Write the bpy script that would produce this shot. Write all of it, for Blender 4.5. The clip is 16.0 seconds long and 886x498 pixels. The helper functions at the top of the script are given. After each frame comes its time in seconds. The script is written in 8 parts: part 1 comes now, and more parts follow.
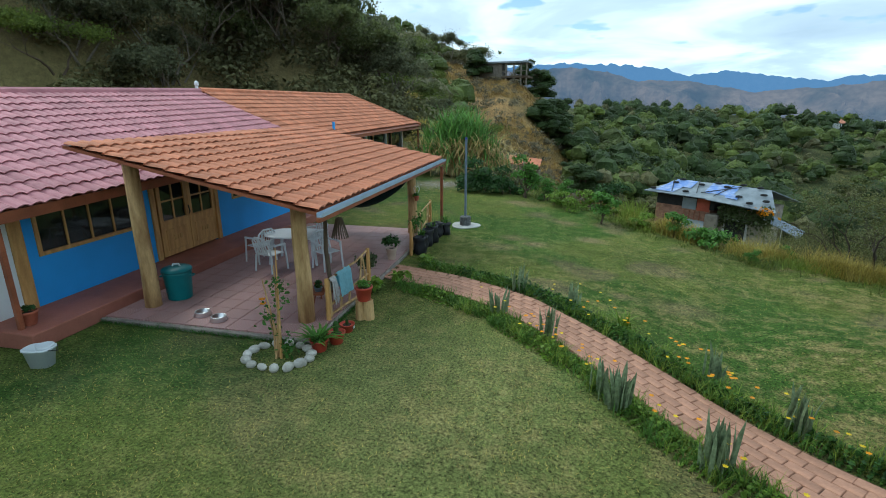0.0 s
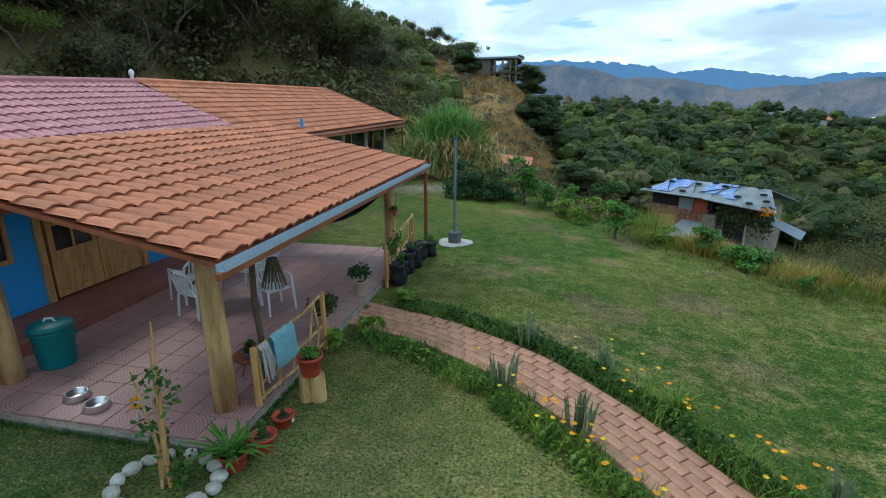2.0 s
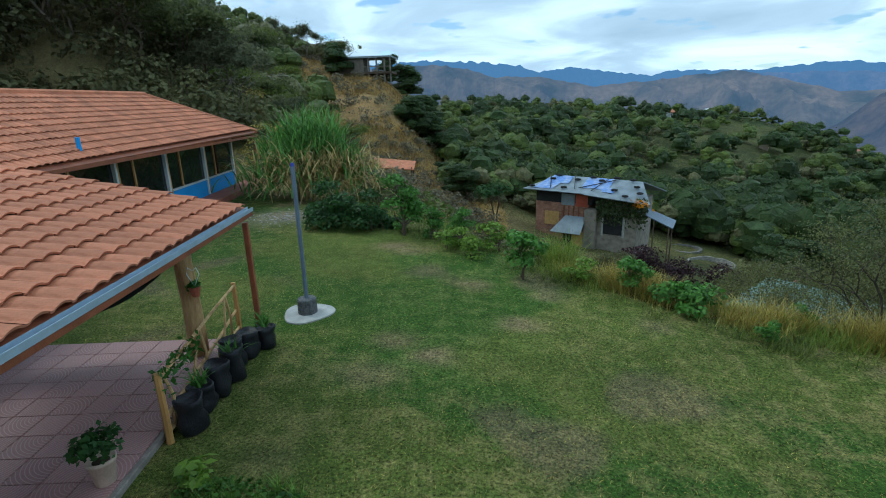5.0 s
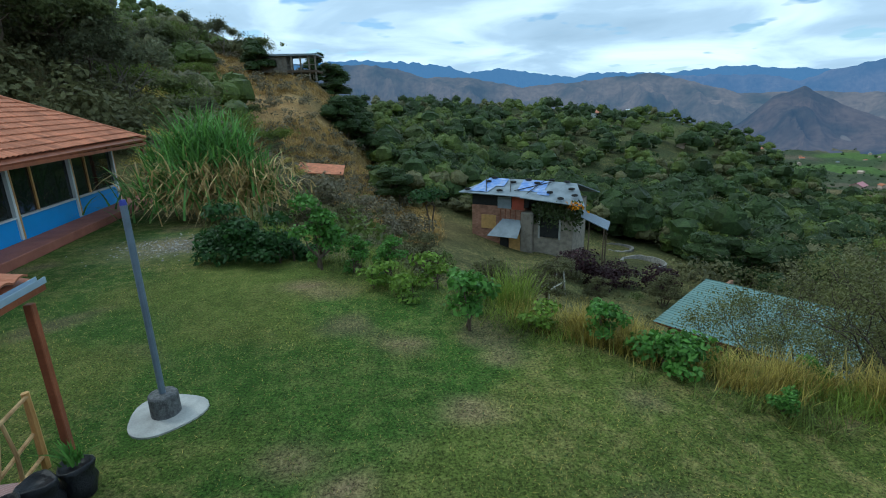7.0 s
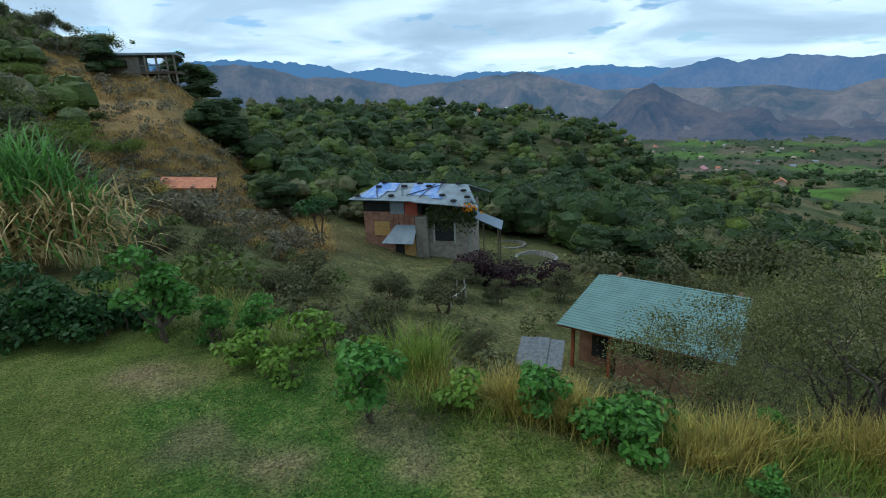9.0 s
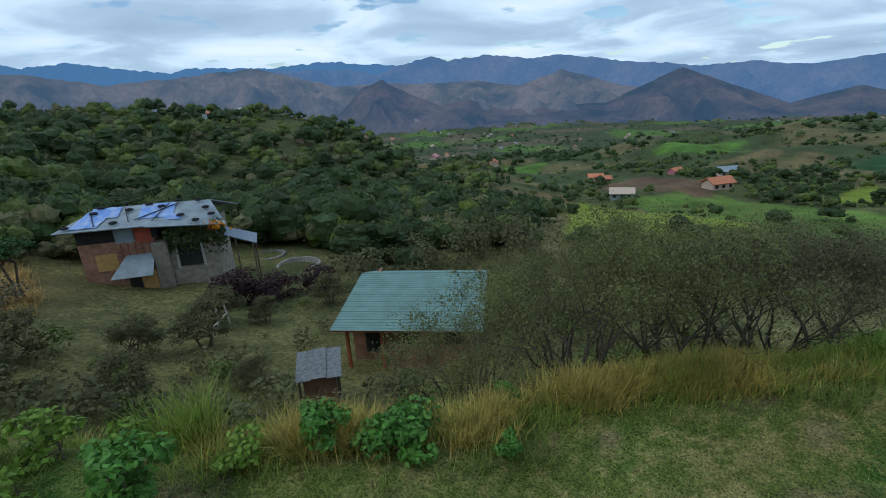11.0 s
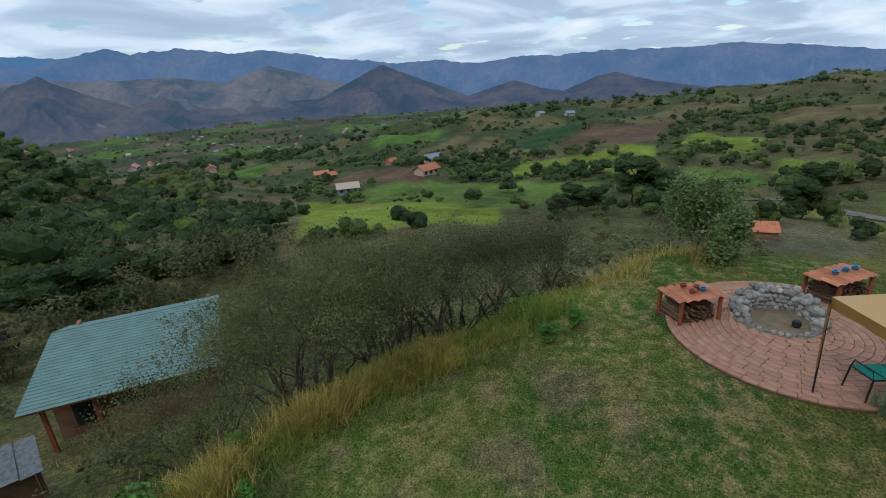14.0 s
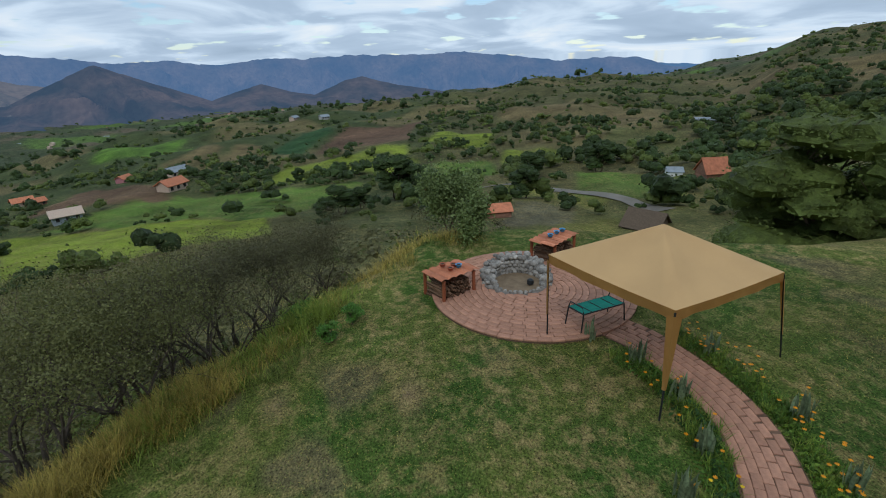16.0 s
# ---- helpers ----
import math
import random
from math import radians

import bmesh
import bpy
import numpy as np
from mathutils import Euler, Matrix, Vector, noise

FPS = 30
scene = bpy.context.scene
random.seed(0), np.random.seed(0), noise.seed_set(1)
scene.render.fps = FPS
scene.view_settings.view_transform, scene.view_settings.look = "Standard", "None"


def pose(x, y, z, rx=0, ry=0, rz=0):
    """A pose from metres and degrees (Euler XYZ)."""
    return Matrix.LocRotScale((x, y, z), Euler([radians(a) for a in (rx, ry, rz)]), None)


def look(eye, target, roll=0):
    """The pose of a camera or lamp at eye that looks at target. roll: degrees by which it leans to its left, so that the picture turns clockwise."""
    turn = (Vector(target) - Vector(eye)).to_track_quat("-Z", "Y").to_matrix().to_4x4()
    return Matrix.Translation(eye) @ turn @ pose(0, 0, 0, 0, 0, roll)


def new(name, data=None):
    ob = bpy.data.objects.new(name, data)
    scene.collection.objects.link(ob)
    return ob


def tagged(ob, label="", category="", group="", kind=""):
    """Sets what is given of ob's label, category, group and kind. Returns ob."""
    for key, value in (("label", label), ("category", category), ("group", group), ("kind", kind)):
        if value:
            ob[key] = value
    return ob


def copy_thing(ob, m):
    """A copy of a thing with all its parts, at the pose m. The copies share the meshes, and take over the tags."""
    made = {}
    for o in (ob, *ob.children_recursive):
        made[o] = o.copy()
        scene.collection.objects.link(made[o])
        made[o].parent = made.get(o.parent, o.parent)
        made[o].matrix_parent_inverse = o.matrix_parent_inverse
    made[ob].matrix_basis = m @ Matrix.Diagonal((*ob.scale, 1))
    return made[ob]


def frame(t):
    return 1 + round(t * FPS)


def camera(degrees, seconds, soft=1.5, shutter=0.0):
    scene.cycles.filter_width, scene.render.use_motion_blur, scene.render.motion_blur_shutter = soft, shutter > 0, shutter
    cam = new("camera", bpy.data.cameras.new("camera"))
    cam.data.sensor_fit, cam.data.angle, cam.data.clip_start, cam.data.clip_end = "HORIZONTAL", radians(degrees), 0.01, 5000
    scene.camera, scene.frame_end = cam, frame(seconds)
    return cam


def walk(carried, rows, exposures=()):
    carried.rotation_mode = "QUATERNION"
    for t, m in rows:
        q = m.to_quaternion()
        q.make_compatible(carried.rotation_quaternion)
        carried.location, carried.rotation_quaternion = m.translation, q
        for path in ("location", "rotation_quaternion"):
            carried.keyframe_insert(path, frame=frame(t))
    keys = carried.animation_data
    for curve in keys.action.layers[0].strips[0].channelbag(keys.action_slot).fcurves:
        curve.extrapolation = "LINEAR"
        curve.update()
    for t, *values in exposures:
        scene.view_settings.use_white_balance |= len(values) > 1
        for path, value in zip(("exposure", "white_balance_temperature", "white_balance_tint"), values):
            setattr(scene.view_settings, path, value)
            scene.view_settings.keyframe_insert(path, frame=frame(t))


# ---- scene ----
cam = camera(84.0, 16.0, soft=1.0)
PATH = [
    (0, (0.738, 3.12, 3.727), (0.313, 4.996, 3.179), -0.0),
    (0.5, (0.604, 3.841, 3.7), (0.188, 5.719, 3.151), -0.1),
    (1, (0.458, 4.541, 3.663), (0.051, 6.42, 3.111), 0.0),
    (1.5, (0.326, 5.236, 3.64), (-0.077, 7.115, 3.085), -0.0),
    (2, (0.228, 5.852, 3.644), (-0.152, 7.734, 3.086), 0.0),
    (2.5, (0.154, 6.523, 3.63), (-0.09, 8.428, 3.074), -0.5),
    (3, (0.148, 7.198, 3.622), (0.014, 9.115, 3.067), -0.8),
    (3.2, (0.163, 7.474, 3.626), (0.057, 9.392, 3.068), -0.9),
    (5.3, (0.332, 10.455, 3.777), (0.437, 12.372, 3.215), -1.3),
    (5.5, (0.358, 10.735, 3.781), (0.504, 12.649, 3.22), -1.2),
    (6, (0.458, 11.411, 3.819), (0.68, 13.317, 3.256), -1.2),
    (6.5, (0.55, 12.062, 3.824), (0.824, 13.961, 3.26), -1.3),
    (7, (0.668, 12.671, 3.841), (0.977, 14.564, 3.275), -1.3),
    (7.5, (0.778, 13.283, 3.869), (1.118, 15.171, 3.302), -1.5),
    (8, (0.93, 13.889, 3.917), (1.315, 15.767, 3.349), -1.6),
    (8.5, (1.108, 14.469, 3.997), (1.606, 16.32, 3.426), -1.8),
    (9, (1.28, 14.901, 4.074), (1.994, 16.677, 3.494), -2.3),
    (9.5, (1.371, 15.088, 4.115), (2.358, 16.723, 3.521), -2.8),
    (9.7, (1.38, 15.074, 4.146), (2.462, 16.646, 3.546), -2.9),
    (11.8, (1.177, 14.359, 5.168), (2.786, 15.351, 4.515), -3.3),
    (12, (1.187, 14.332, 5.218), (2.831, 15.261, 4.561), -3.3),
    (12.5, (1.145, 14.181, 5.407), (2.862, 14.960, 4.740), -3.3),
    (13, (1.141, 14.081, 5.504), (2.920, 14.697, 4.829), -3.2),
    (13.5, (1.090, 13.917, 5.635), (2.914, 14.367, 4.947), -3.3),
    (14, (1.130, 13.773, 5.675), (2.982, 14.050, 4.974), -3.1),
    (14.5, (1.118, 13.858, 5.640), (2.991, 13.904, 4.939), -2.4),
    (15, (1.096, 13.804, 5.630), (2.959, 13.628, 4.923), -2.0),
    (15.5, (1.125, 13.721, 5.585), (2.952, 13.329, 4.871), -1.7),
    (16, (1.111, 13.612, 5.572), (2.874, 13.004, 4.848), -1.8),
]
walk(cam, [(t, look(eye, target, roll)) for t, eye, target, roll in PATH],
     exposures=((0, 0.48, 5950, -2), (3, 0.33, 5750, -3), (6, 0.15, 5500, -4), (9, 0.10, 5600, -1), (9.6, 0.0, 5600, 0), (12, -0.12, 5700, 6), (16, -0.18, 6050, 8)))

# ---- daylight: overcast sky with broken cloud ----
world = bpy.data.worlds.new("sky")
scene.world = world
world.use_nodes = True
wn = world.node_tree
wn.nodes.clear()


def wnode(kind, **inputs):
    nd = wn.nodes.new(kind)
    for k, v in inputs.items():
        nd.inputs[k.replace("_", " ")].default_value = v
    return nd


SUN_ELEV, SUN_TURN = radians(48), radians(300)
sky = wnode("ShaderNodeTexSky")
sky.sky_type, sky.sun_disc, sky.sun_elevation, sky.sun_rotation = "NISHITA", False, SUN_ELEV, SUN_TURN
sky.altitude, sky.air_density, sky.dust_density = 1500, 1.0, 1.0
wtc = wnode("ShaderNodeTexCoord")
sep = wnode("ShaderNodeSeparateXYZ")
wn.links.new(wtc.outputs["Generated"], sep.inputs[0])
# a flat cloud deck: the view direction divided by its height
lift = wnode("ShaderNodeMath"); lift.operation = "MAXIMUM"; lift.inputs[1].default_value = 0.0
wn.links.new(sep.outputs["Z"], lift.inputs[0])
addz = wnode("ShaderNodeMath"); addz.operation = "ADD"; addz.inputs[1].default_value = 0.15
wn.links.new(lift.outputs[0], addz.inputs[0])
dx = wnode("ShaderNodeMath"); dx.operation = "DIVIDE"
dy = wnode("ShaderNodeMath"); dy.operation = "DIVIDE"
for nd, ax in ((dx, "X"), (dy, "Y")):
    wn.links.new(sep.outputs[ax], nd.inputs[0])
    wn.links.new(addz.outputs[0], nd.inputs[1])
deck = wnode("ShaderNodeCombineXYZ")
wn.links.new(dx.outputs[0], deck.inputs[0])
wn.links.new(dy.outputs[0], deck.inputs[1])
clouds = wnode("ShaderNodeTexNoise", Scale=0.95, Detail=6.0, Roughness=0.5, Distortion=0.5)
wn.links.new(deck.outputs[0], clouds.inputs["Vector"])
shade = wnode("ShaderNodeValToRGB")
cr = shade.color_ramp
cr.elements[0].position, cr.elements[0].color = 0.30, (0.96, 0.99, 1.0, 1)
cr.elements[1].position, cr.elements[1].color = 0.74, (0.40, 0.50, 0.62, 1)
e = cr.elements.new(0.45); e.color = (0.74, 0.85, 0.96, 1)
e = cr.elements.new(0.55); e.color = (0.53, 0.64, 0.77, 1)
wn.links.new(clouds.outputs["Fac"], shade.inputs[0])
gaps = wnode("ShaderNodeTexNoise", Scale=2.3, Detail=3.0, Roughness=0.5)
wn.links.new(deck.outputs[0], gaps.inputs["Vector"])
gapr = wnode("ShaderNodeValToRGB")
gapr.color_ramp.elements[0].position, gapr.color_ramp.elements[0].color = 0.60, (1, 1, 1, 1)
gapr.color_ramp.elements[1].position, gapr.color_ramp.elements[1].color = 0.66, (0, 0, 0, 1)
wn.links.new(gaps.outputs["Fac"], gapr.inputs[0])
bg_sky = wnode("ShaderNodeBackground", Strength=0.12)
wn.links.new(sky.outputs[0], bg_sky.inputs[0])
bg_cloud = wnode("ShaderNodeBackground", Strength=1.0)
wn.links.new(shade.outputs[0], bg_cloud.inputs[0])
mixw = wnode("ShaderNodeMixShader")
wn.links.new(gapr.outputs[0], mixw.inputs[0])
wn.links.new(bg_sky.outputs[0], mixw.inputs[1])
wn.links.new(bg_cloud.outputs[0], mixw.inputs[2])
outw = wnode("ShaderNodeOutputWorld")
wn.links.new(mixw.outputs[0], outw.inputs[0])

sun_data = bpy.data.lights.new("sun", "SUN")
sun_data.energy, sun_data.angle, sun_data.color = 1.1, radians(16), (1.0, 0.95, 0.88)
sun = new("sun", sun_data)
sun.matrix_world = look((0, 0, 60), (0 - 60 * math.sin(SUN_TURN) / math.tan(SUN_ELEV), 0 - 60 * math.cos(SUN_TURN) / math.tan(SUN_ELEV), 0))


# ---- materials ----
def material(name, tone, rough=0.8, spread=0.25, scale=6.0, fine=60.0, bump=0.3, metal=0.0, rand=0.0, second=None, spec=0.3, stretch=(1, 1, 1)):
    """Base colour broken up at two scales, with a fine relief; rand varies it from piece to piece."""
    m = bpy.data.materials.new(name)
    m.use_nodes = True
    nt = m.node_tree
    bs = nt.nodes["Principled BSDF"]
    bs.inputs["Roughness"].default_value, bs.inputs["Metallic"].default_value = rough, metal
    bs.inputs["Specular IOR Level"].default_value = spec
    tc = nt.nodes.new("ShaderNodeTexCoord")
    mp = nt.nodes.new("ShaderNodeMapping")
    mp.inputs["Scale"].default_value = stretch
    nt.links.new(tc.outputs["Object"], mp.inputs[0])
    big = nt.nodes.new("ShaderNodeTexNoise")
    big.inputs["Scale"].default_value, big.inputs["Detail"].default_value = scale, 5
    small = nt.nodes.new("ShaderNodeTexNoise")
    small.inputs["Scale"].default_value, small.inputs["Detail"].default_value = fine, 4
    nt.links.new(mp.outputs[0], big.inputs["Vector"])
    nt.links.new(mp.outputs[0], small.inputs["Vector"])
    second = second or tuple(c * (1 - spread) for c in tone)
    ramp = nt.nodes.new("ShaderNodeValToRGB")
    ramp.color_ramp.elements[0].position, ramp.color_ramp.elements[0].color = 0.35, (*second, 1)
    ramp.color_ramp.elements[1].position, ramp.color_ramp.elements[1].color = 0.62, (*tone, 1)
    nt.links.new(big.outputs["Fac"], ramp.inputs[0])
    hsv = nt.nodes.new("ShaderNodeHueSaturation")
    nt.links.new(ramp.outputs[0], hsv.inputs["Color"])
    val = nt.nodes.new("ShaderNodeMath"); val.operation = "MULTIPLY_ADD"
    val.inputs[1].default_value, val.inputs[2].default_value = spread * 1.6, 1 - spread * 0.8
    nt.links.new(small.outputs["Fac"], val.inputs[0])
    last = val
    if rand:
        oi = nt.nodes.new("ShaderNodeObjectInfo")
        geo = nt.nodes.new("ShaderNodeNewGeometry")
        both = nt.nodes.new("ShaderNodeMath"); both.operation = "ADD"
        nt.links.new(oi.outputs["Random"], both.inputs[0])
        nt.links.new(geo.outputs["Random Per Island"], both.inputs[1])
        fr = nt.nodes.new("ShaderNodeMath"); fr.operation = "FRACT"
        nt.links.new(both.outputs[0], fr.inputs[0])
        rr = nt.nodes.new("ShaderNodeMath"); rr.operation = "MULTIPLY_ADD"
        rr.inputs[1].default_value, rr.inputs[2].default_value = rand * 2, 1 - rand
        nt.links.new(fr.outputs[0], rr.inputs[0])
        mu = nt.nodes.new("ShaderNodeMath"); mu.operation = "MULTIPLY"
        nt.links.new(val.outputs[0], mu.inputs[0])
        nt.links.new(rr.outputs[0], mu.inputs[1])
        last = mu
    nt.links.new(last.outputs[0], hsv.inputs["Value"])
    nt.links.new(hsv.outputs[0], bs.inputs["Base Color"])
    if bump:
        bp = nt.nodes.new("ShaderNodeBump")
        bp.inputs["Strength"].default_value, bp.inputs["Distance"].default_value = bump, 0.02
        nt.links.new(small.outputs["Fac"], bp.inputs["Height"])
        nt.links.new(bp.outputs[0], bs.inputs["Normal"])
    return m


def leafy(name, tone, rand=0.35, rough=0.55, scale=3.0, spread=0.25):
    """A leaf that lets some light through."""
    m = material(name, tone, rough, spread, scale, 25.0, 0.0, rand=rand, spec=0.25)
    nt = m.node_tree
    bs = nt.nodes["Principled BSDF"]
    tr = nt.nodes.new("ShaderNodeBsdfTranslucent")
    nt.links.new(bs.inputs["Base Color"].links[0].from_socket, tr.inputs[0])
    mx = nt.nodes.new("ShaderNodeMixShader")
    mx.inputs[0].default_value = 0.32
    nt.links.new(bs.outputs[0], mx.inputs[1])
    nt.links.new(tr.outputs[0], mx.inputs[2])
    nt.links.new(mx.outputs[0], nt.nodes["Material Output"].inputs[0])
    return m


M_TILE = material("clay_roof_tile", (0.53, 0.195, 0.10), 0.75, 0.3, 2.2, 38, 0.4, rand=0.16)
M_PINK = material("faded_pink_tile", (0.50, 0.215, 0.235), 0.7, 0.22, 2.0, 38, 0.35, rand=0.12)
M_LOG = material("peeled_log", (0.56, 0.37, 0.17), 0.65, 0.35, 3.0, 22, 0.5, stretch=(3, 3, 0.6), second=(0.30, 0.17, 0.07))
M_WOOD = material("varnished_wood", (0.60, 0.345, 0.125), 0.45, 0.3, 2.5, 30, 0.3, stretch=(4, 4, 0.7), second=(0.42, 0.22, 0.075))
M_REDWOOD = material("red_stained_timber", (0.30, 0.095, 0.045), 0.5, 0.3, 3.0, 40, 0.3)
M_BLUE = material("blue_wall_paint", (0.05, 0.34, 0.82), 0.6, 0.1, 1.2, 60, 0.25)
M_WHITE = material("white_wall_paint", (0.72, 0.74, 0.75), 0.7, 0.1, 1.2, 60, 0.25)
M_STEP = material("red_oxide_cement", (0.36, 0.135, 0.095), 0.6, 0.25, 2.0, 45, 0.3)
M_FLOORTILE = material("mottled_red_floor_tile", (0.325, 0.175, 0.16), 0.45, 0.3, 7.0, 40, 0.15, rand=0.1, second=(0.30, 0.17, 0.16))
M_GROUT = material("pale_grout", (0.36, 0.265, 0.25), 0.8, 0.2, 4, 60, 0.3)
M_KERB = material("stained_grey_kerb", (0.27, 0.235, 0.205), 0.9, 0.35, 6.0, 50, 0.4)
M_CONCRETE = material("weathered_concrete", (0.46, 0.45, 0.42), 0.85, 0.25, 4.0, 50, 0.4)
# blue in the gutter steel's tone carries the sky it reflects
M_STEEL = material("sky_blued_galvanised_steel", (0.42, 0.52, 0.62), 0.4, 0.15, 5, 60, 0.1, metal=0.3)
M_POLE = material("grey_blue_painted_pipe", (0.16, 0.20, 0.25), 0.5, 0.2, 5, 60, 0.1)
M_BRICK = material("worn_clay_paver", (0.45, 0.235, 0.15), 0.85, 0.26, 3.0, 40, 0.5, rand=0.13, second=(0.32, 0.17, 0.115))
M_SAND = material("sandy_joint", (0.17, 0.105, 0.07), 0.95, 0.3, 5, 60, 0.5)
M_CANVAS = material("tan_tent_canvas", (0.54, 0.345, 0.155), 0.7, 0.1, 1.0, 120, 0.1)
M_VALANCE = material("mustard_tent_valance", (0.56, 0.31, 0.09), 0.7, 0.12, 2.0, 120, 0.1)
M_BLACK = material("black_painted_metal", (0.025, 0.027, 0.028), 0.45, 0.2, 6, 60, 0.1)
M_RUBBER = material("black_grow_bag", (0.018, 0.018, 0.022), 0.4, 0.3, 8, 40, 0.4)
M_WPLASTIC = material("white_moulded_plastic", (0.60, 0.64, 0.67), 0.4, 0.08, 3, 60, 0.05)
M_TEAL = material("teal_plastic", (0.012, 0.15, 0.16), 0.4, 0.15, 3, 50, 0.1)
M_TERRA = material("terracotta", (0.42, 0.125, 0.07), 0.75, 0.25, 5, 50, 0.3)
M_REDPOT = material("red_plastic_pot", (0.42, 0.06, 0.035), 0.45, 0.2, 5, 50, 0.1)
M_SOIL = material("dark_soil", (0.06, 0.04, 0.026), 0.95, 0.3, 10, 60, 0.6)
M_PITSTONE = material("grey_rubble_stone", (0.34, 0.32, 0.285), 0.9, 0.35, 5, 30, 0.6, rand=0.35, second=(0.20, 0.185, 0.165))
M_STONE = material("pale_river_stone", (0.52, 0.50, 0.45), 0.85, 0.3, 4, 30, 0.5, rand=0.25, second=(0.36, 0.34, 0.29))
M_BARK = material("grey_brown_bark", (0.13, 0.095, 0.065), 0.9, 0.35, 4, 30, 0.6, stretch=(2, 2, 0.6))
M_FIREWOOD = material("split_firewood", (0.17, 0.10, 0.06), 0.85, 0.35, 4, 30, 0.6, rand=0.4)
M_TEALROOF = material("pale_green_roof_sheet", (0.15, 0.245, 0.22), 0.6, 0.18, 1.0, 20, 0.1)
M_ADOBE = material("brown_adobe", (0.25, 0.135, 0.085), 0.9, 0.3, 1.5, 25, 0.5)
M_HBRICK = material("rough_house_brick", (0.37, 0.20, 0.14), 0.9, 0.3, 1.5, 20, 0.5, rand=0.2)
M_HSTONE = material("rubble_stone_wall", (0.30, 0.26, 0.21), 0.9, 0.35, 2.0, 20, 0.6, rand=0.3)
M_FIBRO = material("grey_fibre_cement_sheet", (0.27, 0.31, 0.34), 0.75, 0.25, 1.2, 20, 0.3)
M_SLATE = material("speckled_grey_slate", (0.17, 0.175, 0.18), 0.7, 0.4, 6, 30, 0.4)
M_TARP = material("blue_tarpaulin", (0.16, 0.28, 0.62), 0.5, 0.3, 1.5, 15, 0.3, second=(0.34, 0.42, 0.62))
M_TYRE = material("old_tyre", (0.02, 0.02, 0.02), 0.8, 0.3, 8, 40, 0.3)
M_PALEWOOD = material("new_pine_board", (0.55, 0.33, 0.12), 0.6, 0.25, 3, 30, 0.2)
M_DARK = material("dark_interior", (0.03, 0.03, 0.03), 0.9, 0.3, 3, 30, 0.1)
M_LEAF = leafy("fresh_leaf", (0.064, 0.170, 0.027))
M_LEAFLIME = leafy("lime_young_leaf", (0.187, 0.289, 0.038))
M_LEAFDARK = leafy("dark_leaf", (0.042, 0.100, 0.022))
M_LEAFOLIVE = leafy("olive_scrub_leaf", (0.078, 0.104, 0.036))
M_LEAFGREY = leafy("dry_grey_scrub_leaf", (0.19, 0.165, 0.10))
M_LEAFMID = leafy("hill_leaf", (0.050, 0.108, 0.024))
M_WOODDARK = leafy("dark_wood_leaf", (0.058, 0.094, 0.025), 0.14, scale=0.13, spread=0.5)
M_WOODMID = leafy("green_wood_leaf", (0.135, 0.178, 0.040), 0.14, scale=0.13, spread=0.5)
M_WOODOLIVE = leafy("olive_wood_leaf", (0.170, 0.165, 0.070), 0.14, scale=0.13, spread=0.5)


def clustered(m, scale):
    """Fine unevenness of massed small leaves: broken tone with gap shade painted in, and relief, at the size of a twig.
    """
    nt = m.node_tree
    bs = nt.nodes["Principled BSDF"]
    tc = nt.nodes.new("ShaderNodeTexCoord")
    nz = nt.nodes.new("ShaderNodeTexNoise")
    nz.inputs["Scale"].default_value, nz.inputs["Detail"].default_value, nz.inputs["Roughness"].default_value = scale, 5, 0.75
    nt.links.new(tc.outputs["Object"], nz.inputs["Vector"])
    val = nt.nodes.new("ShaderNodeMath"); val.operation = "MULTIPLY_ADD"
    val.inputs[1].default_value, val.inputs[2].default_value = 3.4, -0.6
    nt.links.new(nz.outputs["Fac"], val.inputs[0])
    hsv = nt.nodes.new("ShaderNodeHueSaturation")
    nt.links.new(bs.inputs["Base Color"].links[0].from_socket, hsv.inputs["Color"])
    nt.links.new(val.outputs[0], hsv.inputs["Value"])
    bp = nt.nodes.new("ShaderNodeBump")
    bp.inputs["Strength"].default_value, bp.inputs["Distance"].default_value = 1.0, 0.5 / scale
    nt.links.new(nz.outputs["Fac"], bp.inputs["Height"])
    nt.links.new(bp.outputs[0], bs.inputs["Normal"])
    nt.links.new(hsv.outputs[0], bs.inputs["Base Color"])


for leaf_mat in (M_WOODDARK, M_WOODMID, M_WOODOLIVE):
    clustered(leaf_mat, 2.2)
M_BANKGRASS = leafy("dry_bank_grass", (0.52, 0.35, 0.12), 0.4, scale=0.3, spread=0.5)
M_HILLGREY = leafy("grey_green_hill_leaf", (0.185, 0.195, 0.105), 0.25, scale=0.35, spread=0.4)
M_HILLOLIVE = leafy("olive_hill_leaf", (0.165, 0.190, 0.070), 0.25, scale=0.35, spread=0.4)
M_HILLGREEN = leafy("bright_hill_leaf", (0.175, 0.225, 0.045), 0.25, scale=0.35, spread=0.4)
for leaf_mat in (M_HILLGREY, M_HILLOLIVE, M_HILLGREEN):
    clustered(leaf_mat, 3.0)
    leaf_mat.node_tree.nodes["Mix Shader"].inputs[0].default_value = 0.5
M_THORN = leafy("thorn_tree_leaf", (0.175, 0.182, 0.062), 0.3, scale=0.6, spread=0.4)
M_THORNDARK = leafy("dusky_thorn_leaf", (0.125, 0.122, 0.055), 0.3, scale=0.6, spread=0.4)
M_FEATHER = leafy("feathery_grey_green_leaf", (0.20, 0.265, 0.09), 0.25, scale=0.8, spread=0.3)
M_DARKBARK = material("dark_thorn_bark", (0.085, 0.068, 0.052), 0.9, 0.35, 4, 30, 0.6)
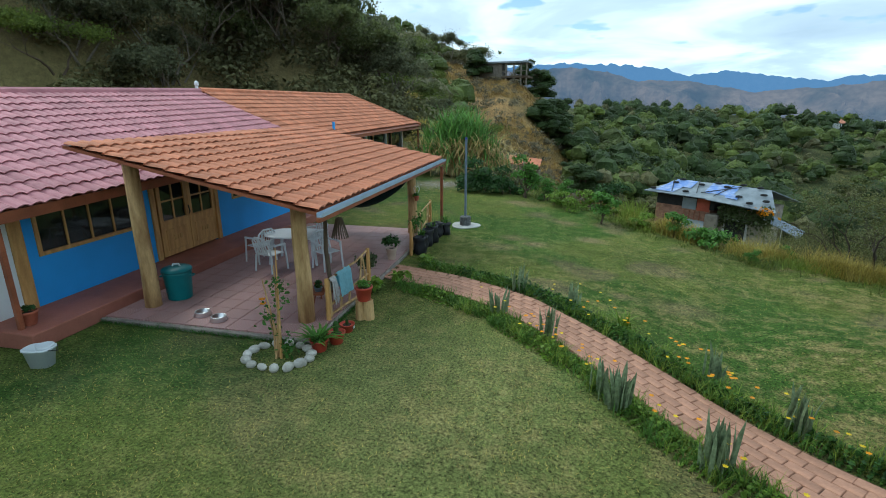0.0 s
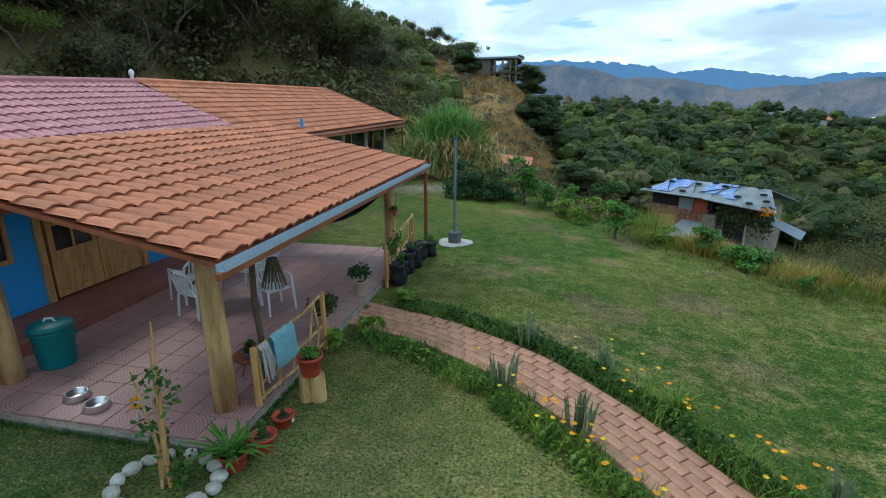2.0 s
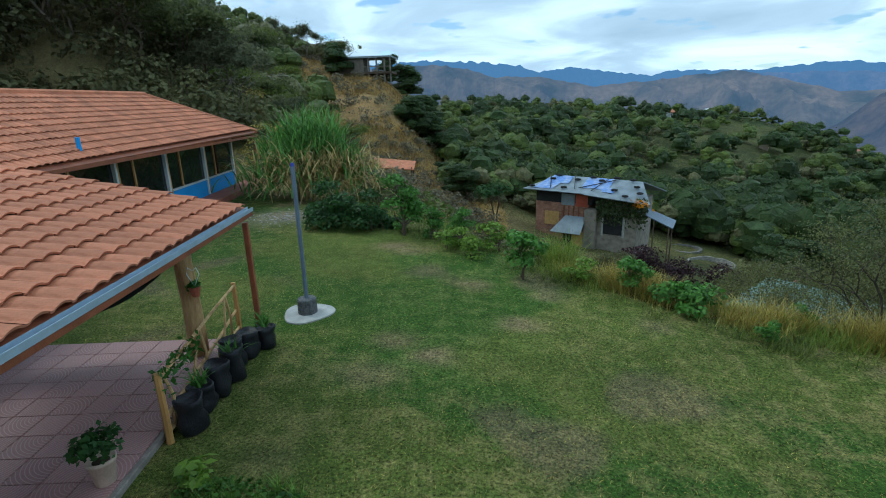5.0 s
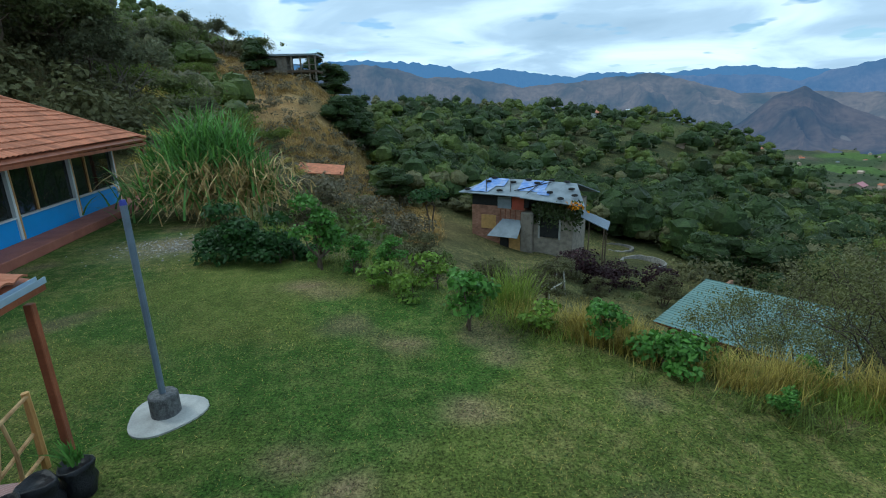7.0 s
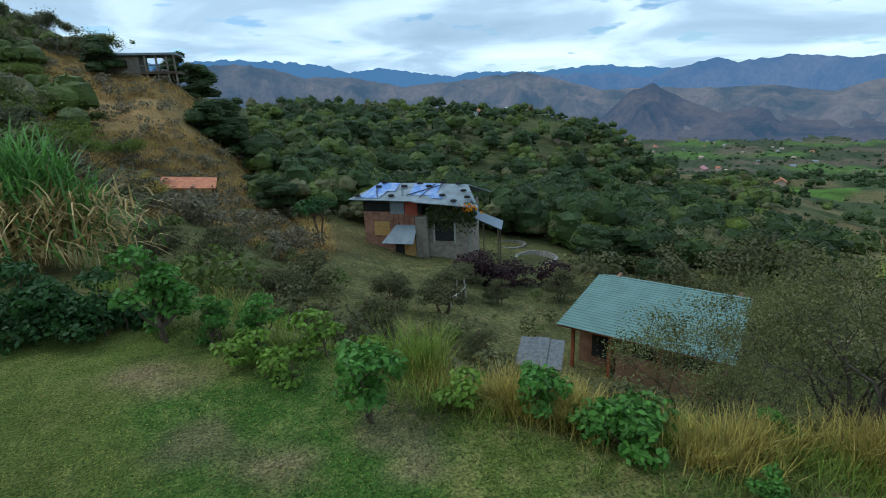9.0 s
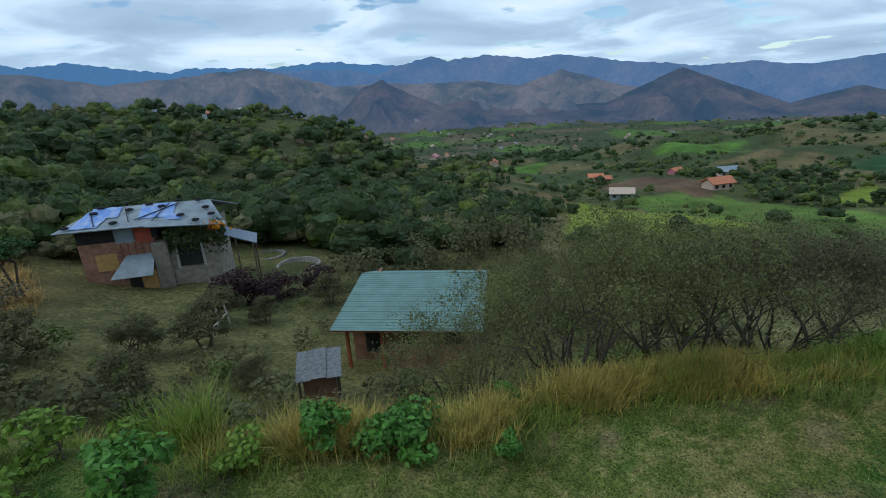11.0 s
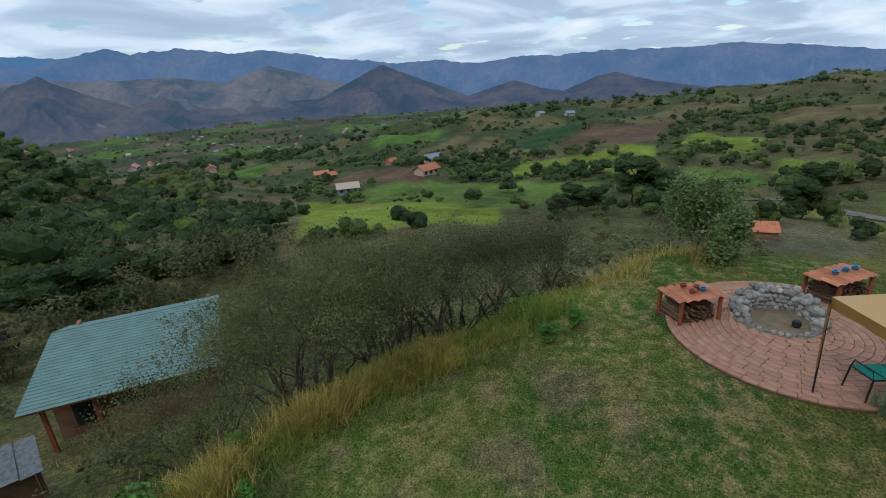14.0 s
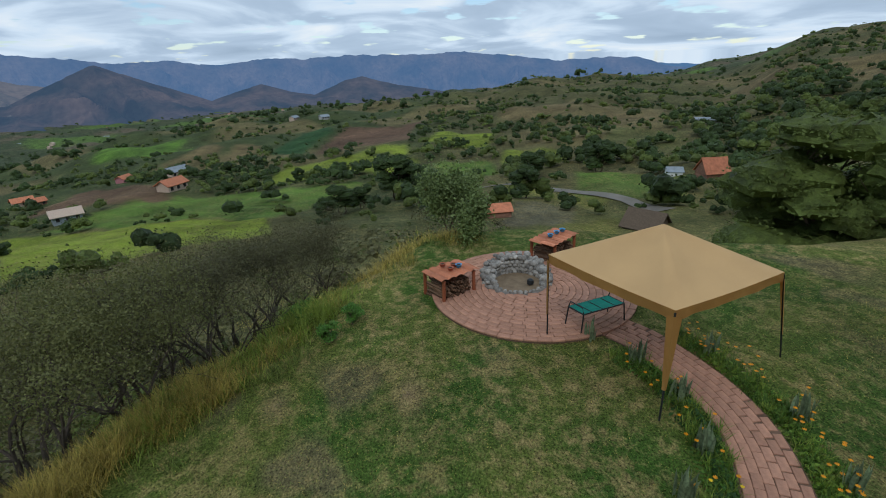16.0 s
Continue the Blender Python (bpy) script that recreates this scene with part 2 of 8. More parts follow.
M_PALEBARK = material("pale_grey_bark", (0.175, 0.145, 0.11), 0.9, 0.35, 4, 30, 0.6)
M_PURPLE = leafy("purple_leaf", (0.045, 0.018, 0.022))
M_CANE = leafy("cane_leaf", (0.150, 0.300, 0.065), 0.45)
M_CANEDRY = leafy("dry_cane_leaf", (0.550, 0.400, 0.170))
M_DRYGRASS = leafy("dry_yellow_grass", (0.440, 0.350, 0.085), 0.5)
M_LIMEGRASS = leafy("lime_tall_grass", (0.240, 0.315, 0.049))
M_SNAKE = leafy("snake_plant_leaf", (0.235, 0.300, 0.165), 0.25, scale=16, spread=0.45)
M_ORANGE = leafy("orange_petal", (0.85, 0.34, 0.01), 0.15)
M_YELLOWPETAL = leafy("yellow_petal", (0.85, 0.60, 0.02), 0.15)
M_GRASS = leafy("lawn_blade", (0.150, 0.195, 0.036), 0.6)
M_BORDER = leafy("yellow_green_border_leaf", (0.150, 0.245, 0.034))
M_BORDERDEEP = leafy("green_border_leaf", (0.095, 0.190, 0.030))
M_FERN = leafy("fern_leaf", (0.104, 0.232, 0.036))

M_GLASS = bpy.data.materials.new("dark_window_glass")
M_GLASS.use_nodes = True
g = M_GLASS.node_tree.nodes["Principled BSDF"]
g.inputs["Base Color"].default_value = (0.03, 0.035, 0.035, 1)
g.inputs["Roughness"].default_value, g.inputs["IOR"].default_value = 0.04, 1.5
g.inputs["Transmission Weight"].default_value = 0.55


# ---- mesh helpers ----
def obj(name, bm, mats, parent=None, label="", smooth=False):
    me = bpy.data.meshes.new(name)
    bm.to_mesh(me)
    bm.free()
    for m in mats if isinstance(mats, (list, tuple)) else [mats]:
        me.materials.append(m)
    if smooth:
        me.polygons.foreach_set("use_smooth", [True] * len(me.polygons))
    ob = new(name, me)
    if parent:
        ob.parent = parent
    if label:
        ob["label"] = label
    return ob


def part(name, bm, mat, parent, label="", smooth=False):
    return obj(name, bm, mat, parent, label, smooth)


def thing(name, x, y, z, turn=0, label="", category="", group="", kind=""):
    ob = new(name)
    ob.empty_display_size = 0.1
    ob.matrix_basis = pose(x, y, z, 0, 0, turn)
    return tagged(ob, label, category, group, kind)


def mesh(name, verts, faces, mats, parent=None, label="", smooth=False, midx=None):
    me = bpy.data.meshes.new(name)
    me.from_pydata([tuple(v) for v in verts], [], faces)
    for m in mats if isinstance(mats, (list, tuple)) else [mats]:
        me.materials.append(m)
    if midx is not None:
        me.polygons.foreach_set("material_index", midx)
    if smooth:
        me.polygons.foreach_set("use_smooth", [True] * len(me.polygons))
    me.update()
    ob = new(name, me)
    if parent:
        ob.parent = parent
    if label:
        ob["label"] = label
    return ob


def box(bm, x0, y0, z0, x1, y1, z1, bevel=0.0):
    geom = bmesh.ops.create_cube(bm, size=1)
    bmesh.ops.scale(bm, vec=(x1 - x0, y1 - y0, z1 - z0), verts=geom["verts"])
    bmesh.ops.translate(bm, vec=((x0 + x1) / 2, (y0 + y1) / 2, (z0 + z1) / 2), verts=geom["verts"])
    if bevel:
        edges = list({e for v in geom["verts"] for e in v.link_edges})
        bmesh.ops.bevel(bm, geom=edges, offset=bevel, segments=1, affect="EDGES")
    return bm


def boxes(*specs, bevel=0.0):
    bm = bmesh.new()
    for s in specs:
        box(bm, *s, bevel=bevel)
    return bm


def tube(bm, points, radii, sides=8, cap=True):
    """A tube along points, with a radius at each."""
    rings = []
    points = [Vector(p) for p in points]
    for i, p in enumerate(points):
        way = (points[min(i + 1, len(points) - 1)] - points[max(i - 1, 0)]).normalized()
        side = way.cross(Vector((0.31, 0.17, 1) if abs(way.z) < 0.95 else (1, 0.2, 0))).normalized()
        up = side.cross(way)
        r = radii[i] if isinstance(radii, (list, tuple)) else radii
        rings.append([bm.verts.new(p + (side * math.cos(a) + up * math.sin(a)) * r) for a in (2 * math.pi * k / sides for k in range(sides))])
    for a, b in zip(rings, rings[1:]):
        for k in range(sides):
            bm.faces.new((a[k], a[(k + 1) % sides], b[(k + 1) % sides], b[k]))
    if cap:
        bm.faces.new(rings[0])
        bm.faces.new(rings[-1][::-1])
    bmesh.ops.recalc_face_normals(bm, faces=bm.faces[:])
    return bm


def lathe(bm, profile, sides=20, at=(0, 0, 0)):
    """A turned form: profile of (radius, height)."""
    rings = []
    for r, z in profile:
        rings.append([bm.verts.new((at[0] + max(r, 1e-4) * math.cos(2 * math.pi * k / sides), at[1] + max(r, 1e-4) * math.sin(2 * math.pi * k / sides), at[2] + z)) for k in range(sides)])
    for a, b in zip(rings, rings[1:]):
        for k in range(sides):
            bm.faces.new((a[k], a[(k + 1) % sides], b[(k + 1) % sides], b[k]))
    bm.faces.new(rings[0][::-1])
    bm.faces.new(rings[-1])
    return bm


# ---- the lie of the land ----
EDGE_TURN = (-180, -150, -120, -90, -60, -40, -25, -16, -4, 2.5, 10, 15, 22, 28, 38, 47, 56, 67, 76, 84.5, 94, 104, 114, 124, 136, 146, 160, 180)
EDGE_FAR = (30, 30, 30, 30, 34, 36, 30, 21.5, 16.8, 14.4, 12.9, 12.2, 11.7, 11.5, 11.5, 11.4, 11.5, 11.85, 12.1, 13.4, 13.6, 13.2, 12.3, 11.8, 12.3, 13.2, 17, 30)
LAND_TURN = (-180, -60, -38, -20, -8, 5, 20, 30, 40, 48, 65, 78, 90, 101, 113, 119, 125, 132, 138, 146, 160, 180)
LAND_FAR = (20, 60, 110, 250, 600, 1500, 3000)
LAND_NORTH = (
    (1, 6, 12, 30, 60, 90, 100),
    (4, 26, 50, 95, 130, 150, 150),
    (2, 16, 34, 70, 95, 110, 110),
    (-1, 3, 16, 41, 55, 50, 20),
    (-3, -4, 11, 13, 0, -60, -140),
    (-6, -10, -7, 1, -5, -110, -190),
    (-8, -13, -14, 1, -22, -140, -205),
    (-9, -15, -18, -4, -38, -165, -205),
    (-9.5, -16, -21, -14, -72, -185, -205),
    (-9.5, -16, -22, -32, -90, -190, -205))
LAND_EAST = (
    (-9, -15, -24, -44, -84, -185, -205),
    (-8, -14.5, -24, -40, -60, -180, -210),
    (-7, -14, -24, -38, -50, -140, -215),
    (-6, -14, -23, -32, -43, -120, -210),
    (-5, -13, -21, -28, -36, -95, -180),
    (-5, -13, -20, -25, -23, -72, -150),
    (-4.5, -13, -19, -22, -19, -64, -140),
    (-4.5, -13, -18, -20, -24, -56, -120),
    (-4.5, -12, -16, -18, -27, -30, -40),
    (-4, -11, -13, -2, 14, 34, 45),
    (-1, -3, 2, 20, 55, 80, 90),
    (1, 6, 12, 30, 60, 90, 100))
LAND = np.array(LAND_NORTH + LAND_EAST, float)


def land(x, y):
    """Height of the ground at x, y (arrays or numbers)."""
    x, y = np.asarray(x, float), np.asarray(y, float)
    turn, far = np.degrees(np.arctan2(x - 2, y - 8)), np.hypot(x - 2, y - 8)
    edge = np.interp(turn, EDGE_TURN, EDGE_FAR)
    east, south = np.clip((x - 3.4) / 3.1, 0, 1), np.clip((15 - y) / 4, 0, 1)
    level = east * east * (3 - 2 * east) * south * south * (3 - 2 * south)
    lawn = -0.075 * np.clip(x - 0.5, 0, 6) * (1 - level) + 0.05 * level
    lawn = lawn + 0.05 * np.sin(x * 0.7 + 1) * np.sin(y * 0.6) * np.clip((x + 2) / 4, 0, 1) * (1 - level)
    turn2, far2 = np.degrees(np.arctan2(x - 1.5, y - 14)), np.hypot(x - 1.5, y - 14)
    cols = np.stack([np.interp(np.log(far2 + 1), np.log(np.array(LAND_FAR) + 1), row) for row in LAND])
    k = np.interp(turn2, LAND_TURN, np.arange(len(LAND_TURN)))
    k0 = np.clip(np.floor(k).astype(int), 0, len(LAND_TURN) - 2)
    f = k - k0
    f = f * f * (3 - 2 * f)
    far_z = np.take_along_axis(cols, k0[None, ...], 0)[0] * (1 - f) + np.take_along_axis(cols, k0[None, ...] + 1, 0)[0] * f
    rough = np.clip((far2 - 20) / 60, 0, 1)
    far_z = far_z + rough * (np.sin(x * 0.045 + 2 * np.sin(y * 0.021)) * np.cos(y * 0.038 + 1.3) * np.clip(far2 / 110, 0.4, 7) + 0.5 * np.sin(x * 0.21 + y * 0.13) * np.sin(y * 0.17 - x * 0.08))
    s = np.clip((far - edge) / 14, 0, 1)
    brink = np.clip((turn + 4) / 16, 0, 1) * np.clip((160 - turn) / 30, 0, 1)
    s = (0.45 * s + 0.55 * s * s * (3 - 2 * s)) * (1 - brink) + (1 - (1 - s) ** 1.7) * brink
    return lawn * (1 - s) + far_z * s


def height(x, y):
    return float(land(np.array([x]), np.array([y]))[0])


# ---- ground: one sheet from the lawn to the foot of the mountains ----
def ground_material():
    m = bpy.data.materials.new("grass_and_earth")
    m.use_nodes = True
    nt = m.node_tree
    bs = nt.nodes["Principled BSDF"]
    bs.inputs["Roughness"].default_value = 0.95
    bs.inputs["Specular IOR Level"].default_value = 0.1
    at = nt.nodes.new("ShaderNodeVertexColor"); at.layer_name = "cover"
    tc = nt.nodes.new("ShaderNodeTexCoord")
    outs = []
    for sc, det in ((0.8, 9), (3.2, 9), (26.0, 9)):
        nz = nt.nodes.new("ShaderNodeTexNoise")
        nz.inputs["Scale"].default_value, nz.inputs["Detail"].default_value, nz.inputs["Roughness"].default_value = sc, det, 0.75
        nt.links.new(tc.outputs["Object"], nz.inputs["Vector"])
        outs.append(nz)
    # dry straw patches among the green
    mul = nt.nodes.new("ShaderNodeMath"); mul.operation = "MULTIPLY"
    nt.links.new(outs[0].outputs["Fac"], mul.inputs[0]); nt.links.new(outs[1].outputs["Fac"], mul.inputs[1])
    dry = nt.nodes.new("ShaderNodeValToRGB")
    dry.color_ramp.elements[0].position, dry.color_ramp.elements[0].color = 0.215, (0, 0, 0, 1)
    dry.color_ramp.elements[1].position, dry.color_ramp.elements[1].color = 0.335, (1, 1, 1, 1)
    nt.links.new(mul.outputs[0], dry.inputs[0])
    amount = nt.nodes.new("ShaderNodeMath"); amount.operation = "MULTIPLY"
    nt.links.new(dry.outputs[0], amount.inputs[0]); nt.links.new(at.outputs["Alpha"], amount.inputs[1])
    mix = nt.nodes.new("ShaderNodeMixRGB"); mix.inputs[2].default_value = (0.235, 0.185, 0.075, 1)
    nt.links.new(amount.outputs[0], mix.inputs[0]); nt.links.new(at.outputs["Color"], mix.inputs[1])
    val = nt.nodes.new("ShaderNodeMath"); val.operation = "MULTIPLY_ADD"
    val.inputs[1].default_value, val.inputs[2].default_value = 5.6, -1.85
    nt.links.new(outs[2].outputs["Fac"], val.inputs[0])
    val2 = nt.nodes.new("ShaderNodeMath"); val2.operation = "MULTIPLY_ADD"
    val2.inputs[1].default_value, val2.inputs[2].default_value = 1.5, 0.25
    nt.links.new(outs[1].outputs["Fac"], val2.inputs[0])
    vv = nt.nodes.new("ShaderNodeMath"); vv.operation = "MULTIPLY"
    nt.links.new(val.outputs[0], vv.inputs[0]); nt.links.new(val2.outputs[0], vv.inputs[1])
    broad = nt.nodes.new("ShaderNodeTexNoise")
    broad.inputs["Scale"].default_value, broad.inputs["Detail"].default_value, broad.inputs["Roughness"].default_value = 0.07, 9, 0.7
    nt.links.new(tc.outputs["Object"], broad.inputs["Vector"])
    val3 = nt.nodes.new("ShaderNodeMath"); val3.operation = "MULTIPLY_ADD"
    val3.inputs[1].default_value, val3.inputs[2].default_value = 2.4, -0.2
    nt.links.new(broad.outputs["Fac"], val3.inputs[0])
    vw = nt.nodes.new("ShaderNodeMath"); vw.operation = "MULTIPLY"
    nt.links.new(vv.outputs[0], vw.inputs[0]); nt.links.new(val3.outputs[0], vw.inputs[1])
    hsv = nt.nodes.new("ShaderNodeHueSaturation")
    nt.links.new(mix.outputs[0], hsv.inputs["Color"]); nt.links.new(vw.outputs[0], hsv.inputs["Value"])
    nt.links.new(hsv.outputs[0], bs.inputs["Base Color"])
    bp = nt.nodes.new("ShaderNodeBump")
    bp.inputs["Strength"].default_value, bp.inputs["Distance"].default_value = 0.7, 0.05
    nt.links.new(outs[2].outputs["Fac"], bp.inputs["Height"]); nt.links.new(bp.outputs[0], bs.inputs["Normal"])
    return m


M_GROUND = ground_material()
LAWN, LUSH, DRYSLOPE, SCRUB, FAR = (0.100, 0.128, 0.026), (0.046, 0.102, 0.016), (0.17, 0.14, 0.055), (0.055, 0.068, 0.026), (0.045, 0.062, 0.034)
LIME, GREEN, DEEP, PLOUGH, TAN, OLIVE = (0.190, 0.255, 0.022), (0.085, 0.165, 0.022), (0.022, 0.075, 0.022), (0.13, 0.078, 0.05), (0.155, 0.12, 0.055), (0.075, 0.088, 0.028)
YELLOW, YARD = (0.16, 0.165, 0.03), (0.135, 0.12, 0.10)
# plots on the valley side: the crop, and four corners as turn from north and distance
NEAR_PLOTS = (
    (LIME, (63.5, 70), (89.5, 62), (88.5, 88), (65.4, 165)),
    (GREEN, (69.0, 153), (89.1, 86), (101, 132), (77.5, 180)),
    (LIME, (89.0, 171), (107.1, 140), (107.3, 168), (91.3, 214)),
    (LIME, (99.0, 186), (105.8, 183), (105.2, 206), (100.4, 214)),
    (LIME, (106.5, 211), (115, 176), (115, 225), (108.5, 242)),
    (PLOUGH, (94.4, 238), (105.6, 218), (107.3, 326), (98.4, 330)),
    (DEEP, (90.3, 276), (94.1, 255), (97.4, 321), (94.4, 410)),
    (TAN, (79.0, 297), (85.1, 318), (85.4, 342), (82.7, 350)),
    (TAN, (85.5, 299), (88.8, 279), (89.5, 330), (86.1, 338)),
    (PLOUGH, (66.5, 198), (80.8, 166), (78.8, 202), (71.6, 245)))
FAR_PLOTS = (
    (GREEN, (74.0, 415), (82.3, 345), (82.0, 470), (74.4, 560)),
    (TAN, (55.9, 136), (66.3, 149), (65.4, 192), (57.0, 176)),
    (TAN, (46.3, 191), (51.6, 172), (51.4, 235), (47.2, 300)),
    (GREEN, (46.8, 1700), (52.3, 1600), (52.0, 2084), (47.3, 2203)),
    (GREEN, (55.5, 300), (62.4, 380), (62.4, 470), (56.9, 515)),
    (OLIVE, (29.8, 167), (35.9, 208), (35.2, 240), (31.2, 225)),
    (YELLOW, (114.5, 84), (128.2, 64), (129, 72), (116.5, 94)),
    (YARD, (116.0, 48), (125.5, 53), (125.5, 66), (118.2, 70)),
    (YELLOW, (121, 25), (133, 26), (130.5, 60), (124.1, 52)))
HILL_PLOTS = (
    (GREEN, (124.5, 75), (136.5, 70), (136, 96), (124.2, 110)),
    (TAN, (126.0, 218), (132.8, 200), (132.6, 247), (126.5, 262)),
    (TAN, (136.9, 321), (151, 168), (151, 225), (140.0, 376)),
    (OLIVE, (127.0, 134), (136.4, 132), (136.1, 162), (128.4, 190)),
    (TAN, (117, 260), (125, 280), (124, 330), (116, 300)),
    (GREEN, (109, 128), (116, 118), (116, 150), (109, 160)),
    (LIME, (116.5, 135), (124, 128), (124, 152), (117, 168)))
PLOTS = NEAR_PLOTS + FAR_PLOTS + HILL_PLOTS


def inside(turn, far, corners):
    """How deep a place lies inside a plot, as a share of its distance; below nought outside."""
    u, v = np.radians(turn) + 0.010 * np.sin(far * 0.05), np.log(np.maximum(far, 1)) + 0.012 * np.sin(turn * 1.7)
    c = [(math.radians(a), math.log(r)) for a, r in corners]
    deep = np.full(len(u), 9.0)
    for (u0, v0), (u1, v1) in zip(c, c[1:] + c[:1]):
        ln = math.hypot(u1 - u0, v1 - v0)
        deep = np.minimum(deep, ((u1 - u0) * (v - v0) - (v1 - v0) * (u - u0)) / ln)
    return deep


SOIL = ((-1.6, 8.3, 0.4), (-1.3, 9.2, 0.3), (-0.4, 8.1, 0.35), (3.5, 13.3, 0.6), (2.3, 13.5, 0.3), (-0.3, 17.6, 0.45), (-0.6, 16.5, 0.5), (0.3, 17.0, 0.4), (2.0, 18.3, 0.5), (-0.1, 22.8, 0.6), (1.2, 20.3, 0.5), (-0.7, 23.4, 0.6), (2.8, 19.7, 0.45), (6.9, 17.5, 0.35), (7.4, 16.7, 0.3), (9.3, 14.2, 0.4), (8.2, 11.9, 0.5), (8.5, 10.0, 0.4))


def smooth01(v, a, b):
    s = np.clip((v - a) / (b - a), 0, 1)
    return s * s * (3 - 2 * s)


def blend(c, other, w):
    return c * (1 - w[:, None]) + np.array(other)[None] * w[:, None]


def wave(x, y, s, a=0.0):
    return 0.5 + 0.25 * (np.sin(x * s + 1.7 * np.sin(y * s * 0.7 + a)) + np.sin(y * s * 1.2 + 1.3 * np.sin(x * s * 0.8 + 2 * a)))


def cover(x, y, z):
    turn, far = np.degrees(np.arctan2(x - 2, y - 8)), np.hypot(x - 2, y - 8)
    d = far - np.interp(turn, EDGE_TURN, EDGE_FAR)
    c = np.tile(np.array(LAWN), (len(x), 1))
    c = blend(c, LUSH, smooth01(wave(x, y, 0.55, 1.0) * 0.6 + 0.4 * wave(x, y, 1.7, 0.3), 0.42, 0.66) * 0.85)
    c = blend(c, (0.16, 0.115, 0.075), smooth01(wave(x, y, 2.1, 2.3) * wave(x, y, 0.8, 0.7), 0.44, 0.62) * 0.6)
    for px, py, r in SOIL:
        c = blend(c, (0.235, 0.165, 0.095), np.clip(1.25 * np.exp(-(np.hypot((x - px), (y - py) * 1.5) / r) ** 2) - 0.15, 0, 1) * (0.45 + 0.55 * wave(x, y, 5.0, px)))
    c = blend(c, DRYSLOPE, smooth01(d, -1.0, 2.0) * 0.75)
    c = blend(c, SCRUB, smooth01(d, 5, 16) * (0.45 + 0.5 * wave(x, y, 0.11, 2.0)))
    c = blend(c, (0.17, 0.145, 0.11), np.clip(1.5 * np.exp(-((x + 4.9) / 1.5) ** 2 - ((y - 27.7) / 1.1) ** 2), 0, 1) * (0.5 + 0.5 * wave(x, y, 2.1, 1.0)))
    c = blend(c, (0.185, 0.20, 0.068), np.clip(1.3 * np.exp(-((x + 0.9) / 2.4) ** 2 - ((y - 9.0) / 2.4) ** 2), 0, 1) * 0.9)
    # shade on the grass before the porch, painted into the ground colour
    c = blend(c, (0.035, 0.085, 0.02), np.clip(1.4 * np.exp(-((x + 5.2) / 1.9) ** 2 - ((y - 8.6) / 0.9) ** 2), 0, 1) * 0.8)
    # brown bank above the gully
    bank = np.exp(-((turn + 6) / 11) ** 2) * smooth01(far, 46, 58) * (1 - smooth01(far, 110, 140))
    c = blend(c, (0.31, 0.19, 0.08), np.clip(bank * 1.4, 0, 1) * (0.5 + 0.5 * wave(x, y, 0.25, 0.5)))
    hill = smooth01(-turn, 14, 25) * smooth01(far, 30, 45)
    c = blend(c, (0.16, 0.125, 0.06), hill * 0.8)
    c = blend(c, (0.034, 0.054, 0.019), smooth01(turn, -4, 4) * (1 - smooth01(turn, 50, 60)) * smooth01(far, 62, 80) * (1 - smooth01(far, 450, 600)) * (0.45 + 0.4 * wave(x, y, 0.05, 1.0)))
    # worked fields on the valley side
    t2, f2 = np.degrees(np.arctan2(x - 1.5, y - 14)), np.hypot(x - 1.5, y - 14)
    east = smooth01(turn, 40, 60) * (1 - smooth01(turn, 148, 156)) * smooth01(far, 35, 70)
    c = blend(c, (0.042, 0.062, 0.021), east * 0.9)
    c = blend(c, (0.088, 0.082, 0.034), smooth01(t2, 104, 114) * smooth01(f2, 55, 75) * 0.8)
    c = blend(c, TAN, east * 0.65 * smooth01(wave(x, y, 0.035, 4.0), 0.55, 0.75))
    for crop, *corners in PLOTS:
        w = smooth01(inside(t2, f2, corners), -0.004, 0.012)
        rows = 0.86 + 0.14 * np.sin(f2 * 0.5 + 3 * np.sin(t2 * 0.4)) * np.sin(t2 * 2.3 + f2 * 0.08) + 0.25 * (wave(x, y, 0.09, 1.3) - 0.5)
        c = c * (1 - w[:, None]) + np.array(crop)[None] * rows[:, None] * w[:, None]
    right = smooth01(turn, 100, 118) * (1 - smooth01(far, 60, 110)) * smooth01(d, 1, 6)
    c = blend(c, (0.11, 0.115, 0.032), right * 0.35)
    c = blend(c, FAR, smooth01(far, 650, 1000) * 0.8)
    c = blend(c, (0.085, 0.15, 0.03), smooth01(far, 900, 1100) * smooth01(wave(x, y, 0.011, 3.0), 0.62, 0.72) * 0.8)
    c = blend(c, (0.13, 0.10, 0.07), smooth01(far, 900, 1100) * smooth01(wave(x, y, 0.014, 5.0), 0.66, 0.74) * 0.7)
    dry_amount = np.clip(0.5 + 0.45 * smooth01(x, 0, 7) - 0.35 * smooth01(d, -0.5, 3) - 0.3 * smooth01(wave(x, y, 0.33, 3.0), 0.5, 0.75), 0.1, 0.95) * (1 - 0.8 * smooth01(far, 120, 300))
    return np.concatenate([c, dry_amount[:, None]], 1)


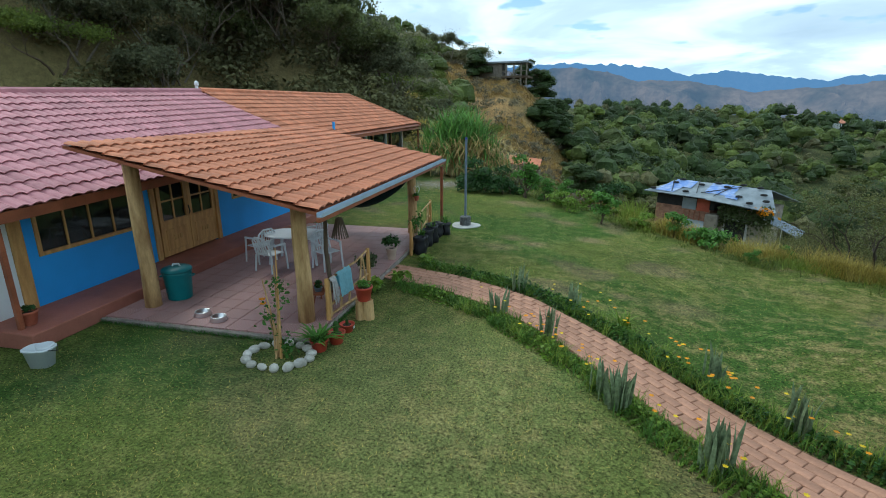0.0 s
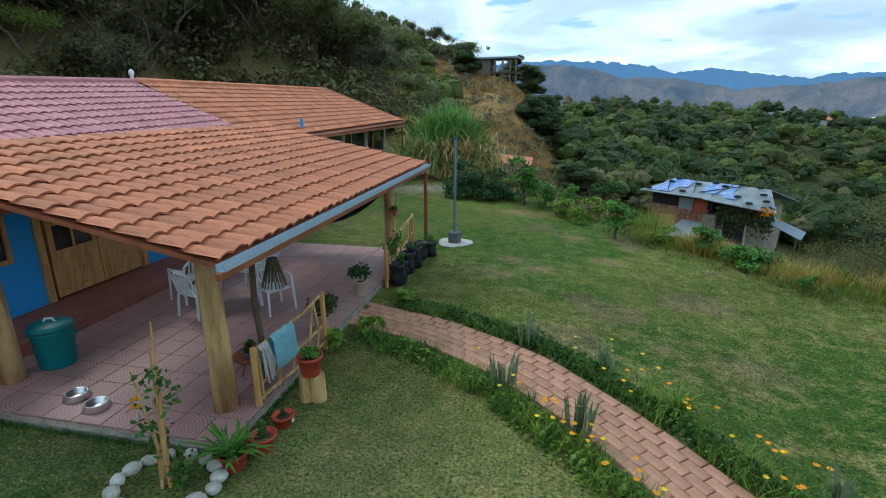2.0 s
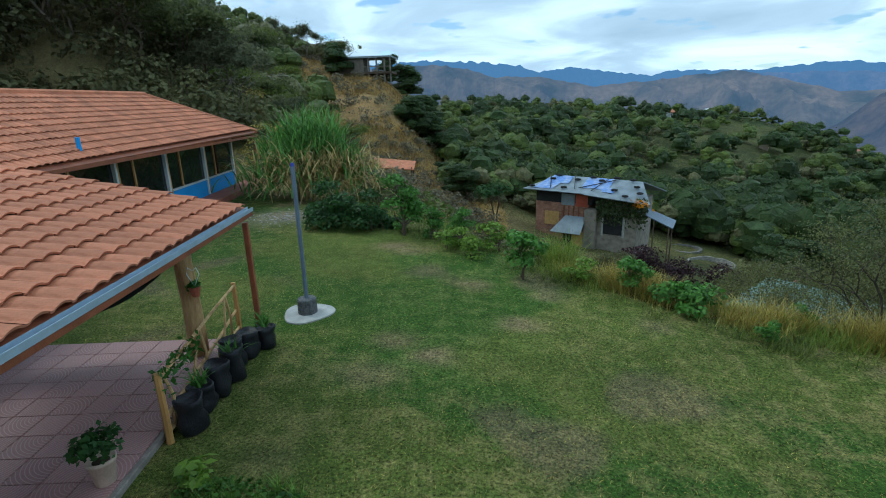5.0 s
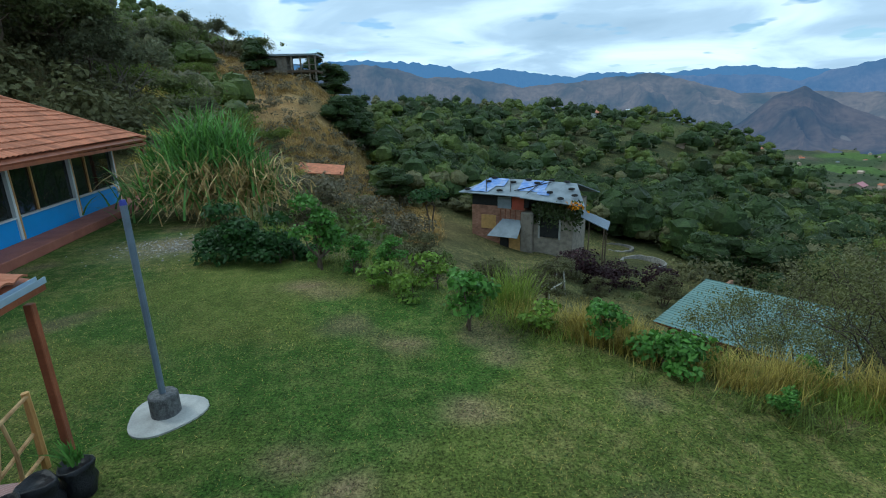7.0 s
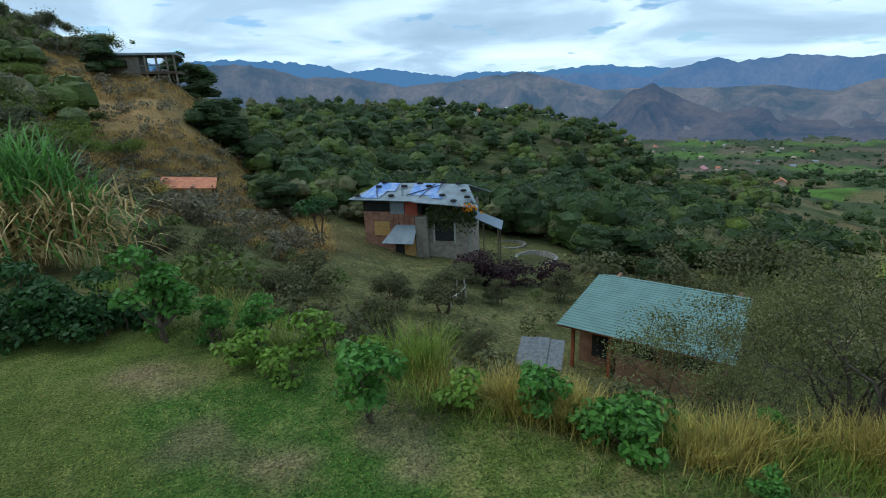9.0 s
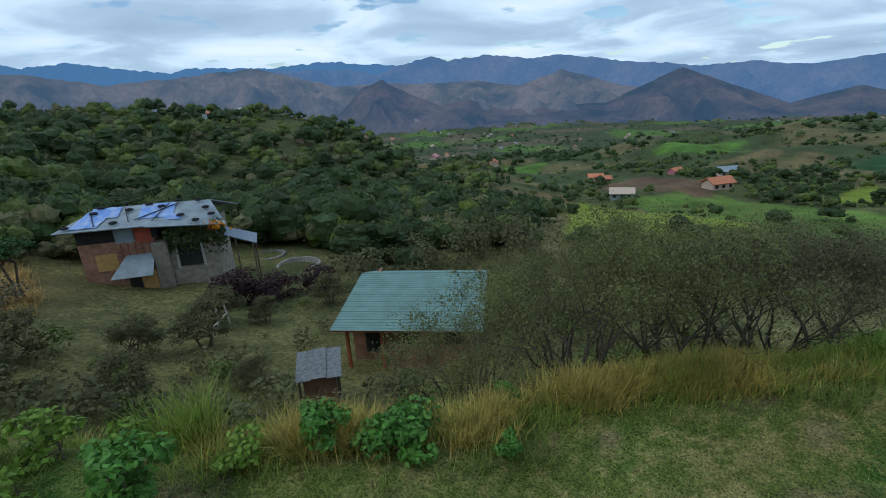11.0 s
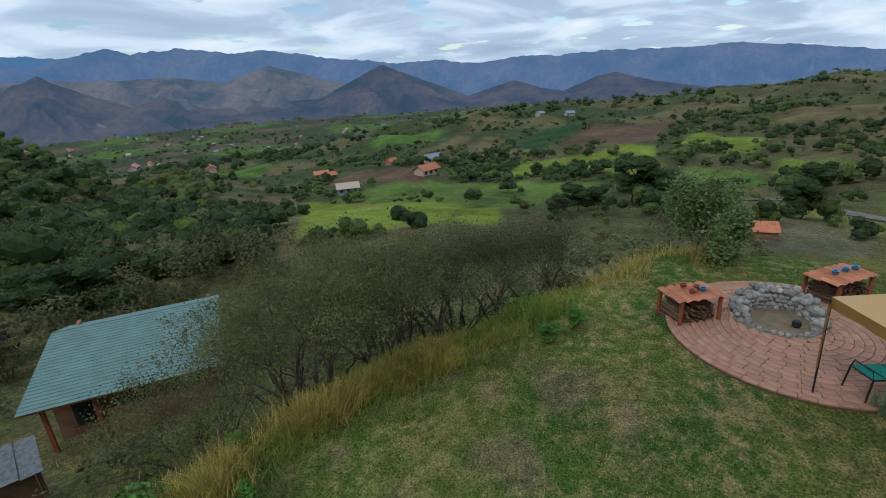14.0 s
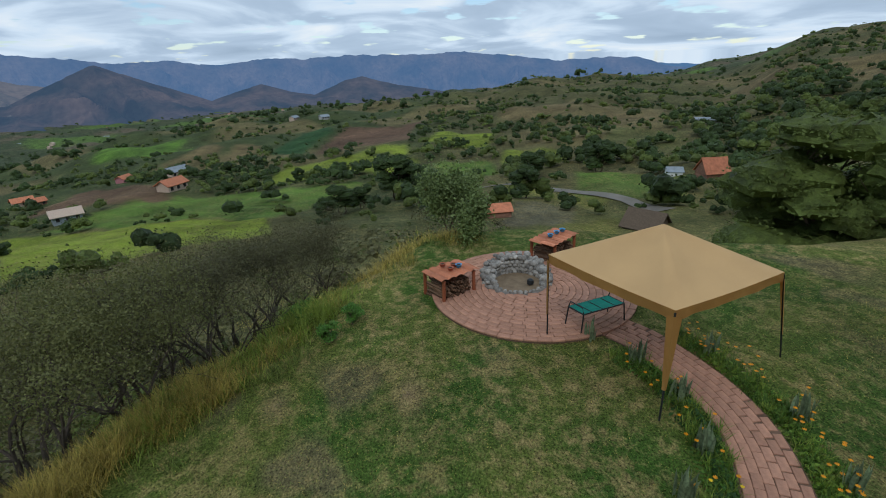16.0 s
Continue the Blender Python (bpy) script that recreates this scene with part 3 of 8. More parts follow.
def build_ground():
    radii = np.concatenate([np.arange(0, 26, 0.3), np.geomspace(26, 3200, 190)])
    view = np.arange(-62, 152, 0.5)
    rest = np.arange(152, 298, 6.0)
    turns = np.radians(np.concatenate([view, rest]))
    rr, tt = np.meshgrid(radii[1:], turns, indexing="ij")
    x, y = 1.5 + rr * np.sin(tt), 14 + rr * np.cos(tt)
    x, y = np.append(x.ravel(), 1.5), np.append(y.ravel(), 14.0)
    z = land(x, y)
    n, k = len(turns), len(radii) - 1
    faces = []
    for i in range(k - 1):
        for j in range(n):
            j2 = (j + 1) % n
            faces.append((i * n + j, i * n + j2, (i + 1) * n + j2, (i + 1) * n + j))
    faces += [(k * n, (j + 1) % n, j) for j in range(n)]
    faces = [f[::-1] for f in faces]
    ob = mesh("ground", np.stack([x, y, z], 1), faces, M_GROUND, smooth=True)
    layer = ob.data.color_attributes.new("cover", "FLOAT_COLOR", "POINT")
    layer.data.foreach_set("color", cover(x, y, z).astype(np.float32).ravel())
    ob.data.update()
    return tagged(ob, "mown green lawn with straw-dry patches falling away to scrub and fields", "ground", kind="structure")


build_ground()


# ---- far mountains: ranges one behind another, distance haze mixed in as a blue glow ----
def range_material(name, near, other, tint, haze_mix):
    # darker noise patches: scrub, and shaded relief put into the colour
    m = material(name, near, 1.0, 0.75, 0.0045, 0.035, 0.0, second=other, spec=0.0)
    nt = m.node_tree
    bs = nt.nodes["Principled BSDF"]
    # emission stands in for the haze in front of the range
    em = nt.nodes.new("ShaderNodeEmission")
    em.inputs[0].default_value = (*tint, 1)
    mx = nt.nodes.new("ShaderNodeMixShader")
    mx.inputs[0].default_value = haze_mix
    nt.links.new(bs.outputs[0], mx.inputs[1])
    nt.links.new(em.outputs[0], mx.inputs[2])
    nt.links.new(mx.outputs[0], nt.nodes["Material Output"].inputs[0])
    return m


def mountain_range(label, dist, deep, crest, foot, mat, seed, spur=420.0, steps=44):
    """crest: (turn, rise in degrees) along the skyline; sharp spurs and gullies run down from it."""
    turns = np.arange(crest[0][0], crest[-1][0], 0.22)
    prof = np.interp(turns, [c[0] for c in crest], [c[1] for c in crest]) - 0.38 * np.clip((turns - 45) / 25, 0, 1)
    top = 5 + np.tan(np.radians(prof)) * (dist + deep)
    verts, faces = [], []
    n = len(turns)
    for i in range(steps):
        s = i / (steps - 1)
        r = dist + deep * s
        for j in range(n):
            a = radians(turns[j])
            u = a * (dist + deep)
            g1 = min(1.0, abs(noise.fractal((u / spur + 0.6 * s, s * 0.9, seed), 1.0, 2.0, 3)) * 1.9)
            g2 = min(1.0, abs(noise.fractal((u / spur * 3.4 - 1.3 * s, s * 2.6, seed + 5), 1.0, 2.0, 3)) * 2.0)
            f = s ** (0.62 + 1.5 * g1) - 0.42 * s * (1 - s) * g2
            if i == steps - 1:
                f = 1 + 0.03 * (0.5 - g2)
            verts.append((1.5 + r * math.sin(a), 14 + r * math.cos(a), foot + (top[j] - foot) * max(0.0, f)))
        if i:
            faces += [((i - 1) * n + j, (i - 1) * n + j + 1, i * n + j + 1, i * n + j) for j in range(n - 1)]
    faces = [f[::-1] for f in faces]
    return tagged(mesh("backdrop", verts, faces, mat, smooth=False), label, "mountains", kind="structure")


FAR_CREST = ((-14, 4.0), (1.4, 4.7), (6.8, 4.3), (10.3, 3.9), (12.6, 3.2), (15.7, 3.5), (19.9, 2.9), (23.7, 2.4), (25.5, 2.8), (32.3, 2.5), (39.3, 2.9), (46, 2.2), (60, 1.6), (80, 0.4), (110, 0.3), (150, -1.5))
MID_CREST = ((-14, 0), (22, 0.8), (30, 1.7), (34, 2.2), (38.7, 2.1), (42.2, 1.8), (44.3, 1.3), (46.8, 2.3), (50.2, 2.9), (52, 2.5), (55.7, 2.9), (60.6, 2.4), (64.9, 2.6), (70.4, 1.6), (74, 1.3), (77.5, 0.7), (81.7, 0.95), (86.5, 0.3), (91, 0.85), (95, 0.7), (99.2, 0.95), (107, 0.8), (112, 1.0), (116.3, 0.5), (122, -0.2), (126.8, 0.0), (130, -0.1), (133.3, -1.1), (152, -2))
BROWN_CREST = ((-14, 3.4), (1.3, 4.2), (4, 3.9), (7.8, 2.8), (12.6, 2.6), (18.6, 1.5), (23.6, 1.9), (26.8, 2.2), (31.5, 2.5), (34, 1.9), (37.5, 1.0), (39.8, 0.3), (44.6, 0.4), (47.9, 0.2), (54.9, 0.3), (59.7, -0.4), (64.2, 1.1), (66.7, 0.4), (70.3, -0.7), (76, -1.6), (86, -3.3), (110, -3.6), (150, -4))
FRONT_CREST = ((36, -4.4), (40, -2.4), (42.4, 0.0), (44.6, 0.8), (47, -0.5), (51, -2.2), (54, -1.6), (58, -2.9), (64, -2.6), (69, -2.4), (72, -1.0), (75.9, 0.7), (79.4, -0.7), (85.3, -3.0), (86.9, -2.5), (90.3, -1.6), (93.2, -2.5), (95.6, -2.9), (99.1, -1.5), (100.7, -1.2), (104.1, -2.1), (106.4, -2.5), (112, -3.4), (130, -4.5))
mountain_range("hazy blue far mountain crest under cloud", 4300, 500, FAR_CREST, -320, range_material("hazed_far_range", (0.10, 0.11, 0.12), (0.07, 0.08, 0.09), (0.10, 0.22, 0.42), 0.8), 3)
mountain_range("mountain range hazed blue-grey, with tan upper slopes", 3650, 620, MID_CREST, -320, range_material("hazed_tan_range", (0.27, 0.20, 0.15), (0.10, 0.10, 0.09), (0.095, 0.20, 0.40), 0.68), 21, 480)
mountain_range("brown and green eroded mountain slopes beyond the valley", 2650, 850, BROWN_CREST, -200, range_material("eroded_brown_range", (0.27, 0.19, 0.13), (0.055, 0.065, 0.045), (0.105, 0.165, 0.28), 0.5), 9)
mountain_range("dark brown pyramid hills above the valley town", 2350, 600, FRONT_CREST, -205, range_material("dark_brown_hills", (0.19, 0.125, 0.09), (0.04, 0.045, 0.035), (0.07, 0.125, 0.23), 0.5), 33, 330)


# ---- pantile roofs ----
TILE_W, TILE_L = 0.235, 0.37
PROFILE = [(0.0, 0.008), (0.018, 0.0), (0.042, 0.003), (0.07, 0.021), (0.115, 0.034), (0.16, 0.035), (0.205, 0.022), (0.235, 0.008)]


def tile_verts():
    """One pantile, its length along -x down the slope, its width along y."""
    v = []
    for x, lift in ((0.0, 0.0), (TILE_L + 0.05, 0.036)):
        v += [(x, py, pz + lift) for py, pz in PROFILE]
    v += [(TILE_L + 0.047, py, pz + 0.014) for py, pz in PROFILE]
    n = len(PROFILE)
    f = [(i, i + n, i + n + 1, i + 1) for i in range(n - 1)] + [(i + n, i + 2 * n, i + 2 * n + 1, i + n + 1) for i in range(n - 1)]
    return np.array(v), f


def roof_frame(top, down, along):
    d, a = Vector(down).normalized(), Vector(along).normalized()
    nrm = d.cross(a)
    if nrm.z < 0:
        nrm = -nrm
    m = Matrix((d, a, nrm)).transposed().to_4x4()
    m.translation = Vector(top)
    return m


def tiles_joined(name, m, courses, cols, mat, parent, keep=lambda i, j: True, seed=5):
    """All tiles of a slope as one mesh."""
    rng = np.random.RandomState(seed)
    tv, tf = tile_verts()
    verts, faces = [], []
    mm = np.array(m)
    for i in range(courses):
        for j in range(cols):
            if not keep(i, j):
                continue
            v = tv + np.array([i * TILE_L + rng.uniform(-0.008, 0.008), j * TILE_W, rng.uniform(0, 0.007)])
            b = len(verts)
            verts += list(v @ mm[:3, :3].T + mm[:3, 3])
            faces += [tuple(k + b for k in f) for f in tf]
    return mesh(name, verts, faces, mat, parent, smooth=False)


house = thing("farmhouse", 0, 0, 0, 0, "single-storey blue farmhouse with orange and faded pink pantile roofs", "house")


def slab(name, corners, thick, mat, parent):
    """A flat board below four corners."""
    c = [Vector(p) for p in corners]
    n = (c[1] - c[0]).cross(c[2] - c[0]).normalized()
    if n.z < 0:
        n = -n
    v = [*c, *[p - n * thick for p in c]]
    f = [(0, 1, 2, 3), (7, 6, 5, 4), (0, 4, 5, 1), (1, 5, 6, 2), (2, 6, 7, 3), (3, 7, 4, 0)]
    return mesh(name, v, f, mat, parent)


# pink slope, orange wing with a hipped end, and their back slopes
slab("roof_deck", ((-7.5, 5.5, 2.07), (-7.5, 19.45, 2.52), (-12, 19.45, 4.30), (-12, 5.5, 3.85)), 0.08, M_REDWOOD, house)
slab("roof_deck", ((-8.1, 19.46, 2.55), (-8.1, 35.5, 2.7), (-12, 33.0, 4.5), (-12, 19.46, 4.33)), 0.08, M_REDWOOD, house)
slab("roof_deck", ((-16.5, 5.5, 2.28), (-16.5, 35.5, 2.28), (-12, 33, 4.49), (-12, 5.5, 3.84)), 0.08, M_TILE, house)
slab("roof_deck", ((-8.1, 35.51, 2.69), (-16.4, 35.51, 2.6), (-12.05, 33.02, 4.48), (-12, 33.02, 4.49)), 0.08, M_TILE, house)
pink = roof_frame((-12, 5.5, 3.87), (4.5, 0, -1.78), (0, 1, 0.0323))
tiles_joined("roof_tiles", pink, 13, 59, M_PINK, house, seed=2)["label"] = "faded pink pantiles"
orange = roof_frame((-12, 19.46, 4.35), (3.9, 0, -1.78), (0, 1, 0.0112))
tiles_joined("roof_tiles", orange, 11, 68, M_TILE, house, keep=lambda i, j: j * TILE_W < 13.55 + 2.5 * i / 11, seed=3)["label"] = "orange pantiles"
bm = bmesh.new()
tube(bm, [(-12, 5.4, 3.88), (-12, 19.4, 4.34)], 0.11, 8)
part("ridge_cap", bm, M_PINK, house)
bm = bmesh.new()
tube(bm, [(-12, 19.4, 4.37), (-12, 33.1, 4.53)], 0.11, 8)
tube(bm, [(-12, 33.0, 4.53), (-8.1, 35.5, 2.74)], 0.09, 8)
part("ridge_cap", bm, M_TILE, house)
# eave boards
slab("fascia", ((-7.56, 5.5, 2.09), (-7.56, 19.4, 2.54), (-7.5, 19.4, 2.54), (-7.5, 5.5, 2.09)), 0.18, M_REDWOOD, house)
part("fascia", boxes((-8.16, 19.5, 2.47, -8.1, 35.5, 2.57)), M_REDWOOD, house)
part("fascia", boxes((-16.3, 35.44, 2.44, -8.19, 35.5, 2.62)), M_REDWOOD, house)

# walls: x = -8.22 beside the porch, x = -9.2 along the wing
WX = -8.22
for y0, y1, z0, z1 in ((9.6, 9.78, 0, 2.25), (9.78, 12.0, 0, 1.17), (12.0, 12.5, 0, 2.25), (9.78, 12.0, 2.1, 2.25), (12.5, 14.72, 2.3, 2.6), (14.72, 15.35, 0, 2.6), (15.35, 16.1, 0, 1.25), (15.35, 16.1, 2.1, 2.6), (16.1, 19.4, 0, 2.6)):
    part("wall", boxes((WX - 0.2, y0, z0, WX, y1, z1)), M_BLUE, house, "bright blue painted wall")
part("wall", boxes((WX - 0.2, 5.6, 0.0, WX, 9.35, 2.25)), M_WHITE, house, "white painted wall")
for b in ((-9.4, 19.4, 0.0, -9.2, 22.5, 2.5), (-9.4, 22.5, 0, -9.2, 34.8, 0.93), (-15.5, 34.7, 0, -9.41, 34.9, 2.5), (-9.2, 19.2, 0, -8.3, 19.39, 2.5)):
    part("wall", boxes(b), M_BLUE, house, "bright blue painted wall")
for b in ((-15.6, 5.6, 0, -15.4, 34.69, 2.4), (-15.39, 5.6, 0, -8.43, 5.8, 2.4)):
    part("wall", boxes(b), M_WHITE, house)
part("partition", boxes((-12.2, 9.0, 0.1, -12.1, 34, 2.4)), M_DARK, house)
part("floor_slab", boxes((-15.3, 5.9, 0.0, -8.5, 34.6, 0.1)), M_STEP, house)
part("corner_post", boxes((WX - 0.22, 9.36, 0.0, WX + 0.03, 9.59, 2.2), bevel=0.02), M_WOOD, house)
part("step", boxes((WX, 8.6, 0.0, -7.15, 18.4, 0.28), bevel=0.015), M_STEP, house, "red oxide cement step along the wall")
part("step", boxes((-9.2, 19.6, 0.0, -8.25, 37.0, 0.27), bevel=0.015), M_STEP, house, "red oxide cement step along the wing")

# porch: floor, posts, roof
floor = thing("floor", 0, 0, 0, 0, "dull red patterned tile porch floor with pale joints", "floor", kind="structure")
part("slab", boxes((-7.15, 9.85, -0.3, -3.0, 17.7, 0.06)), M_GROUT, floor)

porch = thing("porch_roof", 0, 0, 0, 0, "orange pantile porch roof on peeled log posts with a steel gutter", "roof")
slab("deck", ((-2.62, 9.62, 2.26), (-2.62, 17.9, 2.26), (-7.0, 17.9, 3.16), (-7.0, 9.62, 3.16)), 0.05, M_REDWOOD, porch)
porch_frame = roof_frame((-7.02, 9.62, 3.18), (4.4, 0, -0.905), (0, 1, 0))
tiles_joined("roof_tiles", porch_frame, 12, 35, M_TILE, porch, keep=lambda i, j: i < 4)["kind"] = "stuff"
tv_, tf_ = tile_verts()
tile_me = bpy.data.meshes.new("roof_tile")
tile_me.from_pydata([tuple(v) for v in tv_], [], tf_)
tile_me.materials.append(M_TILE)
rng_t = np.random.RandomState(17)
for i in range(4, 12):
    for j in range(35):
        tl = new("roof_tile", tile_me)
        tl.parent = porch
        tl.matrix_basis = porch_frame @ pose(i * TILE_L + rng_t.uniform(-0.012, 0.012), j * TILE_W + rng_t.uniform(-0.003, 0.003), rng_t.uniform(0, 0.008), 0, 0, rng_t.uniform(-0.8, 0.8))
part("gutter", boxes((-2.62, 9.58, 2.20, -2.612, 17.95, 2.268), (-2.612, 9.58, 2.20, -2.53, 17.95, 2.207), (-2.537, 9.58, 2.207, -2.53, 17.95, 2.264)), M_STEEL, porch, "galvanised steel box gutter")
part("beam", boxes((-2.62, 9.55, 2.125, -2.545, 17.95, 2.197), bevel=0.008), M_REDWOOD, porch)
for px_, py_, top in ((-3.43, 10.5, 2.36), (-6.64, 10.49, 3.0), (-3.4, 17.2, 2.36)):
    bm = bmesh.new()
    tube(bm, [(px_, py_, 0.05), (px_ + 0.01, py_, 0.8), (px_ - 0.02, py_ + 0.01, 1.6), (px_, py_, top)], [0.15, 0.135, 0.13, 0.125], 14)
    part("post", bm, M_LOG, porch, "peeled log post", smooth=True)
part("post", boxes((-2.66, 17.72, -0.1, -2.58, 17.8, 2.05), bevel=0.008), M_REDWOOD, porch, "thin red square post")



# ---- plants ----
def leaf_quads(centers, normals, size, rng, aspect=1.7):
    """Pointed leaves: one rhomb each, about the given normals."""
    n = len(centers)
    t = rng.normal(size=(n, 3))
    t -= (t * normals).sum(1, keepdims=True) * normals
    t /= np.linalg.norm(t, axis=1, keepdims=True) + 1e-9
    b = np.cross(normals, t)
    s = (size * rng.uniform(0.6, 1.3, n))[:, None]
    v = np.stack([centers - t * s * aspect / 2, centers + b * s / 2 + normals * s * 0.12, centers + t * s * aspect / 2, centers - b * s / 2 + normals * s * 0.12], 1)
    return v.reshape(-1, 3)


def fast_mesh(name, verts, nq, mat, parent=None, label=""):
    """A mesh of nq loose quads."""
    me = bpy.data.meshes.new(name)
    me.vertices.add(len(verts))
    me.vertices.foreach_set("co", np.asarray(verts, np.float32).ravel())
    me.loops.add(nq * 4)
    me.loops.foreach_set("vertex_index", np.arange(nq * 4, dtype=np.int32))
    me.polygons.add(nq)
    me.polygons.foreach_set("loop_start", np.arange(0, nq * 4, 4, dtype=np.int32))
    me.update(calc_edges=True)
    me.materials.append(mat)
    ob = new(name, me)
    if parent:
        ob.parent = parent
    if label:
        ob["label"] = label
    return ob


def masses(rng, centres, radii, round_=9, up=5):
    """Ragged, dented masses of foliage as loose faces: centres and radii on three axes."""
    n = len(centres)
    u = 2 * math.pi * (np.arange(round_)[None, None, :] + rng.uniform(-0.3, 0.3, (n, up + 1, round_))) / round_
    w = np.clip(np.linspace(-0.42, 1.0, up + 1)[None, :, None] + rng.uniform(-0.1, 0.1, (n, up + 1, round_)), -0.6, 1.0)
    c = np.sqrt(1 - w * w)
    d = np.stack([c * np.cos(u), c * np.sin(u), w], -1) * rng.uniform(0.78, 1.14, (n, up + 1, round_, 1))
    v = centres[:, None, None] + d * radii[:, None, None]
    nxt = np.roll(v, -1, 2)
    v = np.stack([v[:, :-1], nxt[:, :-1], nxt[:, 1:], v[:, 1:]], 3)
    return v.reshape(-1, 3), n * round_ * up


def lobes_of(rng, n, spread, low, high, size):
    """Centres and radii of the masses that make up a crown."""
    out = []
    for k in range(n):
        a, r = rng.uniform(0, 6.283), spread * math.sqrt(rng.uniform(0.02, 1)) * 0.62
        z = rng.uniform(low, high) - 0.25 * (high - low) * (r / spread)
        s = size * rng.uniform(0.7, 1.25)
        out.append((r * math.cos(a), r * math.sin(a), z, s, s * rng.uniform(0.8, 1.2), s * rng.uniform(0.5, 0.8)))
    return out


def crown_verts(rng, lobes, n, leaf, shell=0.55, droop=0.0):
    w = np.array([l[3] * l[4] for l in lobes]); w /= w.sum()
    pick = rng.choice(len(lobes), n, p=w)
    L = np.array(lobes)[pick]
    d = rng.normal(size=(n, 3)); d /= np.linalg.norm(d, axis=1, keepdims=True)
    d[:, 2] = np.where(d[:, 2] < -0.35, -d[:, 2] * 0.6, d[:, 2])
    rad = rng.uniform(shell, 1.08, n)[:, None]
    c = L[:, :3] + d * L[:, 3:6] * rad
    nrm = d * 0.7 + np.array([0, 0, 0.6]) + rng.normal(size=(n, 3)) * 0.55
    nrm /= np.linalg.norm(nrm, axis=1, keepdims=True)
    return leaf_quads(c, nrm, leaf, rng)


def tree(name, x, y, tall, spread, label, category, leaf_mat, seed, leaf=0.14, n=900, lobes=7, clear=0.3, stems=1, size=0.45, bark=None, group="", shell=0.55, sink=0.15, low=None, twigs=3, dense=False):
    """Trunk with limbs that reach into the masses of the crown."""
    rng = np.random.RandomState(seed)
    z = height(x, y) - sink
    ob = thing(name, x, y, z, rng.uniform(0, 360), label, category, group)
    ls = lobes_of(rng, lobes, spread, tall * (low or 0.55), tall * 0.9, spread * size)
    bm = bmesh.new()
    for k in range(stems):
        a = 6.283 * k / stems + rng.uniform(0, 1)
        lean = (0.12 if stems == 1 else 0.35) * spread
        base = Vector((0.12 * spread * math.cos(a), 0.12 * spread * math.sin(a), 0)) if stems > 1 else Vector((0, 0, 0))
        fork = Vector((lean * math.cos(a) * 0.6, lean * math.sin(a) * 0.6, tall * clear + sink))
        r0 = max(0.018, tall * 0.022)
        tube(bm, [base, base.lerp(fork, 0.5) + Vector((rng.uniform(-1, 1), rng.uniform(-1, 1), 0)) * 0.04 * tall, fork], [r0, r0 * 0.8, r0 * 0.65], 6, cap=False)
        for j, l in enumerate(ls):
            if j % stems == k:
                end = Vector(l[:3])
                bend = fork.lerp(end, 0.5) + Vector((rng.uniform(-1, 1), rng.uniform(-1, 1), rng.uniform(-0.3, 1))) * 0.07 * tall
                tube(bm, [fork, bend, end], [r0 * 0.55, r0 * 0.4, r0 * 0.14], 5, cap=False)
                for q in range(twigs):
                    tip = end + Vector((rng.uniform(-1, 1) * l[3], rng.uniform(-1, 1) * l[4], rng.uniform(-0.2, 0.8) * l[5]))
                    tube(bm, [bend.lerp(end, 0.4), tip], [r0 * 0.2, r0 * 0.07], 4, cap=False)
    part("trunk", bm, bark or M_BARK, ob)
    verts = crown_verts(rng, ls, n, leaf, 0.82 if dense else shell)
    if dense:
        inner, k = masses(rng, np.array(ls)[:, :3], np.array(ls)[:, 3:6] * 0.88)
        verts, n = np.concatenate([verts, inner]), n + k
    fast_mesh("crown", verts, n, leaf_mat, ob)
    return ob


def limbs(name, segs, mat, parent, sides=5):
    """Tapered limbs as one mesh: segs of (from, to, radius, radius)."""
    a, b = np.array([q[0] for q in segs]), np.array([q[1] for q in segs])
    ra, rb = np.array([q[2] for q in segs]), np.array([q[3] for q in segs])
    way = b - a
    way /= np.linalg.norm(way, axis=1, keepdims=True) + 1e-9
    side = np.cross(way, np.array([0.31, 0.17, 1.0]))
    side /= np.linalg.norm(side, axis=1, keepdims=True) + 1e-9
    up = np.cross(side, way)
    ang = 2 * math.pi * np.arange(sides) / sides
    ring = side[:, None] * np.cos(ang)[None, :, None] + up[:, None] * np.sin(ang)[None, :, None]
    va, vb = a[:, None] + ring * ra[:, None, None], b[:, None] + ring * rb[:, None, None]
    v = np.stack([va, np.roll(va, -1, 1), np.roll(vb, -1, 1), vb], 2).reshape(-1, 3)
    return fast_mesh(name, v, len(segs) * sides, mat, parent)


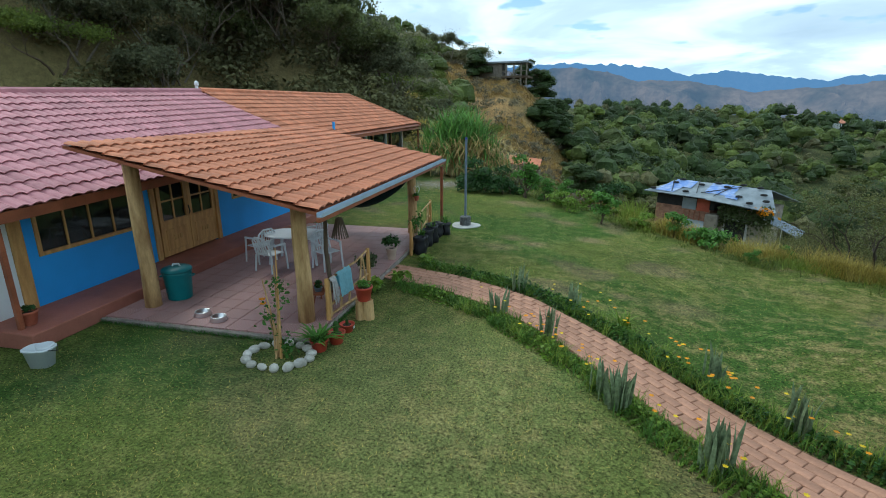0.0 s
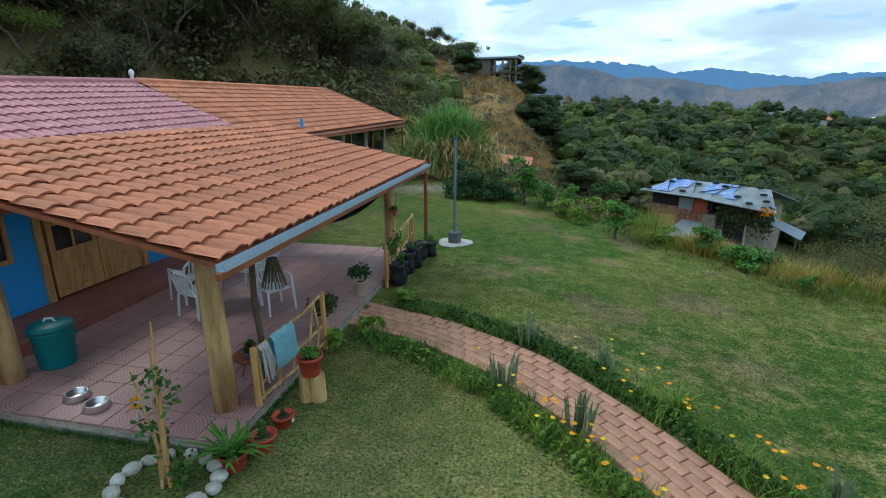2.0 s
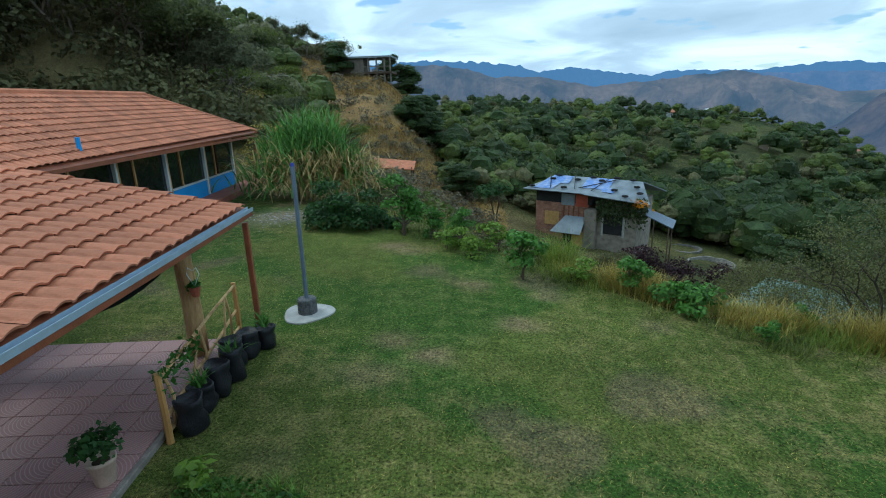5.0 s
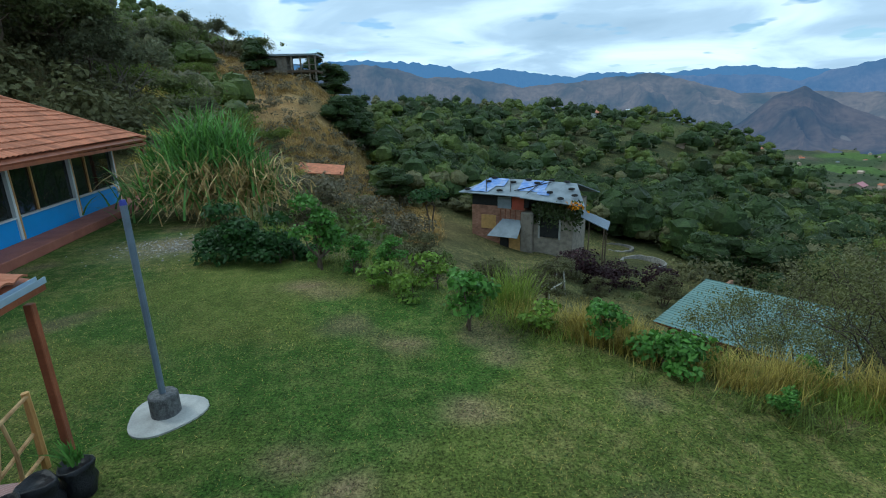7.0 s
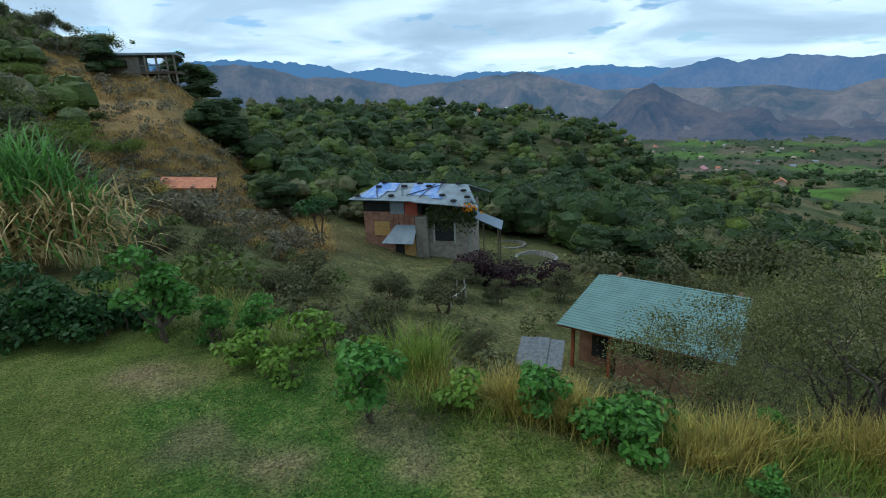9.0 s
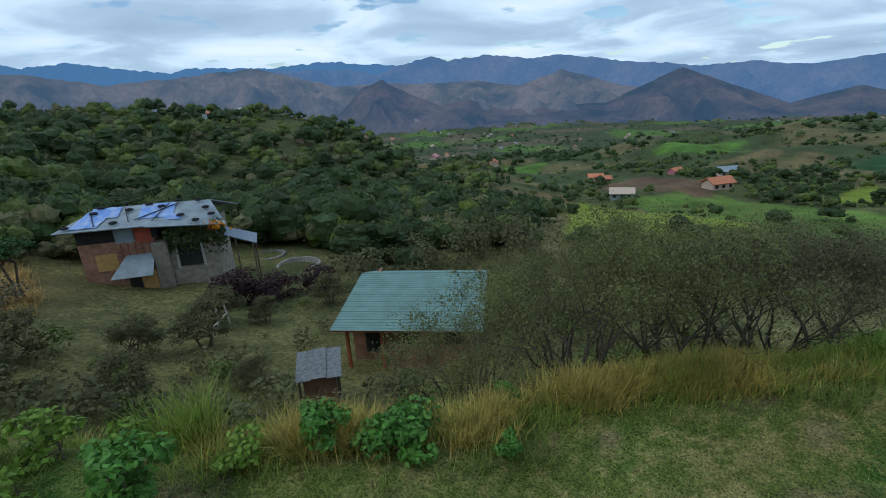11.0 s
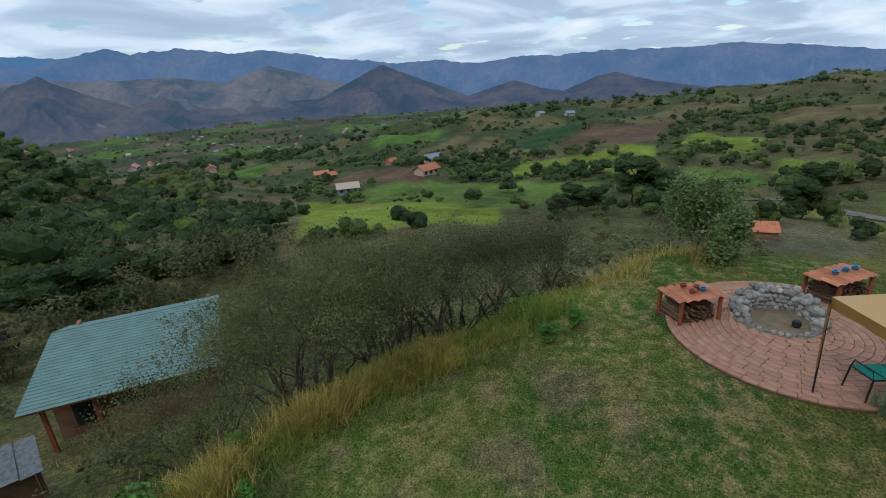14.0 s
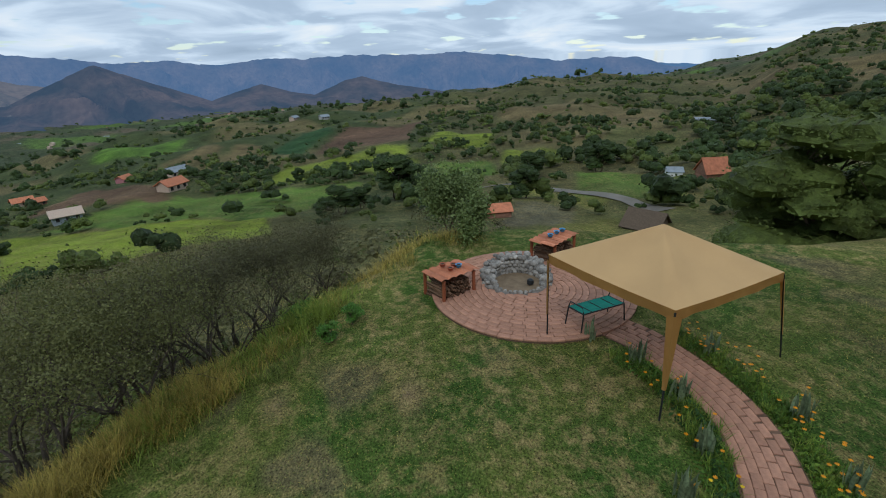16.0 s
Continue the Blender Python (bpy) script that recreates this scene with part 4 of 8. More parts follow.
def acacia(name, x, y, tall, spread, label, category, leaf_mat, seed, stems=4, leaf=0.05, n=9000, depth=4, girth=0.018, bark=None, group="", sink=0.15, bole=0.7, tier=0.05):
    """Crooked stems that fork again and again into a wide, flat, feathery crown."""
    rng = np.random.RandomState(seed)
    ob = thing(name, x, y, height(x, y) - sink, rng.uniform(0, 360), label, category, group)
    segs, tips = [], []

    def grow(p, d, ln, r, k):
        for _ in range(3):
            d = d + rng.normal(0, 0.20, 3)
            d /= np.linalg.norm(d)
            q = p + d * ln / 3
            segs.append((p, q, r, r * 0.86))
            p, r = q, r * 0.86
        if k == 0:
            tips.append((p, d))
            return
        for _ in range(rng.choice((2, 3, 3) if k > 1 else (2, 3))):
            a = rng.uniform(0, 6.283)
            e = d * 0.75 + np.array([math.cos(a), math.sin(a), 0.0]) * rng.uniform(0.45, 0.95) + np.array([0, 0, 0.10 * k - 0.05])
            grow(p, e / np.linalg.norm(e), ln * rng.uniform(0.62, 0.85), r * 0.66, k - 1)

    for k in range(stems):
        a = 6.283 * k / stems + rng.uniform(-0.5, 0.5)
        out = np.array([math.cos(a), math.sin(a), 0.0])
        d = out * rng.uniform(0.25, 0.75) + np.array([0, 0, 1.0])
        grow(out * 0.07 * spread * (stems > 1), d / np.linalg.norm(d), 1.0 + bole, 0.1, depth)
    pts = np.array([q[1] for q in segs])
    fit = np.array([spread * 0.86 / np.percentile(np.hypot(pts[:, 0], pts[:, 1]), 97)] * 2 + [(tall * 0.92 + sink) / pts[:, 2].max()])
    segs = [(p * fit, q * fit, max(0.004, a * girth * tall / 0.1), max(0.003, b * girth * tall / 0.1)) for p, q, a, b in segs]
    limbs("trunk", segs, bark or M_BARK, ob)
    end = np.array([p for p, d in tips]) * fit
    end = end[end[:, 2] > np.percentile(end[:, 2], 30 if bole > 0 else 0)]
    full = rng.uniform(0.1, 1, len(end)) ** 1.5
    pick = rng.choice(len(end), n, p=full / full.sum())
    c = end[pick] + rng.normal(0, 1, (n, 3)) * np.array([0.085 * spread, 0.085 * spread, tier * tall]) * (0.5 + rng.uniform(0, 1, (len(end), 1))[pick])
    nrm = rng.normal(size=(n, 3)) * 0.7 + np.array([0, 0, 0.55])
    nrm /= np.linalg.norm(nrm, axis=1, keepdims=True)
    verts = leaf_quads(c, nrm, leaf, rng)
    fast_mesh("crown", verts, n, leaf_mat, ob)
    return ob


def again(ob, x, y, turn, scale, sink=0.15, label=""):
    c = copy_thing(ob, pose(x, y, height(x, y) - sink, 0, 0, turn) @ Matrix.Scale(scale, 4))
    if label:
        c["label"] = label
    return c



def blades(rng, roots, length, width, lean, segs=3, curl=0.6):
    """Arching strap leaves: strips of segs quads from each root."""
    n = len(roots)
    a = rng.uniform(0, 6.283, n)
    ln = length * rng.uniform(0.55, 1.2, n)
    out = np.stack([np.cos(a), np.sin(a), np.zeros(n)], 1)
    across = np.stack([-np.sin(a), np.cos(a), np.zeros(n)], 1)
    le = lean * rng.uniform(0.4, 1.6, n)
    rows = []
    for k in range(segs + 1):
        s = k / segs
        c = roots + out * (ln * (le * s + curl * 0.5 * s * s * le))[:, None] + np.array([0, 0, 1.0]) * (ln * (s - curl * 0.55 * s * s * np.minimum(le * 1.5, 1.3)))[:, None]
        w = width * (1 - s) ** 0.7 * 0.5 + 0.0006
        rows.append((c - across * w, c + across * w))
    v = []
    for k in range(segs):
        v.append(np.stack([rows[k][0], rows[k][1], rows[k + 1][1], rows[k + 1][0]], 1))
    v = np.concatenate(v, 0).reshape(-1, 3)
    return v, n * segs




# ---- house joinery ----
def glazed(parent, x, y0, y1, z0, z1, cols, rows, frame_mat, fw=0.06, thick=0.06, name="window", label=""):
    """A window or sash in the plane x: frame, bars, and a pane in each light."""
    bm = bmesh.new()
    loops = [[bm.verts.new((xx, yy, zz)) for yy, zz in ((a, c), (b, c), (b, d), (a, d))] for xx, a, b, c, d in ((x - thick, y0, y1, z0, z1), (x + 0.02, y0, y1, z0, z1), (x + 0.02, y0 + fw, y1 - fw, z0 + fw, z1 - fw), (x - thick, y0 + fw, y1 - fw, z0 + fw, z1 - fw))]
    for p, q in zip(loops, loops[1:] + loops[:1]):
        for k in range(4):
            bm.faces.new((p[k], p[(k + 1) % 4], q[(k + 1) % 4], q[k]))
    bmesh.ops.recalc_face_normals(bm, faces=bm.faces[:])
    w = part(name, bm, frame_mat, parent, label)
    cw, rh = (y1 - y0 - 2 * fw) / cols, (z1 - z0 - 2 * fw) / rows
    for k in range(1, cols):
        part("bar", boxes((x - 0.04, y0 + fw + k * cw - 0.018, z0 + fw, x + 0.012, y0 + fw + k * cw + 0.018, z1 - fw)), frame_mat, w)
    for k in range(1, rows):
        part("bar", boxes((x - 0.038, y0 + fw, z0 + fw + k * rh - 0.018, x + 0.010, y1 - fw, z0 + fw + k * rh + 0.018)), frame_mat, w)
    for i in range(cols):
        for j in range(rows):
            p = part("pane", boxes((x - 0.022, y0 + fw + i * cw + 0.005, z0 + fw + j * rh + 0.005, x - 0.016, y0 + fw + (i + 1) * cw - 0.005, z0 + fw + (j + 1) * rh - 0.005)), M_GLASS, w)
            p.visible_shadow = False
    return w


glazed(house, WX + 0.01, 9.78, 12.0, 1.17, 2.1, 4, 1, M_WOOD, 0.07, name="window", label="wide dark window in a varnished wood frame")
glazed(house, WX + 0.01, 15.35, 16.1, 1.25, 2.1, 2, 2, M_WOOD, 0.05, name="window")
for y0 in (12.42, 14.6):
    part("door_jamb", boxes((WX - 0.06, y0, 0.28, WX + 0.05, y0 + 0.13, 2.3), bevel=0.01), M_WOOD, house)
for y0 in (12.635, 13.62):
    y1 = y0 + 0.975
    d = glazed(house, WX - 0.01, y0, y1, 1.05, 2.2, 2, 2, M_WOOD, 0.11, name="door", label="varnished wooden door leaf with four panes over a carved panel")
    part("panel", boxes((WX - 0.05, y0 + 0.005, 0.3, WX - 0.005, y1 - 0.005, 1.048)), M_WOOD, d)
    part("raised_panel", boxes((WX - 0.004, y0 + 0.14, 0.42, WX + 0.02, y1 - 0.14, 0.94), bevel=0.012), M_WOOD, d)
    part("carving", boxes((WX + 0.021, y0 + 0.36, 0.66, WX + 0.035, y0 + 0.44, 0.78), (WX + 0.021, y0 + 0.47, 0.66, WX + 0.035, y0 + 0.52, 0.78), (WX + 0.021, y0 + 0.55, 0.66, WX + 0.035, y0 + 0.62, 0.78)), M_PALEWOOD, d)
bm = bmesh.new()
tube(bm, [(WX + 0.05, 13.56, 1.2), (WX + 0.08, 13.56, 1.26), (WX + 0.05, 13.56, 1.42)], 0.015, 6)
part("door_handle", bm, M_BLACK, house, "black iron handle")
# wing windows: posts, wide panes, a pale curtain
ys = (22.4, 25.4, 28.4, 31.6, 34.7)
for y in ys:
    part("window_post", boxes((-9.32, y - 0.05, 0.3, -9.15, y + 0.05, 2.5)), M_WHITE, house, "white painted window post")
    part("window_post", boxes((-9.32, y + 0.055, 0.3, -9.16, y + 0.15, 2.5)), M_WOOD, house)
for a, b in zip(ys, ys[1:]):
    p = part("pane", boxes((-9.262, a + 0.155, 0.98, -9.255, b - 0.055, 2.45)), M_GLASS, house)
    p.visible_shadow = False
    part("sill", boxes((-9.36, a + 0.155, 0.93, -9.14, b - 0.055, 0.975)), M_WHITE, house)
    part("mullion", boxes((-9.25, (a + b) / 2 - 0.5, 0.98, -9.20, (a + b) / 2 - 0.43, 2.45)), M_WOOD, house)
bm = bmesh.new()
for k in range(9):
    box(bm, -9.42 + 0.03 * (k % 2), 28.75 + k * 0.075, 0.95, -9.38 + 0.03 * (k % 2), 28.825 + k * 0.075, 2.4)
part("curtain", bm, M_WPLASTIC, house, "pale gathered curtain")
part("post", boxes((-8.3, 35.3, 0.26, -8.2, 35.4, 2.45), bevel=0.01), M_REDWOOD, house)
part("post", boxes((-7.6, 8.72, 0.0, -7.52, 8.80, 2.15), bevel=0.01), M_REDWOOD, house, "thin red post under the eave")
bm = bmesh.new()
lathe(bm, [(0.05, 0), (0.05, 0.22), (0.075, 0.24), (0.075, 0.34), (0.02, 0.4)], 10, (-12, 19.3, 4.3))
part("roof_vent", bm, M_WHITE, house, "small white roof vent")
bm = bmesh.new()
tube(bm, [(-8.6, 23.2, 2.8), (-8.6, 23.2, 3.2)], 0.06, 8)
part("vent_pipe", bm, M_BLUE, house)

# ---- porch floor tiles ----
M_FLOORTILE.name = "patterned_floor_tile"
nt = M_FLOORTILE.node_tree
bs = nt.nodes["Principled BSDF"]
rings = nt.nodes.new("ShaderNodeTexWave")
rings.wave_type, rings.rings_direction = "RINGS", "Z"
rings.inputs["Scale"].default_value, rings.inputs["Distortion"].default_value = 8.0, 0.3
tcn = nt.nodes.new("ShaderNodeTexCoord")
nt.links.new(tcn.outputs["Object"], rings.inputs["Vector"])
ringr = nt.nodes.new("ShaderNodeValToRGB")
ringr.color_ramp.elements[0].position, ringr.color_ramp.elements[0].color = 0.80, (0, 0, 0, 1)
ringr.color_ramp.elements[1].position, ringr.color_ramp.elements[1].color = 0.95, (0.55, 0.55, 0.55, 1)
nt.links.new(rings.outputs["Fac"], ringr.inputs[0])
mixr = nt.nodes.new("ShaderNodeMixRGB")
mixr.inputs[2].default_value = (0.50, 0.36, 0.34, 1)
old = bs.inputs["Base Color"].links[0].from_socket
nt.links.new(ringr.outputs[0], mixr.inputs[0])
nt.links.new(old, mixr.inputs[1])
nt.links.new(mixr.outputs[0], bs.inputs["Base Color"])
tile_me = None
for i in range(10):
    for j in range(19):
        if tile_me is None:
            bm = bmesh.new()
            box(bm, 0.006, 0.006, 0, 0.407, 0.405, 0.025, bevel=0.003)
            first = part("floor_tile", bm, M_FLOORTILE, floor)
            tile_me = first.data
            ob = first
        else:
            ob = new("floor_tile", tile_me)
            ob.parent = floor
        turn = 90 * ((i * 7 + j * 3) % 4)
        ob.matrix_basis = pose(-7.13 + i * 0.413 + (0.413 if turn in (90, 180) else 0), 9.88 + j * 0.411 + (0.411 if turn in (180, 270) else 0), 0.061, 0, 0, turn)
part("edge_strip", boxes((-7.15, 9.78, -0.3, -3.0, 9.848, 0.075), (-2.998, 9.78, -0.3, -2.93, 17.7, 0.075), bevel=0.01), M_KERB, floor)

# ---- things on and by the porch ----
def pot(name, x, y, z, r, h, mat, label, category="flower pot", soil=True):
    ob = thing(name, x, y, z, 0, label, category)
    bm = bmesh.new()
    lathe(bm, [(r * 0.66, 0), (r * 0.7, 0.01), (r * 0.93, h * 0.82), (r, h * 0.84), (r * 1.02, h), (r * 0.92, h), (r * 0.88, h * 0.86)], 20)
    part("pot", bm, mat, ob, smooth=True)
    if soil:
        bm = bmesh.new()
        lathe(bm, [(r * 0.87, h * 0.80), (r * 0.5, h * 0.88), (0.001, h * 0.9)], 14)
        part("soil", bm, M_SOIL, ob)
    return ob


def sprout(parent, seed, z, n, length, width, lean, mat, name="leaves", spread=0.06, segs=3, curl=0.7):
    rng = np.random.RandomState(seed)
    roots = np.stack([rng.normal(0, spread, n), rng.normal(0, spread, n), np.full(n, z)], 1)
    v, nq = blades(rng, roots, length, width, lean, segs, curl)
    ob = fast_mesh(name, v, nq, mat, parent)
    ob["kind"] = "stuff"
    return ob


def bushy(parent, seed, z, r, h, n, leaf, mat, name="foliage"):
    rng = np.random.RandomState(seed)
    ls = [(rng.uniform(-0.5, 0.5) * r, rng.uniform(-0.5, 0.5) * r, z + h * rng.uniform(0.3, 0.7), r * 0.6, r * 0.6, h * 0.4) for k in range(5)]
    return fast_mesh(name, crown_verts(rng, ls, n, leaf, 0.4), n, mat, parent)


barrel = thing("rubbish_bin", -6.45, 10.98, 0.088, 20, "teal plastic rubbish bin with a lid on the porch", "bin")
bm = bmesh.new()
lathe(bm, [(0.22, 0), (0.225, 0.02), (0.255, 0.42), (0.26, 0.44), (0.265, 0.50), (0.27, 0.52), (0.27, 0.56)], 24)
part("body", bm, M_TEAL, barrel, smooth=True)
bm = bmesh.new()
lathe(bm, [(0.285, 0.561), (0.285, 0.60), (0.25, 0.63), (0.12, 0.655), (0.0, 0.66)], 24)
lid = part("lid", bm, M_TEAL, barrel, smooth=True)
bm = bmesh.new()
tube(bm, [(-0.07, 0, 0.65), (-0.05, 0, 0.70), (0.05, 0, 0.70), (0.07, 0, 0.65)], 0.018, 6)
part("lid_handle", bm, M_WPLASTIC, lid)
for a in (0, 180):
    bm = bmesh.new()
    tube(bm, [(0.25, -0.06, 0.47), (0.31, -0.05, 0.46), (0.31, 0.05, 0.46), (0.25, 0.06, 0.47)], 0.016, 6)
    part("side_handle", bm, M_TEAL, barrel).matrix_basis = pose(0, 0, 0, 0, 0, a)

for x, y in ((-5.41, 10.3), (-4.98, 10.17)):
    bowl = thing("dog_bowl", x, y, 0.087, 0, "shiny steel feeding bowl on the porch floor", "bowl", "feeding bowls")
    bm = bmesh.new()
    lathe(bm, [(0.15, 0), (0.16, 0.008), (0.125, 0.07), (0.13, 0.08), (0.115, 0.078), (0.10, 0.02), (0.0, 0.015)], 24)
    m_steel = bpy.data.materials.get("polished_steel") or material("polished_steel", (0.75, 0.76, 0.78), 0.32, 0.05, 5, 60, 0.02, metal=1.0)
    part("dish", bm, m_steel, bowl, smooth=True)

bucket = thing("bucket", -6.63, 8.29, height(-6.63, 8.29), 15, "white plastic mop bucket on the grass", "bucket")
bm = bmesh.new()
n0 = 16
prof = [(0.15, 0.11, 0.0), (0.20, 0.14, 0.27), (0.215, 0.155, 0.275), (0.215, 0.155, 0.30), (0.19, 0.13, 0.30), (0.14, 0.10, 0.03)]
rings_ = [[bm.verts.new((a * math.copysign(abs(math.cos(t)) ** 0.6, math.cos(t)), b * math.copysign(abs(math.sin(t)) ** 0.6, math.sin(t)), z)) for t in (2 * math.pi * k / n0 for k in range(n0))] for a, b, z in prof]
for a, b in zip(rings_, rings_[1:]):
    for k in range(n0):
        bm.faces.new((a[k], a[(k + 1) % n0], b[(k + 1) % n0], b[k]))
bm.faces.new(rings_[0][::-1]); bm.faces.new(rings_[-1])
part("tub", bm, M_WPLASTIC, bucket, smooth=True)
bm = bmesh.new()
lathe(bm, [(0.10, 0.22), (0.12, 0.33), (0.10, 0.34), (0.09, 0.25)], 14, (0.08, 0.02, 0))
part("wringer", bm, M_WPLASTIC, bucket, smooth=True)
bm = bmesh.new()
tube(bm, [(0.2, -0.1, 0.29), (0.26, 0, 0.24), (0.2, 0.1, 0.29)], 0.007, 5)
part("handle", bm, M_BLACK, bucket)
pp = pot("flower_pot", -7.62, 8.95, 0.282, 0.14, 0.24, M_TERRA, "terracotta pot on the end of the cement step")
bushy(pp, 5, 0.2, 0.12, 0.15, 60, 0.05, M_LEAFDARK)

# plastic table and chairs
table = thing("table", -5.35, 13.75, 0.088, 8, "white oval plastic garden table on the porch", "table")
bm = bmesh.new()
n0 = 28
tops = [[bm.verts.new((0.75 * s * math.copysign(abs(math.cos(t)) ** 0.7, math.cos(t)), 0.48 * s * math.copysign(abs(math.sin(t)) ** 0.7, math.sin(t)), z)) for t in (2 * math.pi * k / n0 for k in range(n0))] for s, z in ((0.96, 0.67), (1.0, 0.68), (1.0, 0.71), (0.97, 0.72))]
for a, b in zip(tops, tops[1:]):
    for k in range(n0):
        bm.faces.new((a[k], a[(k + 1) % n0], b[(k + 1) % n0], b[k]))
bm.faces.new(tops[0][::-1]); bm.faces.new(tops[-1])
part("tabletop", bm, M_WPLASTIC, table)
for sx in (-1, 1):
    for sy in (-1, 1):
        bm = bmesh.new()
        tube(bm, [(0.58 * sx, 0.36 * sy, 0), (0.5 * sx, 0.3 * sy, 0.67)], [0.03, 0.042], 8)
        part("leg", bm, M_WPLASTIC, table)

chair = thing("garden_chair", -4.4, 13.4, 0.088, 60, "white moulded plastic garden armchair", "chair", "chairs round the table")
part("seat", boxes((-0.22, -0.21, 0.40, 0.22, 0.21, 0.425), bevel=0.01), M_WPLASTIC, chair)
for sx in (-1, 1):
    for sy, top in ((-1, 0.62), (1, 0.41)):
        bm = bmesh.new()
        tube(bm, [(0.26 * sx, 0.25 * sy, 0), (0.235 * sx, 0.215 * sy, top if sy < 0 else 0.41)], [0.02, 0.026], 6)
        part("leg", bm, M_WPLASTIC, chair)
    bm = bmesh.new()
    tube(bm, [(0.245 * sx, -0.22, 0.62), (0.265 * sx, 0.0, 0.635), (0.235 * sx, 0.24, 0.64)], [0.028, 0.026, 0.022], 6)
    part("armrest", bm, M_WPLASTIC, chair)
bm = bmesh.new()
tube(bm, [(-0.23, 0.2, 0.42), (-0.23, 0.29, 0.74), (-0.12, 0.315, 0.84), (0.12, 0.315, 0.84), (0.23, 0.29, 0.74), (0.23, 0.2, 0.42)], 0.022, 6)
part("back_frame", bm, M_WPLASTIC, chair)
for k in range(5):
    x = -0.14 + 0.07 * k
    bm = bmesh.new()
    tube(bm, [(x * 0.9, 0.205, 0.42), (x, 0.27, 0.63), (x, 0.31, 0.835)], 0.015, 5)
    part("back_slat", bm, M_WPLASTIC, chair)
for x, y, a in ((-6.25, 13.55, 250), (-5.3, 14.5, 330), (-5.6, 12.95, 165)):
    copy_thing(chair, pose(x, y, 0.088, 0, 0, a))

# rustic rails of crooked sticks
def rail(name, a, b, seed, label, foot):
    rng = random.Random(seed)
    A, B = Vector(a), Vector(b)
    ob = thing(name, 0, 0, 0, 0, label, "railing")
    for p in (A, B):
        bm = bmesh.new()
        tube(bm, [(p.x, p.y, foot), (p.x + 0.01, p.y - 0.01, p.z * 0.6), (p.x, p.y, p.z + 0.06)], [0.045, 0.042, 0.04], 7)
        part("post", bm, M_WOOD, ob)
    for f0, f1 in ((1.0, 1.0), (0.42, 0.5), (0.16, 0.16)):
        bm = bmesh.new()
        pts = [A.lerp(B, s) for s in (0, 0.33, 0.66, 1)]
        tube(bm, [(p.x + rng.uniform(-0.015, 0.015), p.y, p.z * (f0 + (f1 - f0) * k / 3) + rng.uniform(-0.03, 0.03)) for k, p in enumerate(pts)], [0.028, 0.026, 0.024, 0.024], 6)
        part("rail", bm, M_LOG, ob)
    n = 5
    for k in range(n):
        s0, s1 = (k + 0.3) / n, (k + (1.0 if k % 2 else -0.1) * 0.8 + 0.3) / n
        p, q = A.lerp(B, s0), A.lerp(B, min(0.97, max(0.03, s1)))
        bm = bmesh.new()
        mid_ = p.lerp(q, 0.5)
        tube(bm, [(p.x, p.y, foot + 0.1), (mid_.x + 0.03, mid_.y + rng.uniform(-0.08, 0.08), 0.5), (q.x, q.y, q.z - 0.02)], [0.022, 0.02, 0.018], 6)
        part("stick", bm, M_LOG, ob)
    return ob


rail("rustic_railing", (-3.06, 10.62, 0.80), (-2.92, 12.25, 0.92), 3, "rustic railing of crooked peeled sticks by the porch", 0.0)
rail("rustic_railing", (-2.84, 15.1, 0.86), (-3.05, 18.0, 0.9), 4, "rustic railing of crooked peeled sticks with a vine", 0.0)
vine = thing("vine", -2.85, 15.1, 0.86, 0, "green vine twining along the rustic railing", "plant")
rng = np.random.RandomState(17)
c = np.stack([rng.normal(0, 0.04, 150), rng.uniform(-0.05, 1.0, 150), rng.normal(-0.05, 0.09, 150)], 1)
nn = rng.normal(size=(150, 3)); nn /= np.linalg.norm(nn, axis=1, keepdims=True)
fast_mesh("foliage", leaf_quads(c, nn, np.full(150, 0.06), rng), 150, M_LEAF, vine)

towel = thing("towel", -2.985, 11.15, 0.84, -5, "pale blue woven towel hung over the railing", "towel")
bm = bmesh.new()
prev = None
for k, (x, z) in enumerate(((-0.07, -0.30), (-0.055, -0.15), (-0.045, -0.02), (0.0, 0.045), (0.05, -0.02), (0.065, -0.2), (0.09, -0.42))):
    row = [bm.verts.new((x + 0.012 * math.sin(3 * j), -0.24 + 0.08 * j, z + 0.008 * math.sin(2 * j))) for j in range(7)]
    if prev:
        for j in range(6):
            bm.faces.new((prev[j], prev[j + 1], row[j + 1], row[j]))
    prev = row
bmesh.ops.solidify(bm, geom=bm.faces[:], thickness=0.012)
part("cloth", bm, material("pale_blue_cloth", (0.36, 0.66, 0.74), 0.9, 0.15, 20, 90, 0.3), towel)
mop = thing("mop_head", -3.03, 10.78, 0.80, 0, "grey string mop hung over the railing", "mop")
M_STRING = material("grey_cotton_string", (0.42, 0.41, 0.40), 0.95, 0.25, 20, 90, 0.3)
rng = random.Random(6)
for k in range(22):
    bm = bmesh.new()
    y = rng.uniform(-0.1, 0.1)
    s = rng.choice((-1, 1))
    tube(bm, [(-0.03 * s, y, 0.0), (0.0, y, 0.045), (0.05 * s, y + rng.uniform(-0.02, 0.02), -0.02), ((0.06 + rng.uniform(0, 0.05)) * s, y * 1.3, -rng.uniform(0.25, 0.45))], 0.011, 5)
    part("string", bm, M_STRING, mop)

